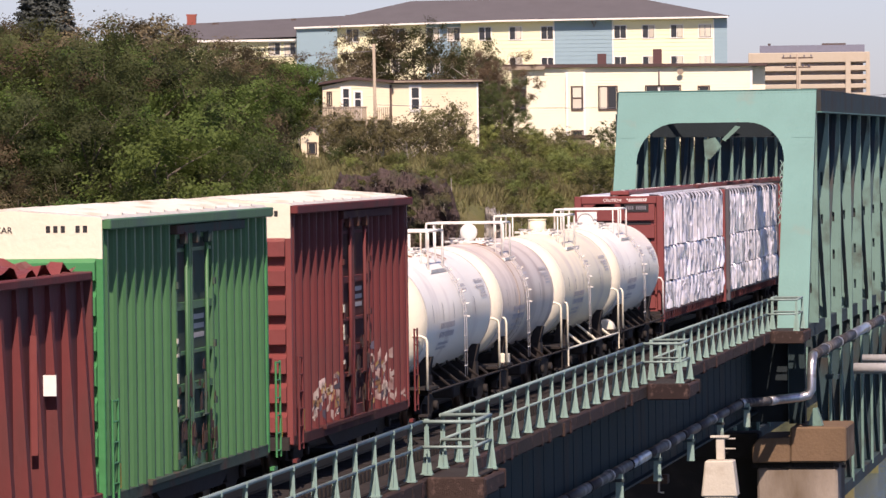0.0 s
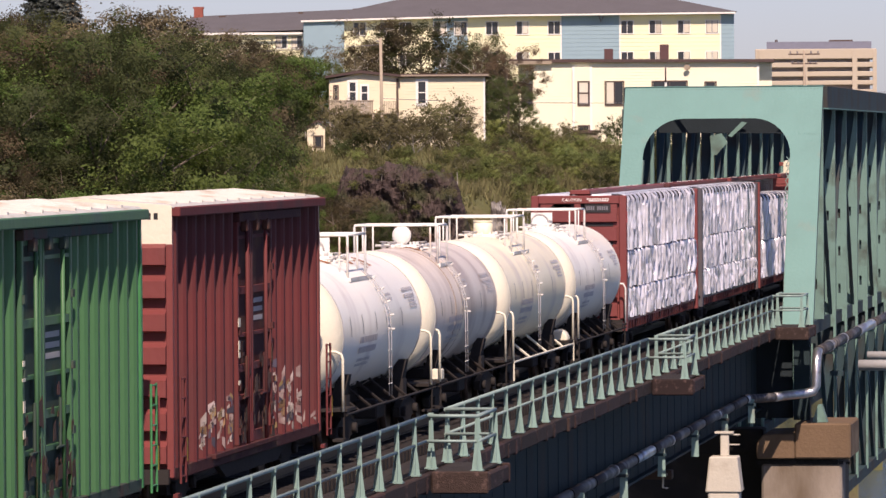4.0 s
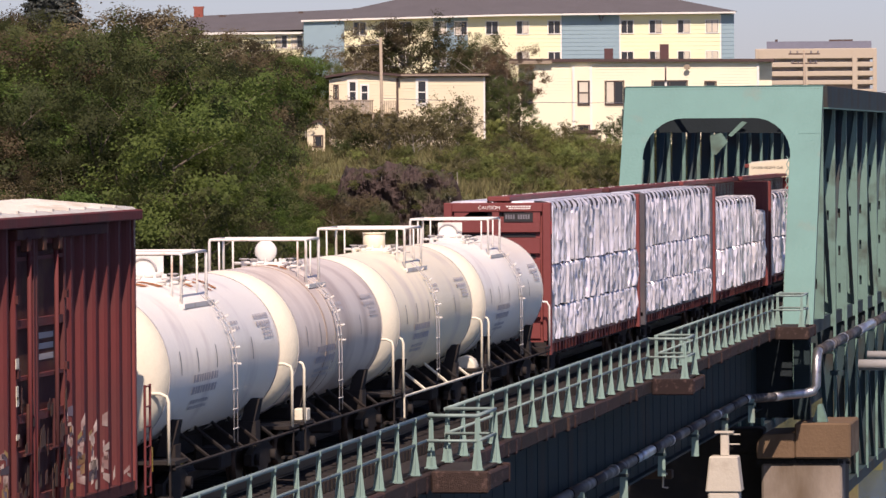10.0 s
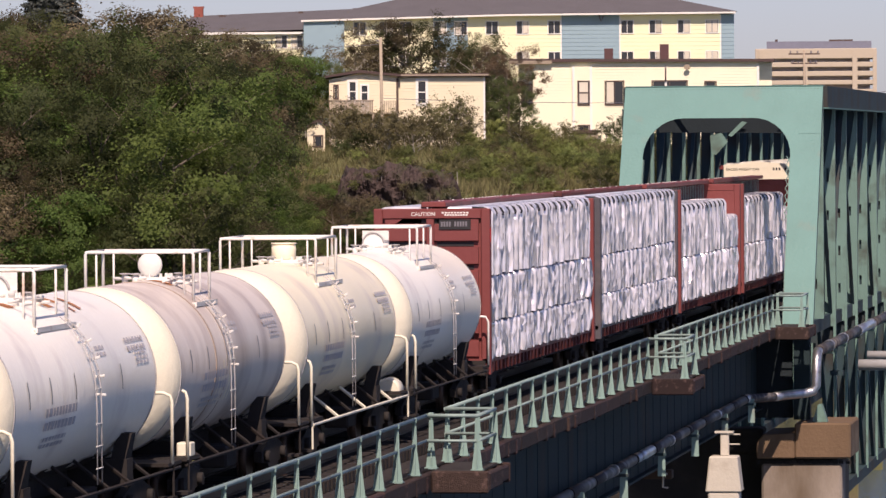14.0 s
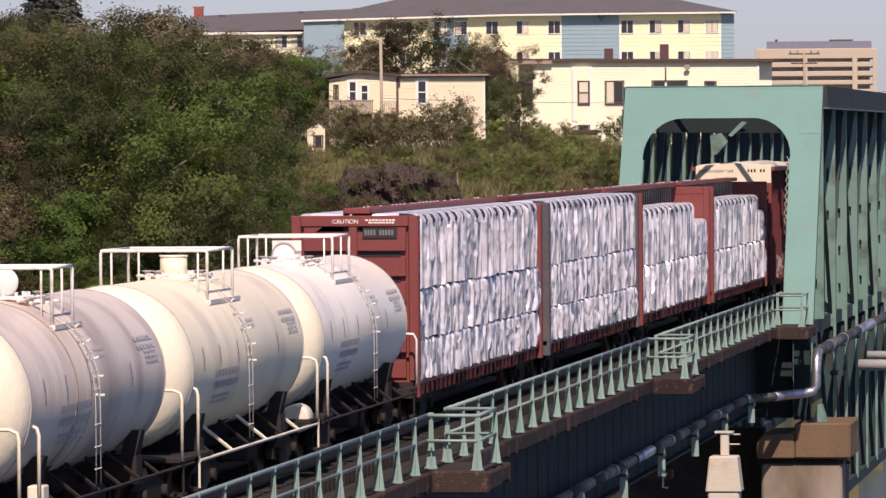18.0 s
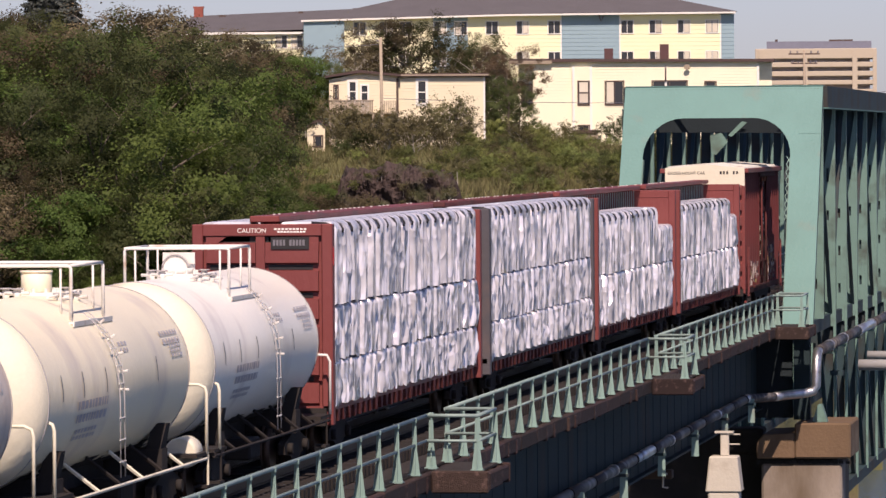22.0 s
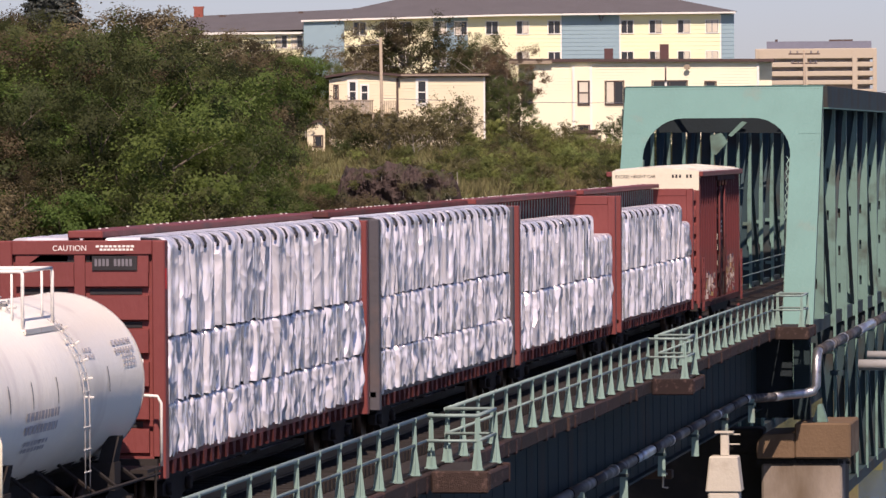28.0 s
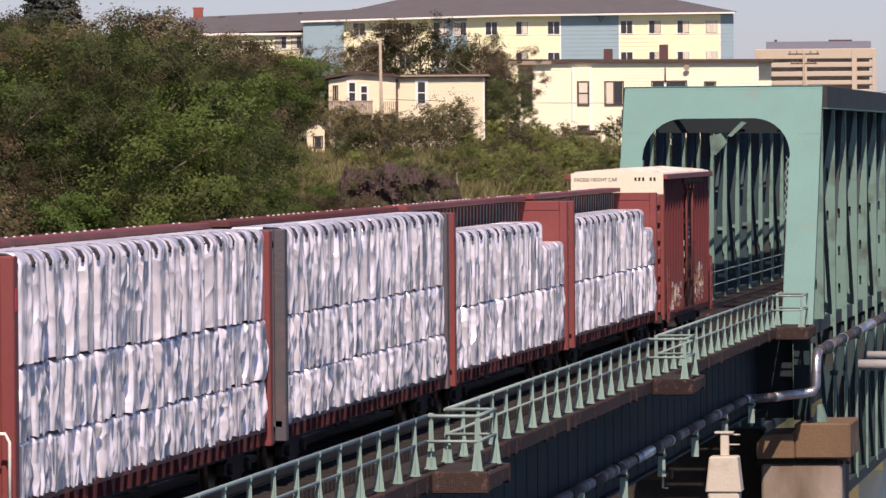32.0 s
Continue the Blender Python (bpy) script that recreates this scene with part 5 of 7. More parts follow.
def build_lumber_car(x0, paint, label, lettering, bulk_top=4.72):
    c = train_thing("lumber_car", x0, label, "flatcar", "freight train")
    L = CAR_LEN
    part("deck", box(B(), 0.0, L, -1.34, 1.34, 0.98, 1.09), paint, c)
    for s in (-1, 1):
        part("side_sill", box(B(), 0.1, L - 0.1, min(s * 1.16, s * 1.22), max(s * 1.16, s * 1.22), 0.66, 0.98), STEEL_BLACK, c)
        tooth = B()
        prism(tooth, [(-0.17, -0.06, 0.98), (0.17, -0.06, 0.98), (0.08, -0.06, 0.74), (-0.08, -0.06, 0.74)], (0, 0.18, 0))
        tooth = mesh_of(tooth, "stake_pocket", CAR_RED_DARK)
        for k in range(30):
            again("stake_pocket", tooth, c, (0.45 + k * 0.72, s * 1.29, 0), 0 if s < 0 else 180)
    part("centre_sill", box(B(), -0.3, L + 0.3, -0.35, 0.35, 0.55, 0.98), STEEL_BLACK, c)
    # bulkheads
    for x, s in ((0.0, -1), (L, 1)):
        xa, xb = (x, x + 0.30) if s < 0 else (x - 0.30, x)
        xf = xa if s < 0 else xb
        bk = part("bulkhead", box(B(), xa + 0.12 if s < 0 else xa + 0.02, xb - 0.02 if s < 0 else xb - 0.12, -1.40, 1.40, 1.09, bulk_top - 0.02), paint, c)
        for y0, y1 in ((-1.42, -1.20), (1.20, 1.42)):
            part("bulkhead_post", box(B(), xa, xb, y0, y1, 0.7, bulk_top), paint, bk, bevel=0.02)
        part("bulkhead_head", box(B(), xa, xb, -1.199, 1.199, bulk_top - 0.24, bulk_top), paint, bk, bevel=0.015)
        part("bulkhead_stile", box(B(), xa + 0.02, xb - 0.02, -0.05, 0.13, 1.09, bulk_top - 0.245), paint, bk)
        z = 1.12
        while z < bulk_top - 0.7:
            for y0, y1 in ((-1.13, -0.06), (0.14, 1.13)):
                bm = B()
                q = xf + (0.13 if s < 0 else -0.13)
                prism(bm, [(q, y0, z), (xf - s * 0.015, y0, z + 0.03), (xf - s * 0.015, y0, z + 0.42), (q, y0, z + 0.44)], (0, y1 - y0, 0))
                part("bulkhead_rib", bm, paint, bk)
                # Flat dark panels lie between the ribs and below the head beam.
                if s < 0:
                    part("slot", box(B(), xf + 0.10, xf + 0.125, y0 + 0.12, y1 - 0.06, z + 0.45, z + 0.55), SIGN_DARK, bk)
            z += 0.56
        if s < 0:
            for y0, y1 in ((-1.13, -0.06), (0.14, 1.13)):
                part("slot", box(B(), xf + 0.10, xf + 0.124, y0, y1, bulk_top - 0.50, bulk_top - 0.25), SIGN_DARK, bk)
        for y, sg in ((-1.139, 1), (1.139, -1)):
            bm = B()
            zt = bulk_top - 0.245
            prism(bm, [(xa + 0.03, y, zt), (xa + 0.03, y + sg * 0.42, zt), (xa + 0.03, y, zt - 0.3)], (0.1, 0, 0))
            part("corner_gusset", bm, paint, bk)
        if not (lettering and s < 0):
            build_coupler(c, x, s, 0.8)
            continue
        bm = B()
        tube(bm, [(xf + s * 0.4, -1.42, 0.95), (xf + s * 0.4, -1.42, 2.0), (xf + s * 0.4, -1.36, 2.12), (xf + s * 0.4, -1.0, 2.14)], 0.028, 6)
        part("grab_rail", bm, WHITE_RAIL, c)
        build_coupler(c, x, s, 0.8)
        part("end_sill", box(B(), min(x, x + s * 0.15), max(x, x + s * 0.15), -1.3, 1.3, 0.7, 1.05), STEEL_BLACK, c)
    # centre beam: top chord, posts and diagonal wires
    top = 4.88
    ch = part("top_chord", box(B(), 0.3, L - 0.3, -0.30, 0.30, top - 0.13, top), paint if paint is not GREY_POST else CAR_RED_DARK, c, bevel=0.02)
    bolt = mesh_of(rod(B(), (0, 0.1, top), (0, 0.1, top + 0.02), 0.026, 6), "bolt_head", WHITE_PAINT)
    k = 0.8
    while k < L - 0.5:
        if random.random() < 0.6:
            again("bolt_head", bolt, ch, (k, 0, 0))
        k += 0.62
    k = 0.9
    while k < L - 0.6:
        part("beam_post", box(B(), k - 0.045, k + 0.045, -0.12, 0.12, 1.09, top - 0.13), CAR_RED_DARK, c)
        part("tie_down_wire", rod(B(), (k, -0.15, 3.3), (k, -0.17, top - 0.16), 0.016, 5), GALV, c)
        k += 0.62
    part("beam_web", box(B(), 0.31, L - 0.31, -0.02, 0.02, 1.09, 3.55), CAR_RED_DARK, c)
    if lettering:
        h = bulk_top - 0.17
        words("lettering", "CAUTION", 0.13, WHITE_PAINT, c, end_face(-0.004, 0.50, h))
        for k in range(9):
            part("small_writing", box(B(), -0.004, -0.001, -0.30 - k * 0.075, -0.245 - k * 0.075, h + 0.055, h + 0.09), WHITE_PAINT, c)
            part("small_writing", box(B(), -0.004, -0.001, -0.36 - k * 0.065, -0.31 - k * 0.065, h, h + 0.035), WHITE_PAINT, c)
        part("number_board", box(B(), -0.012, 0.1, -0.95, -0.18, bulk_top - 0.50, bulk_top - 0.26), SIGN_DARK, c, "dark number board")
        for k in range(10):
            if k == 4:
                continue
            part("number_mark", box(B(), -0.016, -0.0125, -0.27 - k * 0.066, -0.225 - k * 0.066, bulk_top - 0.43, bulk_top - 0.31), DECAL, c)
        for z in (2.52, 2.66):
            part("small_writing", box(B(), -0.018, -0.0155, -1.05, -0.72, z, z + 0.07), WHITE_PAINT, c)
        part("reflector", box(B(), 0.08, 0.2, -1.428, -1.4205, 3.9, 4.25), RED_LAMP, c)
    build_truck(c, 2.4)
    build_truck(c, L - 2.4)
    return c


def wrap_mesh(w, d, h, seed, top_round=0.16, crumple=1.0, nx=48):
    """A lumber package in shiny sheeting: a taut grey face, tucked in at its sides, with sharp slanting creases that fade out along their length."""
    rng = random.Random(seed)
    nz = 26
    prof = [(-d / 2, (h - top_round) * j / nz, 1.0) for j in range(nz + 1)]
    for a in (25, 50, 72, 90):
        prof.append((-d / 2 + top_round * (1 - math.cos(radians(a))), h - top_round + top_round * math.sin(radians(a)), 0.75 - a / 180))
    prof += [(-d / 6, h, 0.15), (d / 2, h, 0.1)]
    lip = rng.choice((0.02, 0.04, 0.07, 0.09))
    belly = rng.uniform(0.0, 0.025)
    creases = []
    n = rng.randint(2, 4) if crumple < 1.1 else rng.randint(3, 5)
    for k in range(n):
        long = rng.random() < 0.5
        reach = h * (rng.uniform(0.45, 0.9) if long and crumple < 1.1 else rng.uniform(0.16, 0.42))
        creases.append((w * rng.uniform(-0.46, 0.44), h * rng.uniform(0.08, 0.95), reach, rng.uniform(-0.28, 0.38), rng.uniform(-0.35, 0.35),
                        rng.uniform(0.03, 0.065), rng.uniform(0.035, 0.075), rng.uniform(0.22, 0.5)))
    bm = B()
    rows = []
    for y, z, k in prof:
        row = []
        for i in range(nx + 1):
            x = -w / 2 + w * i / nx
            e = 2 * x / w
            v = x + w / 2
            side = min(1.0, (1 - abs(e)) / 0.12)
            out = lip * min(1.0, v / (0.10 + 0.04 * noise.noise((z * 2.0, seed, 1.0)))) ** 0.8 - lip * 1.1 * v / w + belly * (1 - e * e) - 0.05 * (1 - side) ** 2
            for cx, cz, reach, tilt, bow, amp, steep, tail in creases:
                q = (z - cz) / reach
                if abs(q) >= 1:
                    continue
                px = cx + tilt * (z - cz) + bow * (z - cz) ** 2 / h + 0.02 * noise.noise((z * 5, cx * 9, seed))
                t = (x - px) / (steep if x < px else tail)
                if abs(t) < 1:
                    out += amp * (1 - q * q) * ((1 - abs(t)) if x < px else (1 - abs(t)) ** 1.6)
            out += (crumple - 0.55) * 0.013 * (0.5 - abs(noise.noise((x * 3.4 + z * 1.5, z * 3.6 - x * 1.2, seed + 5))) * 2)
            drop = 0.12 * (1 - side) ** 2 if k < 1 else 0.0
            hem = (1 - min(1.0, z / 0.18)) * (0.07 * noise.noise((x * 4, 0, seed)) - 0.045)
            row.append(bm.verts.new((x, y - out * max(k, 0.12) + 0.05 * (1 - side), max(-0.13, z + hem - drop))))
        rows.append(row)
    for a, b in zip(rows, rows[1:]):
        for i in range(nx):
            f = bm.faces.new((a[i], a[i + 1], b[i + 1], b[i]))
            f.smooth = True
    # plain back, ends and underside
    for i, flip in ((0, True), (nx, False)):
        ring = [r[i] for r in rows]
        back = bm.verts.new((ring[-1].co.x, d / 2, 0))
        bm.faces.new((ring + [back]) if not flip else (ring + [back])[::-1])
    return mesh_of(bm, "wrapped_package", WRAP)


def build_load(x0, tiers, group):
    """Wrapped packages on one car: tiers is a list of (z, height, columns, low columns at the far end, their height)."""
    ld = train_thing("lumber_load", x0, "stacked lumber packages in silvery white wrapping on the car", "lumber", group)
    usable = CAR_LEN - 0.65
    for ti, (z, h, n, short, short_h) in enumerate(tiers):
        w = usable / n
        last = ti == len(tiers) - 1
        kinds = [wrap_mesh(w * 0.935, 1.0, h, 1.7 * k + 10 * ti + x0 * 0.37, 0.15 if last else 0.09, 0.95 if last else 1.3) for k in range(9)]
        plain = wrap_mesh(w * 0.935, 1.0, h, 3.1 + ti, 0.15, 0.8, 8)
        low = [wrap_mesh(w * 0.935, 1.0, short_h, 2.3 * k + 5 + x0 * 0.37, 0.15) for k in range(3)] if short else []
        for k in range(n):
            x = 0.35 + w * (k + 0.5)
            m = kinds[(k * 4 + ti) % 9] if k < n - short else low[k % 3]
            again("wrapped_package", m, ld, (x, -0.84 + random.uniform(-0.012, 0.012), z))
            again("wrapped_package", plain if k < n - short else low[0], ld, (x, 0.84, z), 180)
            again("dunnage", DUNNAGE, ld, (x, -0.84, z - 0.045))
            if last and k < n - short:
                again("edge_strap", EDGE_STRAP, ld, (x - w / 2 + 0.03, -0.84, z + h))
    return ld


EDGE_STRAP = mesh_of(tube(B(), [(0.0, -0.1, -0.02), (0.0, -0.38, -0.03), (0.0, -0.49, -0.07), (0.0, -0.545, -0.17), (0.0, -0.53, -0.24)], 0.027, 5), "edge_strap", STRAP)
DUNNAGE = mesh_of(box(B(), -0.1, 0.1, -0.44, 0.5, 0.0, 0.045), "dunnage", STRAP)
LUMBER_X = (128.6, 152.5, 175.9, 199.6)
build_lumber_car(LUMBER_X[0], CAR_RED, "oxide red centre-beam lumber car with ribbed bulkheads", True)
build_lumber_car(LUMBER_X[1], GREY_POST, "grey centre-beam lumber car with ribbed bulkheads", False)
build_lumber_car(LUMBER_X[2], CAR_RED, "oxide red centre-beam lumber car with ribbed bulkheads", False)
build_lumber_car(LUMBER_X[3], CAR_RED, "oxide red centre-beam lumber car with ribbed bulkheads", False)
THREE = ((1.11, 0.87, 18, 0, 0), (2.02, 1.08, 18, 0, 0), (3.14, 1.62, 18, 0, 0))
build_load(LUMBER_X[0], THREE, "lumber loads")
build_load(LUMBER_X[1], THREE, "lumber loads")
build_load(LUMBER_X[2], ((1.11, 1.40, 14, 0, 0), (2.55, 1.70, 14, 3, 1.10)), "lumber loads")
build_load(LUMBER_X[3], ((1.11, 1.40, 14, 0, 0), (2.55, 1.70, 14, 2, 1.10)), "lumber loads")

# ---- town on the hill ----


def facing(bearing, d, z):
    """A frame at that bearing and distance whose local x runs to the right as one looks at it and y away from the eye."""
    p = polar(bearing, d, z)
    return p, bearing - 90.0


def window(parent, x, y, z, w, h, frame_mat=APT_WHITE, panes=2, curtain=0, name="window", split="v", t=0.09):
    """A window set in a wall face at y (its outer side towards -y)."""
    bm = B()
    box(bm, x, x + w, y - 0.05, y + 0.02, z, z + t)
    box(bm, x, x + w, y - 0.05, y + 0.02, z + h - t, z + h)
    box(bm, x, x + t, y - 0.05, y + 0.02, z + t, z + h - t)
    box(bm, x + w - t, x + w, y - 0.05, y + 0.02, z + t, z + h - t)
    wn = part(name, bm, frame_mat, parent)
    for k in range(panes):
        if split == "v":
            a, b = x + t + (w - 2 * t) * k / panes + 0.02, x + t + (w - 2 * t) * (k + 1) / panes - 0.02
            c, d = z + t, z + h - t
        else:
            a, b = x + t, x + w - t
            c, d = z + t + (h - 2 * t) * k / panes + 0.02, z + t + (h - 2 * t) * (k + 1) / panes - 0.02
        part("pane", box(B(), a, b, y - 0.02, y + 0.015, c, d), DARK_GLASS, wn)
        if (curtain >> k) & 1:
            part("curtain", box(B(), a + 0.04, b - 0.04, y - 0.028, y - 0.022, c + 0.05, d), CURTAIN, wn)
    if panes == 2:
        if split == "v":
            part("mullion", box(B(), x + w / 2 - 0.03, x + w / 2 + 0.03, y - 0.045, y + 0.02, z + t, z + h - t), frame_mat, wn)
        else:
            part("mullion", box(B(), x + t, x + w - t, y - 0.045, y + 0.02, z + h / 2 - 0.03, z + h / 2 + 0.03), frame_mat, wn)
    return wn


def clapboards(parent, x0, x1, y, z0, z1, step, material, wall):
    """Lapped boards on a wall face."""
    z = z0
    while z < z1 - 0.02:
        zt = min(z + step, z1)
        bm = B()
        prism(bm, [(x0, y, z), (x0, y - 0.03, z), (x0, y - 0.008, zt), (x0, y, zt)], (x1 - x0, 0, 0))
        part("board", bm, material, wall)
        z += step


def build_small_house():
    """A small two-part house on the slope: gable end with a balcony, and a flat-roofed side wing."""
    k = 340 / 9961.0
    p, rz = facing(8.355, 340, 4.4)
    h = thing("hill_house", p, "small cream clapboard house with a wooden balcony", "house", rz=rz)

    def X(px):
        return (px - 720) * k

    def Z(py):
        return 6.361 - (py - 249.3) * k - 4.4
    x0, xm, x1 = X(582), X(704), X(857)
    zb, zl = Z(268), Z(134)
    wall = part("wall", box(B(), x0, xm, 0, 7.5, -3.0, Z(141)), SIDING, h)
    clapboards(h, x0 + 0.05, xm - 0.12, 0, zb, Z(141), 0.17, SIDING, wall)
    wing = part("wall", box(B(), xm + 0.01, x1, 0.3, 7.0, -3.0, Z(136)), SIDING, h)
    clapboards(h, xm + 0.1, x1 - 0.08, 0.3, zb - 0.6, Z(136), 0.17, SIDING, wing)
    part("corner_board", box(B(), x1 - 0.08, x1 + 0.03, 0.26, 0.42, zb - 0.6, Z(136)), APT_WHITE, h)
    part("corner_board", box(B(), xm - 0.12, xm + 0.02, -0.04, 0.26, zb - 0.6, Z(138)), TRIM_BROWN, h)
    # shallow gable roof over the front part
    bm = B()
    xr = X(636)
    prism(bm, [(x0 - 0.25, -0.35, Z(137)), (x0 - 0.25, -0.35, Z(133)), (xr, -0.35, Z(123)), (xm + 0.15, -0.35, Z(131)), (xm + 0.15, -0.35, Z(135)), (xr, -0.35, Z(128))], (0, 8.2, 0))
    part("roof", bm, ROOF_BROWN, h)
    bm = B()
    prism(bm, [(x0, 0.0, Z(141)), (xr, 0.0, Z(128)), (xm, 0.0, Z(135)), (xm, 0.0, Z(141))], (0, 0.1, 0))
    part("gable", bm, SIDING, wall)
    part("roof", box(B(), xm + 0.16, x1 + 0.25, 0.0, 7.4, Z(136), Z(130)), ROOF_BROWN, h, bevel=0.03)
    part("fascia", box(B(), xm + 0.16, x1 + 0.27, -0.05, -0.002, Z(134.5), Z(131.5)), WOOD_GREY, h)
    window(h, X(589), -0.03, Z(175), 10 * k, 26 * k, TRIM_BROWN, 1)
    window(h, X(614), -0.03, Z(182), 19 * k, 42 * k, APT_WHITE, 2, split="h", t=0.15)
    d = part("door", box(B(), X(636), X(653), -0.08, 0.03, Z(200), Z(148)), APT_WHITE, h, bevel=0.01)
    part("pane", box(B(), X(639.5), X(649.5), -0.09, -0.081, Z(176), Z(164)), DARK_GLASS, d)
    part("pane", box(B(), X(639.5), X(649.5), -0.09, -0.081, Z(162), Z(151)), DARK_GLASS, d)
    window(h, X(735), 0.27, Z(187), 22 * k, 48 * k, APT_WHITE, 2, split="h", t=0.16)
    window(h, X(803), 0.27, Z(246), 18 * k, 34 * k, TRIM_BROWN, 1)
    # balcony
    bal = part("balcony", box(B(), x0 + 0.02, X(703), -1.4, -0.01, Z(201), Z(199)), WOOD_GREY, h)
    nb = 26
    for i in range(nb):
        a = x0 + (X(660) - x0) * i / nb
        part("baluster_board", box(B(), a, a + 0.088, -1.42, -1.39, Z(199), Z(178)), WOOD_GREY, bal)
    for i in range(9):
        a = X(672) + (X(702) - X(672)) * i / 9
        part("baluster_board", box(B(), a, a + 0.06, -1.42, -1.39, Z(199), Z(178)), WOOD_GREY, bal)
    part("hand_rail", box(B(), x0 - 0.02, X(661), -1.47, -1.38, Z(178), Z(176.3)), WOOD_GREY, bal)
    for px in (584, 620, 660, 700):
        part("post", box(B(), X(px) - 0.06, X(px) + 0.06, -1.38, -1.26, -3, Z(201)), WOOD_GREY, bal)
    return h


def build_shed():
    k = 333 / 9961.0
    p, rz = facing(9.28, 333, 4.45)
    h = thing("garden_shed", p, "small cream lean shed half hidden by bushes", "shed", rz=rz)
    part("wall", box(B(), -0.55, 0.50, 0, 2.2, -2.5, 2.75), SIDING, h)
    bm = B()
    prism(bm, [(-0.70, -0.15, 2.70), (0.1, -0.15, 3.12), (0.62, -0.15, 2.78), (0.62, -0.15, 2.88), (0.1, -0.15, 3.22), (-0.70, -0.15, 2.80)], (0, 2.5, 0))
    part("roof", bm, ROOF_BROWN, h)
    bm = B()
    prism(bm, [(-0.55, 0, 2.75), (0.50, 0, 2.75), (0.1, 0, 3.12)], (0, 0.1, 0))
    part("gable", bm, SIDING, h)
    window(h, -0.2, 0, 1.55, 0.6, 0.75, TRIM_BROWN, 1)
    for x0, x1 in ((-0.45, 0.3), (-0.2, 0.42)):
        part("brace", rod(B(), (x0, -0.05, 0.2), (x1, -0.05, 1.1), 0.035, 5), TRIM_BROWN, h)


def build_flat_house():
    """The long pale yellow flat-roofed house in front of the flats."""
    D = 385.0
    k = D / 9961.0
    p, rz = facing(5.95, D, 4.0)
    h = thing("flat_roofed_house", p, "long pale yellow flat-roofed clapboard house", "house", rz=rz)

    def X(px):
        return (px - 1143) * k

    def Z(py):
        return 6.361 - (py - 246.6) * k - 4.0
    wall = part("wall", box(B(), X(948), X(1346), 0, 11, -4, Z(109)), SIDING_PALE, h)
    part("wall", box(B(), X(921), X(948) - 0.01, 0.9, 11, -4, Z(109)), SIDING_PALE, h)
    part("wall", box(B(), X(1346) + 0.01, X(1370), 0.8, 9, -4, Z(111)), SIDING_PALE, h)
    clapboards(h, X(950), X(1345), 0, Z(262), Z(109), 0.2, SIDING_PALE, wall)
    part("roof", prism(B(), [(X(905), -0.35, Z(108.5)), (X(1374), -0.35, Z(110.5)), (X(1374), -0.35, Z(105.5)), (X(905), -0.35, Z(102.5))], (0, 11.65, 0)), ROOF_BROWN, h)
    part("fascia", box(B(), X(905), X(981), -0.42, -0.352, Z(112), Z(106)), WOOD_GREY, h)
    part("bay", box(B(), X(1019), X(1050), -0.35, -0.035, -4, Z(117)), SIDING_PALE, h)
    for px in (1019, 1050, 1182, 1345):
        part("corner_board", box(B(), X(px) - 0.08, X(px) + 0.08, -0.40 if px < 1100 else -0.06, -0.034, -3, Z(117)), APT_WHITE, h)
    window(h, X(1026), -0.352, Z(186), 22 * k, 44 * k, TRIM_BROWN, 2, 3, split="h")
    window(h, X(1074), -0.035, Z(186), 35 * k, 44 * k, TRIM_BROWN, 2, 1)
    window(h, X(1157), -0.035, Z(174), 64 * k, 32 * k, TRIM_BROWN, 2, 0)
    window(h, X(1250), -0.035, Z(172), 22 * k, 28 * k, TRIM_BROWN, 1, 0)
    window(h, X(926), 0.9, Z(188), 20 * k, 42 * k, TRIM_BROWN, 2, 0, split="h")
    window(h, X(963), -0.035, Z(244), 13 * k, 18 * k, TRIM_BROWN, 1, 0)
    window(h, X(1026), -0.352, Z(244), 22 * k, 24 * k, TRIM_BROWN, 1, 0)
    dp = part("downpipe", rod(B(), (X(1182), -0.12, Z(145)), (X(1182), -0.12, Z(117)), 0.05, 8), TRIM_BROWN, h)
    part("satellite_dish", prism(B(), [(X(1219) + 0.19 * math.cos(math.pi * j / 8), -0.42, Z(119) + 0.19 * math.sin(math.pi * j / 8)) for j in range(16)], (0.05, 0.06, 0.0)), WOOD_GREY, h, "small grey satellite dish")
    part("dish_arm", rod(B(), (X(1219), -0.38, Z(119)), (X(1222), 0.0, Z(116)), 0.03, 6), DECAL, h)
    part("porch", box(B(), X(1022), X(1062), -1.6, -0.36, -4, Z(234)), WOOD_GREY, h)
    part("porch_roof", box(B(), X(1019), X(1068), -1.75, -0.36, Z(233.9), Z(229)), TRIM_BROWN, h)
    bm = B()
    box(bm, X(1073), X(1089), 3, 3.6, Z(112), Z(84))
    part("chimney", bm, BRICK_DARK, h, bevel=0.02)
    bm = B()
    box(bm, X(1172), X(1188), 3, 3.6, Z(112), Z(77))
    part("chimney", bm, BRICK_DARK, h, bevel=0.02)


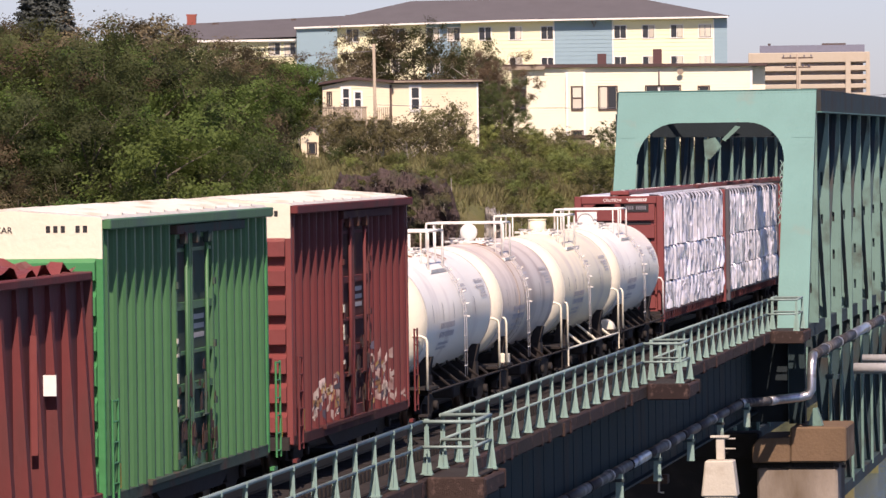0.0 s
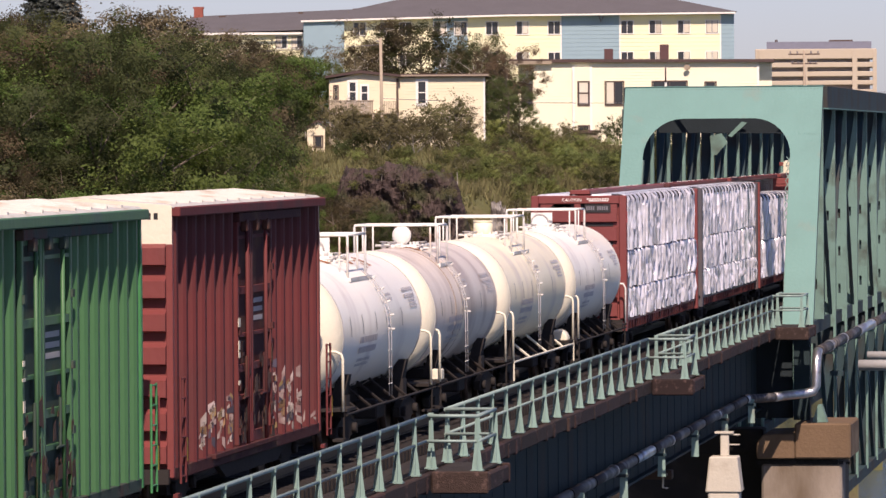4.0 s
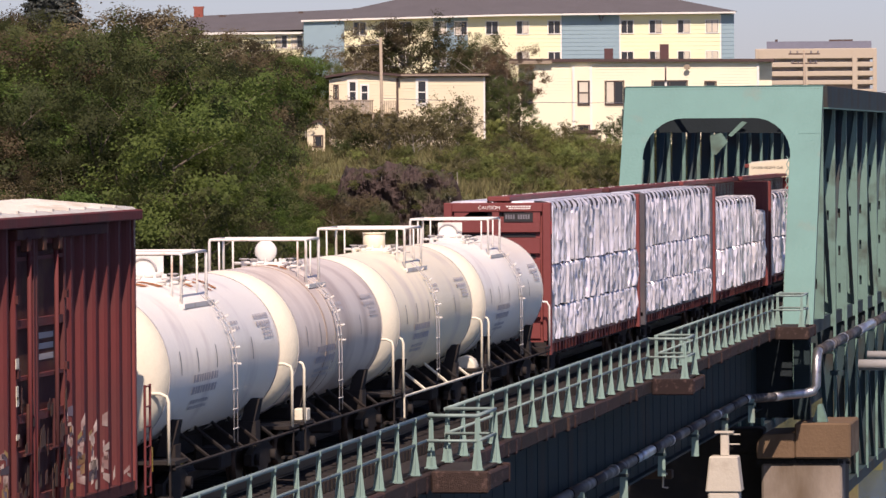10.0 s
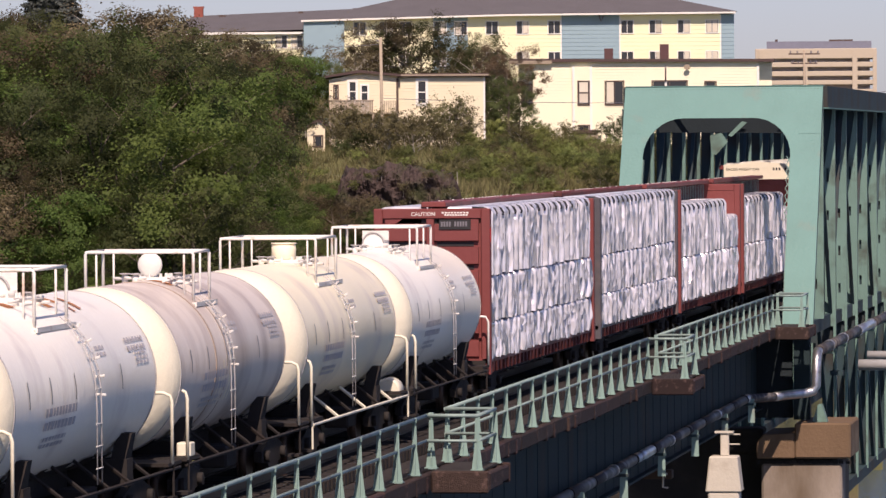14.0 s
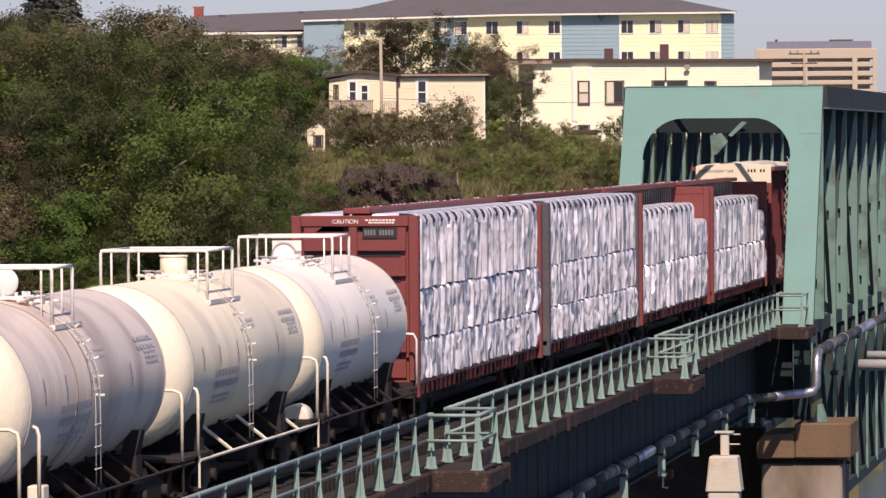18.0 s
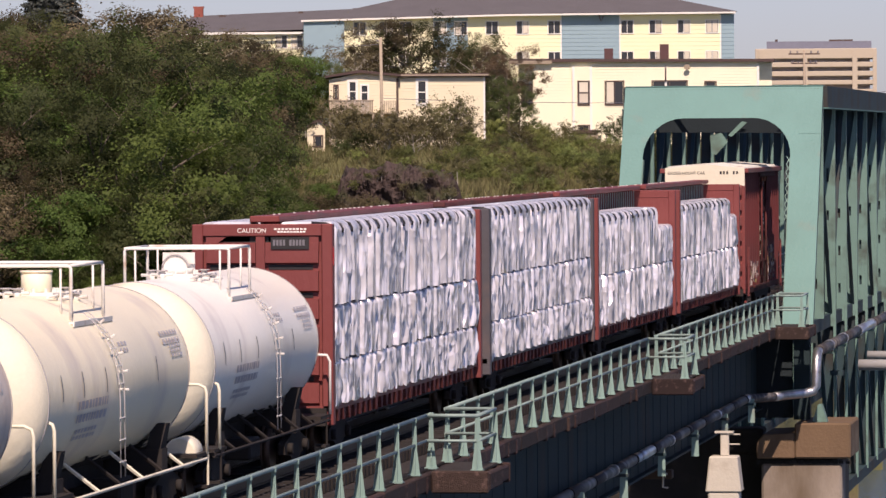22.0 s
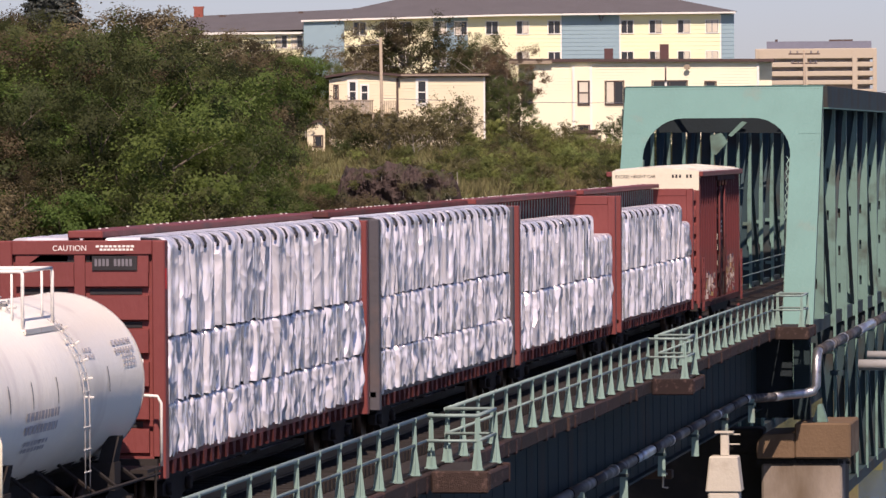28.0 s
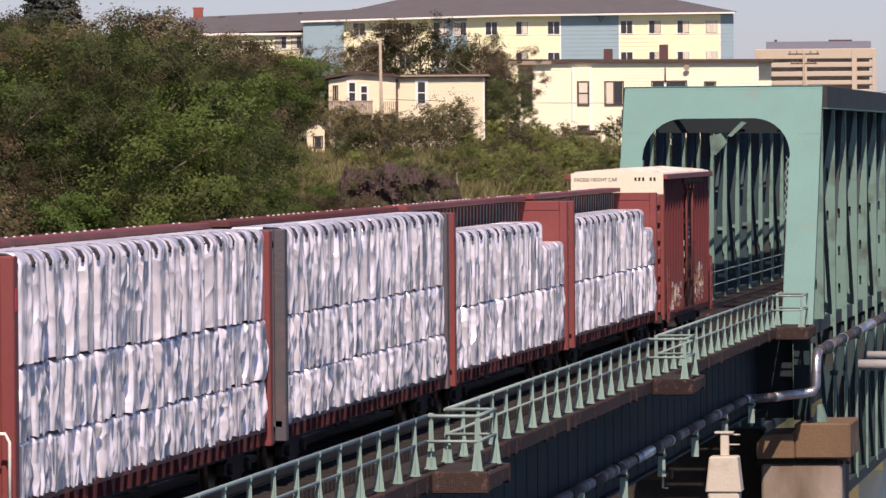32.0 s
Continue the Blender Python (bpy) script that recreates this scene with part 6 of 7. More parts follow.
def build_flats():
    """Four-storey block of flats with a hipped roof and a lower-lying wing."""
    D = 560.0
    k = D / 9961.0
    p, rz = facing(7.0, D, 7.5)
    h = thing("apartment_block", p, "yellow and blue clad four-storey apartment block", "apartment block", rz=rz)
    ax = 958.0

    def X(px):
        return (px - ax) * k

    def Z(py):
        return 6.361 - (py - 247.8) * k - 7.5
    def wall(a, b, top, material, y=0.0, depth=14.0):
        return part("wall", box(B(), X(a), X(b), y, y + depth, -4, Z(top)), material, h)
    segs = ((612, 769, APT_YELLOW), (769, 830, APT_BLUE), (830, 995, APT_YELLOW), (995, 1099, APT_BLUE), (1099, 1277, APT_YELLOW), (1277, 1301, APT_BLUE))
    for a, b, m in segs:
        w = wall(a, b - 0.05, 27, m)
        clapboards(h, X(a) + 0.02, X(b) - 0.05, 0, Z(118), Z(27), 0.4, m, w)
    wall(540, 612 - 0.05, 35, APT_BLUE, -0.6)
    wall(297, 540 - 0.05, 55, APT_YELLOW, 2.0)
    for a, za, b, zb in ((536, 33, 900, 25), (900, 25, 1303, 23)):
        part("gutter", prism(B(), [(X(a), -0.95, Z(za + 3)), (X(b), -0.95, Z(zb + 3)), (X(b), -0.95, Z(zb)), (X(a), -0.95, Z(za))], (0, 0.43, 0)), APT_WHITE, h)
        part("soffit", prism(B(), [(X(a), -0.515, Z(za + 3)), (X(b), -0.515, Z(zb + 3)), (X(b), -0.515, Z(zb + 1)), (X(a), -0.515, Z(za + 1))], (0, 0.5, 0)), APT_WHITE, h)
    # hipped roof and the wing's roof
    bm = B()
    y0, y1 = -0.9, 14.9
    e = Z(33)
    r = Z(-14)
    v = [bm.verts.new(q) for q in ((X(538), y0, e), (X(1306), y0, Z(22.5)), (X(1306), y1, Z(22.5)), (X(538), y1, e), (X(740), 7, r), (X(1130), 7, r + 0.2), (X(900), y0, Z(24.5)), (X(900), y1, Z(24.5)))]
    for f in ((0, 6, 4), (6, 5, 4), (6, 1, 5), (1, 2, 5), (2, 7, 5), (7, 4, 5), (7, 3, 4), (3, 0, 4), (0, 3, 7, 6), (6, 7, 2, 1)):
        bm.faces.new([v[i] for i in f])
    part("roof", bm, ROOF_GREY, h)
    bm = B()
    v = [bm.verts.new(q) for q in ((X(286), 1.2, Z(55)), (X(539), 1.2, Z(49)), (X(539), 16, Z(49)), (X(286), 16, Z(55)), (X(335), 8.5, Z(21)), (X(620), 8.5, Z(10)))]
    for f in ((0, 1, 5, 4), (1, 2, 5), (2, 3, 4, 5), (3, 0, 4), (3, 2, 1, 0)):
        bm.faces.new([v[i] for i in f])
    part("roof", bm, ROOF_GREY, h)
    part("gutter", box(B(), X(286), X(539), 1.1, 1.22, Z(57), Z(53)), APT_WHITE, h)
    for px in (611, 995, 1099, 1277):
        part("corner_board", box(B(), X(px) - 0.06, X(px) + 0.06, -0.06, -0.031, -3, Z(28)), APT_WHITE, h)
    cols = [(627, 0), (674, 2), (708, 0), (769, 2), (806, 1), (861, 0), (915, 2), (971, 0), (1100, 0), (1150, 2), (1200, 2), (1250, 3)]
    for row, top in enumerate((35, 90)):
        for i, (px, cu) in enumerate(cols):
            window(h, X(px), -0.032, Z(top + 26), 24 * k, 25 * k, APT_WHITE, 2, cu)
    for px in (488, 515):
        window(h, X(px), 1.98, Z(82), 22 * k, 24 * k, APT_WHITE, 2, 1)
    for px, py, w, t in ((337, 27, 16, 3), (335.5, 4, 19, 1.6)):
        bm = B()
        box(bm, X(px), X(px + w), 8.0 - 0.02 * t, 9.0 + 0.02 * t, Z(py + (27 if t > 2 else 3)), Z(py if t < 2 else 5))
        part("chimney", bm, BRICK_RED, h)
    for px, w, y in ((382, 12, 20), (525, 8, 14), (622, 18, 9), (636, 10, 11)):
        part("roof_vent", box(B(), X(px), X(px + w), 7.6, 8.2, Z(y + 16), Z(y)), TRIM_BROWN, h)
    bm = B()
    tube(bm, [(X(1062), -0.3, Z(27)), (X(1066), -0.3, Z(39)), (X(1070), -0.3, Z(29))], 0.08, 6)
    part("bracket", bm, DECAL, h)


def build_office():
    D = 2300.0
    k = D / 9961.0
    p, rz = facing(4.20, D, 9.0)
    h = thing("office_tower", p, "distant tan concrete office block with banded windows", "office block", rz=rz)

    def X(px):
        return (px - 1445) * k

    def Z(py):
        return 6.361 - (py - 244.7) * k - 9.0
    part("core", box(B(), X(1352), X(1540), 3, 30, -5, Z(86)), GLASS_IN_HAZE, h)
    for top, bot, a, b in ((86, 104, 1338, 1552), (110, 119, 1344, 1552), (126, 135, 1344, 1552), (142, 150, 1344, 1552), (158, 167, 1344, 1552), (174, 184, 1344, 1552)):
        part("spandrel", box(B(), X(a), X(b), 0, 32, Z(bot), Z(top)), CONC_TAN, h, bevel=0.2)
    for a, b in ((1424, 1430), (1509, 1518), (1344, 1352), (1545, 1552)):
        part("pier", box(B(), X(a), X(b), -0.6, 6, -5, Z(88)), CONC_TAN, h)
    part("penthouse", box(B(), X(1358), X(1543), 3.5, 28, Z(85.9), Z(73)), PLANT_GREY, h)
    part("roof_plant", box(B(), X(1468), X(1510), 6, 20, Z(72.9), Z(70)), TRIM_BROWN, h)
    part("antenna", rod(B(), (X(1375), 8, Z(73)), (X(1375), 8, Z(69)), 0.6, 6), TRIM_BROWN, h)


def build_pole():
    p = polar(8.605, 333, 3.5)
    o = thing("utility_pole", p, "bare grey wooden utility pole beside the house", "pole")
    part("pole", rod(B(), (0, 0, -1.5), (-0.02, 0.1, 9.0), 0.12, 10, 0.09), WOOD_GREY, o)
    part("insulator", rod(B(), (0.0, 0.15, 8.8), (0.0, 0.35, 8.8), 0.05, 6), DECAL, o)
    for k, (z, bear, d) in enumerate(((5.4, 2.6, 420), (8.6, 13.5, 380))):
        q = polar(bear, d, 3.5 + z + 1.5) - p
        pts = []
        for i in range(17):
            f = i / 16.0
            v = Vector((0, 0, z)).lerp(q, f)
            v.z -= 3.0 * f * (1 - f)
            pts.append(v)
        part("cable", tube(B(), pts, 0.022, 4), DECAL, o)


def build_far_pole(bearing, d, z0, z1, arms):
    o = thing("utility_pole", polar(bearing, d, z0), "thin dark utility pole above the rooftops", "pole", rz=bearing - 90)
    part("pole", rod(B(), (0, 0, -1.0), (0, 0, z1 - z0), 0.13, 8, 0.09), WOOD_GREY, o)
    for k in range(arms):
        z = z1 - z0 - 0.35 - 0.75 * k
        part("crossarm", box(B(), -1.25 + 0.2 * k, 1.25 - 0.2 * k, -0.06, 0.06, z, z + 0.11), TRIM_BROWN, o)
        for xx in (-1.1, -0.55, 0.55, 1.1):
            part("insulator", rod(B(), (xx * (1 - 0.16 * k), 0, z + 0.11), (xx * (1 - 0.16 * k), 0, z + 0.3), 0.06, 6), DECAL, o)


build_small_house()
build_shed()
build_flat_house()
build_flats()
build_office()
build_pole()
build_far_pole(8.001 + math.degrees(math.atan((784 - 1425) / 9961.0)), 450, 7.0, 13.4, 2)
build_far_pole(8.001 + math.degrees(math.atan((784 - 1347) / 9961.0)), 400, 6.0, 12.1, 0)

# ---- trees, shrubs, rock and grass ----


def leaf_mesh(name, clumps, per, size, material, rng, up=0.35, spread=0.36, flat=0.75):
    """Many small folded leaves gathered in clumps; each clump is (centre, outward way, radius)."""
    C = np.array([c[0] for c in clumps])
    O = np.array([c[1] for c in clumps])
    R = np.array([c[2] for c in clumps])
    n = len(C) * per
    idx = np.repeat(np.arange(len(C)), per)
    off = rng.normal(size=(n, 3)) * spread * R[idx][:, None]
    off[:, 2] *= flat
    P = C[idx] + off
    nrm = O[idx] * 0.9 + rng.normal(size=(n, 3)) * 0.34 + np.array([0, 0, up])
    nrm /= np.linalg.norm(nrm, axis=1)[:, None]
    a = np.cross(nrm, rng.normal(size=(n, 3)))
    a /= np.linalg.norm(a, axis=1)[:, None] + 1e-9
    b = np.cross(nrm, a)
    s = size * rng.uniform(0.55, 1.3, n)[:, None]
    V = np.stack([P - a * s - b * s * 0.3, P + a * s * 0.9 - b * s * 0.45, P + b * s * 0.75], 1).reshape(-1, 3)
    F = np.arange(n * 3).reshape(-1, 3)
    me = bpy.data.meshes.new(name)
    me.from_pydata(V.tolist(), [], F.tolist())
    me.materials.append(material)
    return me


def limbs(bm, rng, height, spread, base_r, n_limbs, lean=0.0):
    """A tapered trunk with forking limbs; returns the limb ends."""
    ends = []
    p = Vector((0, 0, -0.6))
    trunk = [p.copy()]
    steps = 6
    for i in range(steps):
        p = p + Vector((rng.normal() * 0.10 + lean * 0.2, rng.normal() * 0.10, (height * 0.8 + 0.6) / steps))
        trunk.append(p.copy())
    for i in range(steps):
        rod(bm, trunk[i], trunk[i + 1], base_r * (1 - i / steps * 0.85), 7, base_r * (1 - (i + 1) / steps * 0.85), False)
    ends.append(trunk[-1])
    for k in range(n_limbs):
        f = 0.25 + 0.7 * (k + rng.uniform(0, 1)) / n_limbs
        i = min(steps - 1, int(f * steps))
        s = trunk[i].lerp(trunk[i + 1], f * steps - i)
        a = k * 2.4 + rng.uniform(-0.4, 0.4)
        reach = spread * (1.05 - 0.55 * f) * rng.uniform(0.7, 1.15)
        q = s + Vector((math.cos(a) * reach * 0.6, math.sin(a) * reach * 0.6, reach * rng.uniform(0.25, 0.6)))
        e = q + Vector((math.cos(a) * reach * 0.5, math.sin(a) * reach * 0.5, reach * rng.uniform(0.2, 0.5)))
        r = base_r * 0.42 * (1.1 - f * 0.6)
        rod(bm, s, q, r, 5, r * 0.65, False)
        rod(bm, q, e, r * 0.65, 5, r * 0.25, False)
        ends += [q, e]
        for w in range(2):
            t = q.lerp(e, rng.uniform(0.2, 0.9)) + Vector((rng.normal() * 0.45, rng.normal() * 0.45, rng.uniform(0.1, 0.7)))
            rod(bm, q.lerp(e, 0.4), t, r * 0.35, 4, r * 0.12, False)
            ends.append(t)
    return ends


def build_tree(seed, height, spread, material, label, n_limbs=9, clump=0.62, per=130, leaf=0.050, shells=84, bark=BARK, category="tree", sparse=False, stout=0.022):
    rng = np.random.default_rng(seed)
    t = thing("tree" if category == "tree" else "shrub", (0, 0, -200), label, category, "hillside trees" if category == "tree" else "hillside shrubs")
    bm = B()
    ends = limbs(bm, rng, height, spread, stout * height, n_limbs)
    part("trunk", bm, bark, t)
    clumps = []
    mid = Vector((0, 0, height * 0.6))
    for e in ends:
        o = e - mid
        o = o.normalized() if o.length > 0.1 else Vector((0, 0, 1))
        clumps.append((tuple(e), tuple(o), clump * rng.uniform(0.7, 1.2)))
    if not sparse:
        lobes = [(e, spread * rng.uniform(0.34, 0.55)) for e in ends[:1] + ends[2::4]]
        for k in range(shells):
            c, r = lobes[k % len(lobes)]
            d = Vector(rng.normal(size=3))
            d.z = d.z * 0.8 + 0.25
            d.normalize()
            p = c + d * r * rng.uniform(0.65, 1.05)
            if p.z > 0.3:
                clumps.append((tuple(p), tuple(d), clump * rng.uniform(0.5, 1.0)))
    if not sparse:
        part("crown", leaf_mesh("crown", clumps, per, leaf, material, rng), material, t)
    return t


def build_conifer(seed, height, label):
    rng = np.random.default_rng(seed)
    t = thing("conifer", (0, 0, -200), label, "tree", "hillside trees")
    bm = B()
    rod(bm, (0, 0, -0.6), (0, 0, height), 0.16, 8, 0.02, False)
    clumps = []
    z = height * 0.12
    while z < height:
        reach = (1 - z / height) ** 0.8 * height * 0.24 + 0.1
        for k in range(7):
            a = rng.uniform(0, 6.28)
            r = reach * rng.uniform(0.75, 1.1)
            e = Vector((math.cos(a) * r, math.sin(a) * r, z - 0.18 * r))
            rod(bm, (0, 0, z), e, 0.03, 4, 0.008, False)
            for f in (0.35, 0.6, 0.8, 1.0):
                clumps.append((tuple(Vector((0, 0, z)).lerp(e, f)), (math.cos(a) * 0.6, math.sin(a) * 0.6, 0.5), 0.34))
        z += 0.36
    part("trunk", bm, BARK, t)
    part("crown", leaf_mesh("crown", clumps, 14, 0.15, NEEDLES, rng, 0.2, 0.5, 0.4), NEEDLES, t)
    return t


KINDS = {
    "green": [build_tree(s, 7.0, 2.6, LEAF, "leafy green deciduous tree on the slope", 9 + s % 3) for s in (1, 2, 3, 4)],
    "bright": [build_tree(s, 6.0, 2.3, LEAF_BRIGHT, "bright green young tree on the slope", 8) for s in (11, 12)],
    "olive": [build_tree(s, 6.5, 2.5, LEAF_OLIVE, "olive-brown leafy tree on the slope", 9, per=110) for s in (21, 22)],
    "sparse": [build_tree(s, 6.0, 2.2, TWIG_LEAF, "thinly leaved tree with pale bare twigs", 13, 0.5, 46, 0.058, 34, BARK_PALE) for s in (31, 32)],
    "shrub": [build_tree(s, 2.3, 1.5, LEAF, "dense green shrub on the slope", 10, 0.5, 32, 0.08, 46, category="shrub") for s in (41, 42)],
    "brush": [build_tree(s, 2.9, 1.6, LEAF_SCRUB, "brownish scrubby bush with bare twigs", 15, 0.42, 26, 0.075, 52, BARK_PALE, "shrub") for s in (51, 52, 53)],
    "brightshrub": [build_tree(s, 1.9, 1.4, LEAF_SHRUB, "bright green low shrub on the slope", 9, 0.45, 32, 0.08, 40, category="shrub") for s in (61, 62)],
    "conifer": [build_conifer(s, 10.0, "dark pointed conifer on the ridge") for s in (71, 72)],
    "dead": [build_tree(81, 5.0, 2.2, TWIG_LEAF, "bare pale dead tree among the leaves", 8, 0.3, 3, 0.1, 0, BARK_PALE, sparse=True, stout=0.0065)],
}
HEIGHT = {"green": 7.0, "bright": 6.0, "olive": 6.5, "sparse": 6.0, "shrub": 2.3, "brush": 2.9, "brightshrub": 1.9, "conifer": 10.0, "dead": 5.0}
used = set()
plant_rng = random.Random(5)


def plant(kind, bearing, d, height, z=None):
    src = plant_rng.choice(KINDS[kind])
    p = polar(bearing, d, z)
    s = height / HEIGHT[kind] / 0.98
    wide = s * plant_rng.uniform(0.92, 1.12)
    m = Matrix.Translation(p) @ pose(0, 0, 0, 0, 0, plant_rng.uniform(0, 360)) @ Matrix.Diagonal((wide, wide, s, 1))
    if src.name in used:
        copy_thing(src, m)
    else:
        used.add(src.name)
        src.matrix_basis = m


def skyline(px):
    """Height in the view, in degrees above the eye's level, of the wood's upper edge along the bearing."""
    return 1.20 + 0.07 * smooth(50, 25, px) - 0.11 * smooth(35, 60, px) * smooth(185, 165, px) - 0.05 * smooth(285, 310, px) - 0.20 * smooth(450, 560, px) + 0.22 * smooth(165, 200, px) * smooth(285, 250, px) 


def bearing_of(px):
    return 8.001 + math.degrees(math.atan((784 - px) / 9961.0))


def build_wood():
    rng = plant_rng
    px = -70.0
    while px < 640:
        b0 = bearing_of(px)
        q = rng.uniform(6, 9)
        deep = 40 if px < 445 else 26
        while q < deep:
            b = b0 + rng.uniform(-0.16, 0.16)
            d = foot(b) + q
            g = polar(b, d).z
            front = smooth(30, 6, q)
            low = -0.45 if px > 445 else skyline(px)
            limit = (6.36 + d * math.tan(radians(low + rng.uniform(-0.34, 0.10))) - g) * 0.95
            roll = rng.random()
            patch = noise.noise((b * 3.1, d * 0.09, 4.0))
            grey = 0.28 * smooth(340, 120, px) * smooth(14, 30, q)
            if patch - grey > 0.20:
                kind = "bright" if roll < 0.7 else "green"
            elif patch - grey < -0.14:
                kind = "olive" if roll < 0.75 else ("sparse" if roll < 0.88 else "green")
            else:
                kind = "green" if roll < 0.55 else ("olive" if roll < 0.8 else ("bright" if roll < 0.92 else "sparse"))
            h = rng.uniform(3.6, 8.4) - 1.0 * front
            h = min(h, limit, 5.0 if px > 385 else 9.0)
            if h > 1.6:
                plant(kind, b, d, h)
            q += rng.uniform(5.0, 7.0) * (0.85 if q < 30 else 1.25)
        px += 25
    for px_ in range(-30, 450, 13):
        b = bearing_of(px_ + rng.uniform(-5, 5))
        d = foot(b) + rng.uniform(40, 52)
        top = 6.36 + d * math.tan(radians(skyline(px_) + rng.uniform(-0.14, 0.02))) - polar(b, d).z
        plant("sparse" if 190 < px_ < 285 and rng.random() < 0.6 else rng.choice(("olive", "olive", "green")), b, d, top * 0.97)
    for px_ in range(450, 532, 12):
        for d in (344, 358, 368):
            b = bearing_of(px_ + rng.uniform(-6, 6))
            top = 6.36 + d * math.tan(radians(skyline(px_) - 0.05 - rng.uniform(0, 0.25))) - polar(b, d).z
            if top > 1.5:
                plant(rng.choice(("green", "green", "olive", "bright")), b, d, top * 0.9)
    for px_ in range(446, 488, 13):
        for d in (296, 312, 328):
            b = bearing_of(px_ + rng.uniform(-5, 5))
            top = 6.36 + d * math.tan(radians(0.5 - 0.5 * smooth(440, 490, px_) - rng.uniform(0, 0.3))) - polar(b, d).z
            plant(rng.choice(("green", "bright", "olive")), b, d, max(1.5, top * 0.9))
    for px_, q, h in ((66, 150, 8.6), (78, 158, 9.3), (90, 150, 8.8), (102, 156, 9.6), (112, 150, 9.2), (124, 152, 8.8), (134, 145, 7.6), (56, 146, 7.4), (96, 140, 8.2), (118, 140, 8.0)):
        plant("conifer", bearing_of(px_), foot(bearing_of(px_)) + q, h)
    for px_, q, h in ((160, 12, 4.6), (14, 11, 3.6), (236, 12, 4.2), (318, 13, 3.6)):
        plant("dead", bearing_of(px_), foot(bearing_of(px_)) + q, h)


def build_garden():
    # scrub before the small house, and the trees beside and behind it
    for px, d, h, kind in ((598, 334, 4.6, "brush"), (606, 331, 2.7, "brush"), (625, 335, 3.6, "brush"), (612, 331, 2.6, "sparse"), (640, 332, 3.0, "brush"), (668, 330, 2.9, "brush"), (692, 333, 3.2, "brush"),
                           (715, 330, 3.3, "brush"), (742, 333, 2.9, "brush"), (768, 331, 3.0, "brush"), (792, 334, 3.0, "brush"), (815, 333, 2.7, "brush"), (735, 325, 2.5, "brush"),
                           (690, 326, 2.4, "brush"), (640, 326, 2.0, "shrub"), (608, 326, 1.4, "shrub"), (835, 335, 2.6, "sparse"),
                           (780, 326, 2.0, "brush"), (812, 336, 3.0, "sparse")):
        plant(kind, bearing_of(px), d, h * (0.62 if px < 650 else 1.02))
    for px, d, h, kind in ((866, 352, 5.6, "green"), (884, 347, 5.4, "green"), (904, 344, 4.2, "green"), (922, 346, 3.0, "green"), (893, 352, 5.6, "olive"), (858, 356, 5.4, "green"),
                           (925, 338, 3.0, "brush"), (892, 335, 2.4, "shrub")):
        plant(kind, bearing_of(px), d, h)
    for px, d, h, kind in ((615, 420, 7.0, "sparse"), (640, 430, 8.4, "sparse"), (668, 425, 7.6, "sparse"), (700, 425, 8.6, "olive"), (728, 430, 9.0, "sparse"), (752, 422, 8.8, "green"),
                           (780, 425, 8.8, "sparse"), (806, 430, 8.0, "green"), (832, 425, 7.4, "green"), (856, 425, 7.0, "green"), (660, 440, 7.0, "green"), (720, 440, 7.6, "green"),
                           (590, 415, 5.6, "green"), (560, 410, 5.8, "olive"), (845, 415, 6.4, "sparse"), (875, 418, 6.4, "green"), (520, 400, 6.0, "green"), (540, 405, 6.4, "sparse")):
        plant(kind, bearing_of(px), d, h)
    for px, d, h, kind in ((995, 372, 2.3, "sparse"), (1010, 368, 1.7, "brush"), (1075, 372, 1.8, "green"), (1092, 374, 1.9, "green"), (965, 366, 1.5, "shrub"), (1050, 366, 1.2, "shrub"), (1134, 314, 6.6, "green"), (1146, 304, 5.6, "olive"), (1164, 318, 6.6, "green"), (1176, 308, 5.6, "olive"), (1199, 312, 6.6, "green"), (1211, 302, 5.6, "olive"), (1215, 312, 6.6, "green"), (948, 362, 1.8, "shrub")):
        plant(kind, bearing_of(px), d, h)
    for px, d, h in ((1452, 440, 4.2), (1466, 446, 4.6), (1486, 440, 3.8), (1380, 430, 3.2)):
        plant("sparse", bearing_of(px), d, h)
    rng = plant_rng
    for k in range(110):
        px = rng.uniform(820, 1110)
        d = rng.uniform(308, 362)
        kind = rng.choice(("brightshrub", "brightshrub", "brightshrub", "brush", "shrub"))
        plant(kind, bearing_of(px), d, rng.uniform(0.7, 1.7))
    for k in range(85):
        px = rng.uniform(835, 1105)
        plant(rng.choice(("brightshrub", "brightshrub", "brightshrub", "shrub", "brush")), bearing_of(px), rng.uniform(302, 340), rng.uniform(0.7, 1.3))
    for k in range(46):
        px = rng.uniform(480, 572)
        d = rng.uniform(262, 322)
        room = 6.36 - 0.0042 * d - polar(bearing_of(px), d).z
        plant(rng.choice(("shrub", "brush", "brightshrub", "shrub")), bearing_of(px), d, max(0.6, min(room, rng.uniform(0.9, 1.9))))
    for k in range(30):
        px = rng.uniform(605, 830)
        d = rng.uniform(306, 324)
        plant(rng.choice(("shrub", "brush", "brightshrub", "brush")), bearing_of(px), d, rng.uniform(0.6, 1.2))


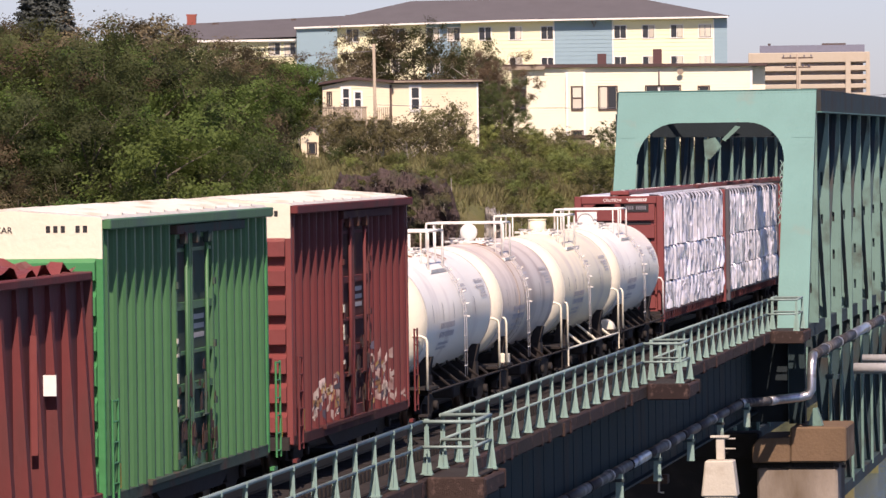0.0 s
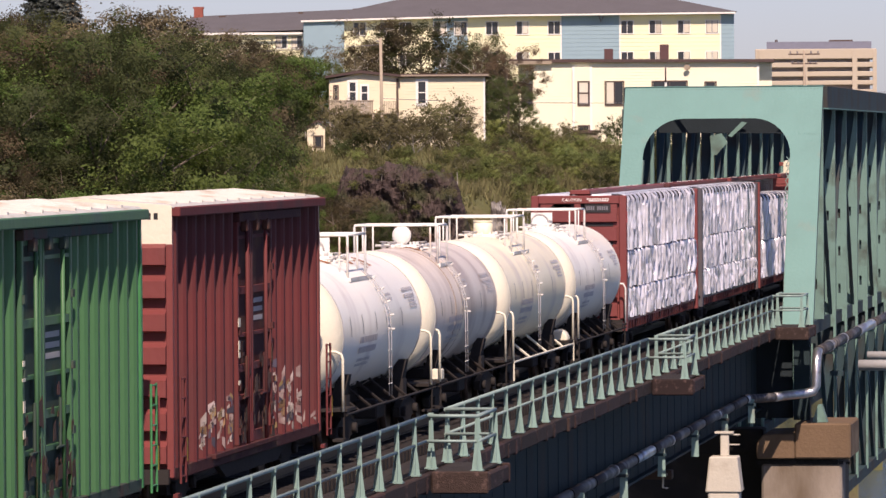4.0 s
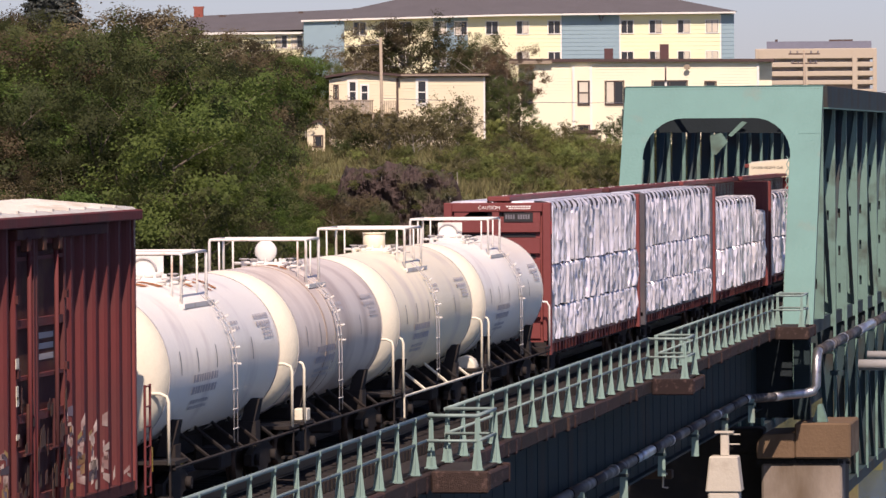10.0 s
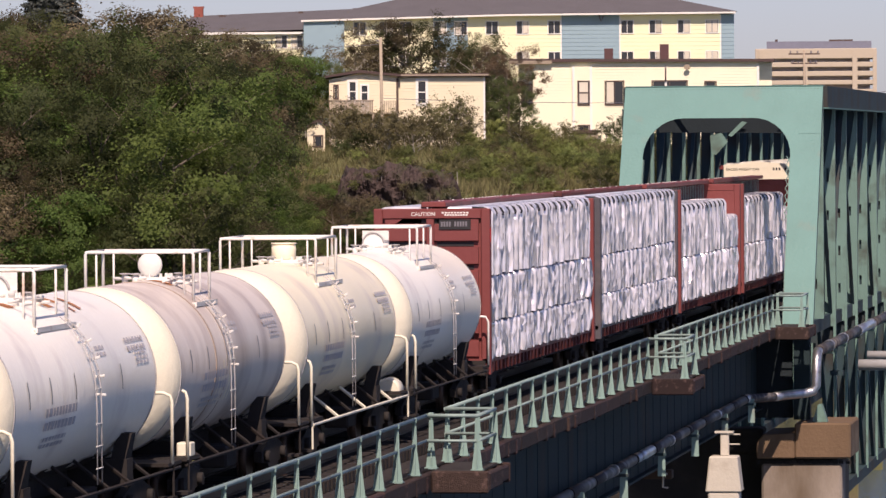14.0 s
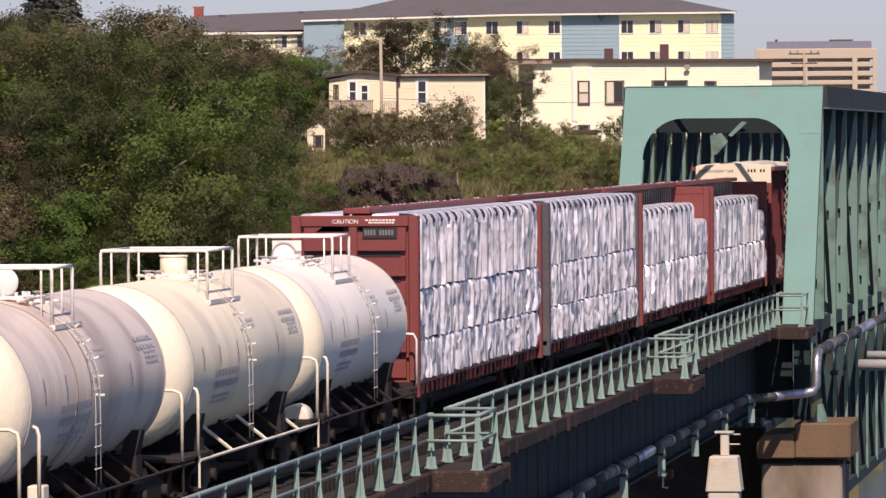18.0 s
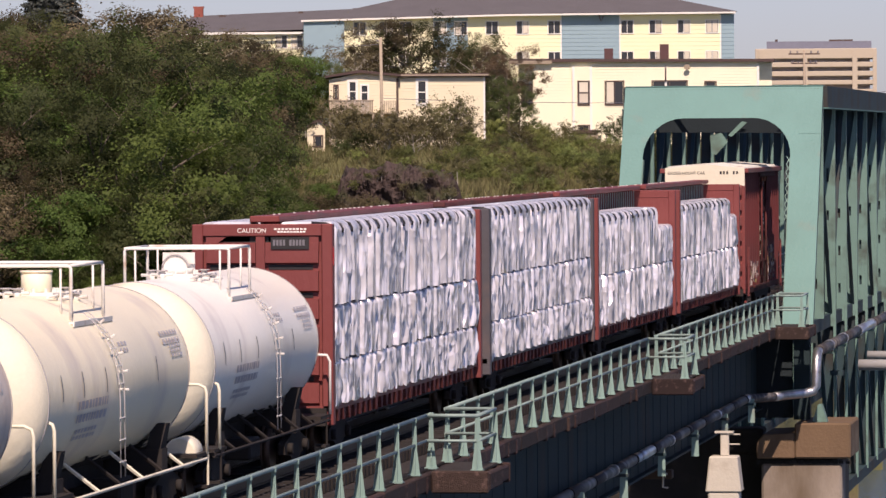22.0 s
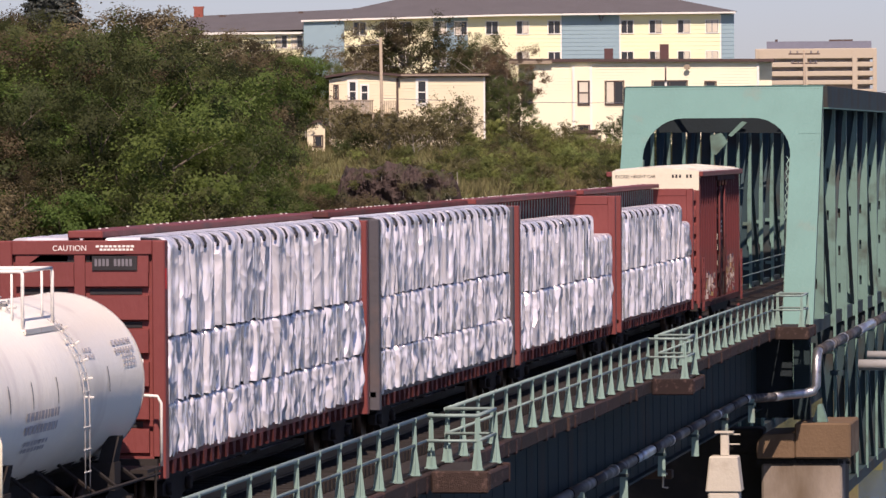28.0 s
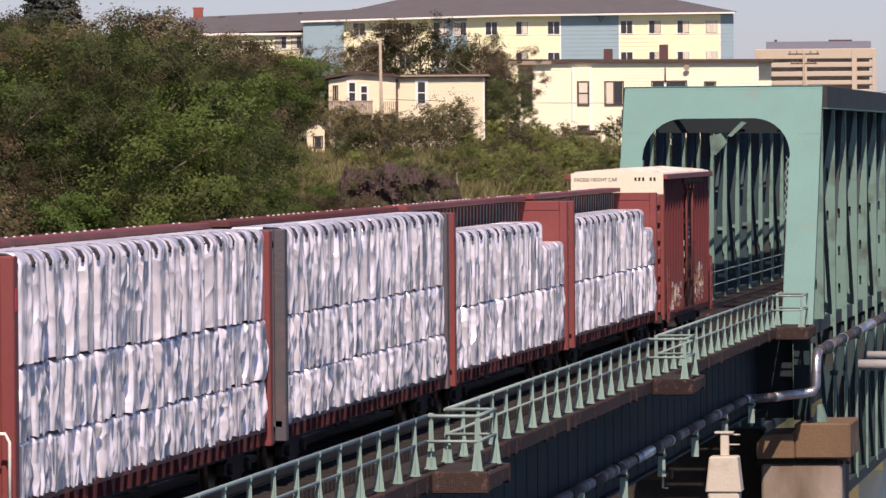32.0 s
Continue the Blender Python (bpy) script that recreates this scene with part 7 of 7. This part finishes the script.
def build_rock(b0, b1, d, top, depth, name, material, label, seed, flank=0.24):
    """A broken rock face set into the slope: stepped blocks and cracks, with a back that runs into the hill."""
    nu, nv = 170, 64
    bm = B()
    rows = []
    for j in range(nv + 1):
        f = j / nv
        row = []
        for i in range(nu + 1):
            u = i / nu
            b = b0 + (b1 - b0) * u
            edge = smooth(0, flank, u) * smooth(0, flank, 1 - u)
            h = -1.5 + (top + 1.5) * edge * (0.95 + 0.10 * noise.noise((u * 5, seed, 0)))
            if f < 0.7:
                g = f / 0.7
                dd, z = d + depth * 0.6 * g ** 1.3, -2.5 + (h + 2.5) * g
            else:
                g = (f - 0.7) / 0.3
                dd, z = d + depth * 0.6 + 26 * g, h - 2.2 * g ** 2
            p = polar(b, dd, z)
            q = Vector((p.y, z * 1.25, dd * 0.3 + seed))
            big = noise.fractal(q * 0.33, 0.9, 2.2, 4)
            crack = 1 - abs(noise.noise(q * 0.75 + Vector((0, 0.4 * big, 3)))) * 2
            fine = noise.fractal(q * 1.9, 0.7, 2.2, 4)
            face = smooth(0.74, 0.6, f) if f > 0.55 else 1.0
            p.x -= (0.9 * big + 0.34 * crack + 0.5 * fine) * face
            p.z += 0.28 * fine + 0.22 * big
            row.append(bm.verts.new(p))
        rows.append(row)
    for a, c in zip(rows, rows[1:]):
        for i in range(nu):
            bm.faces.new((a[i], a[i + 1], c[i + 1], c[i]))
    return solid(name, bm, material, label, "rock", "structure")


def build_tufts():
    rng = np.random.default_rng(9)
    V, F = [], []
    for k in range(7000):
        px = rng.uniform(490, 1120)
        d = rng.uniform(298 if px > 840 else 268, 366)
        p = polar(bearing_of(px), d)
        for j in range(5):
            h = rng.uniform(0.25, 0.75)
            a = rng.uniform(0, 6.28)
            w = Vector((math.cos(a), math.sin(a), 0)) * 0.05
            o = Vector((rng.normal() * 0.2, rng.normal() * 0.2, -0.1))
            t = Vector((rng.normal() * 0.2, rng.normal() * 0.2, h))
            n = len(V)
            V += [tuple(p + o - w), tuple(p + o + w), tuple(p + o + t)]
            F.append((n, n + 1, n + 2))
    me = bpy.data.meshes.new("grass_tufts")
    me.from_pydata(V, [], F)
    me.materials.append(TUFT)
    tagged(new("grass_tufts", me), "dry yellow-green grass tufts on the slope", "grass", kind="stuff")


build_wood()
build_garden()
build_rock(bearing_of(872), bearing_of(540), 281, 5.3, 6.0, "rock_outcrop", ROCK, "dark reddish broken rock face below the house", 1.3)
build_rock(bearing_of(905), bearing_of(860), 290, 3.3, 4.0, "pale_rock", ROCK_PALE, "pale grey rock beside the dark outcrop", 4.1)
# growth along the rock's brow and at its foot
for _k in range(44):
    _px = plant_rng.uniform(588, 832)
    plant(plant_rng.choice(("brush", "brightshrub", "shrub")), bearing_of(_px), plant_rng.uniform(285.5, 290), plant_rng.uniform(0.5, 1.1), 4.35 - 2.6 * smooth(70, 130, abs(_px - 705)))
for _k in range(26):
    _px = plant_rng.choice((plant_rng.uniform(560, 640), plant_rng.uniform(780, 850)))
    plant(plant_rng.choice(("brush", "olive", "shrub")), bearing_of(_px), plant_rng.uniform(274, 279), plant_rng.uniform(1.4, 3.0))
for _k in range(30):
    _g = plant_rng.uniform(0.45, 0.92)
    plant(plant_rng.choice(("brush", "shrub", "brightshrub", "brush")), bearing_of(plant_rng.uniform(600, 815)), 280.4 + 3.6 * _g ** 1.3, plant_rng.uniform(0.35, 0.8), -2.5 + 7.6 * _g)
_post = thing("marker_post", polar(bearing_of(812), 294, 2.6), "thin pale leaning marker post in the scrub", "post")
part("post", rod(B(), (0, 0, -0.8), (0.05, 0.07, 2.15), 0.035, 6, 0.02), BARK_PALE, _post)
build_tufts()


# ---- what moves ----
def along(t):
    q = (t - 16) / 16
    return -(3.01202512 * (t - 16) - 1.0546 * q * q + 0.34325 * q ** 3)


def motions():
    for ob, x in moving:
        walk(ob, [(float(t), pose(x + along(t), TRACK_Y, 0)) for t in range(0, 33)])


motions()
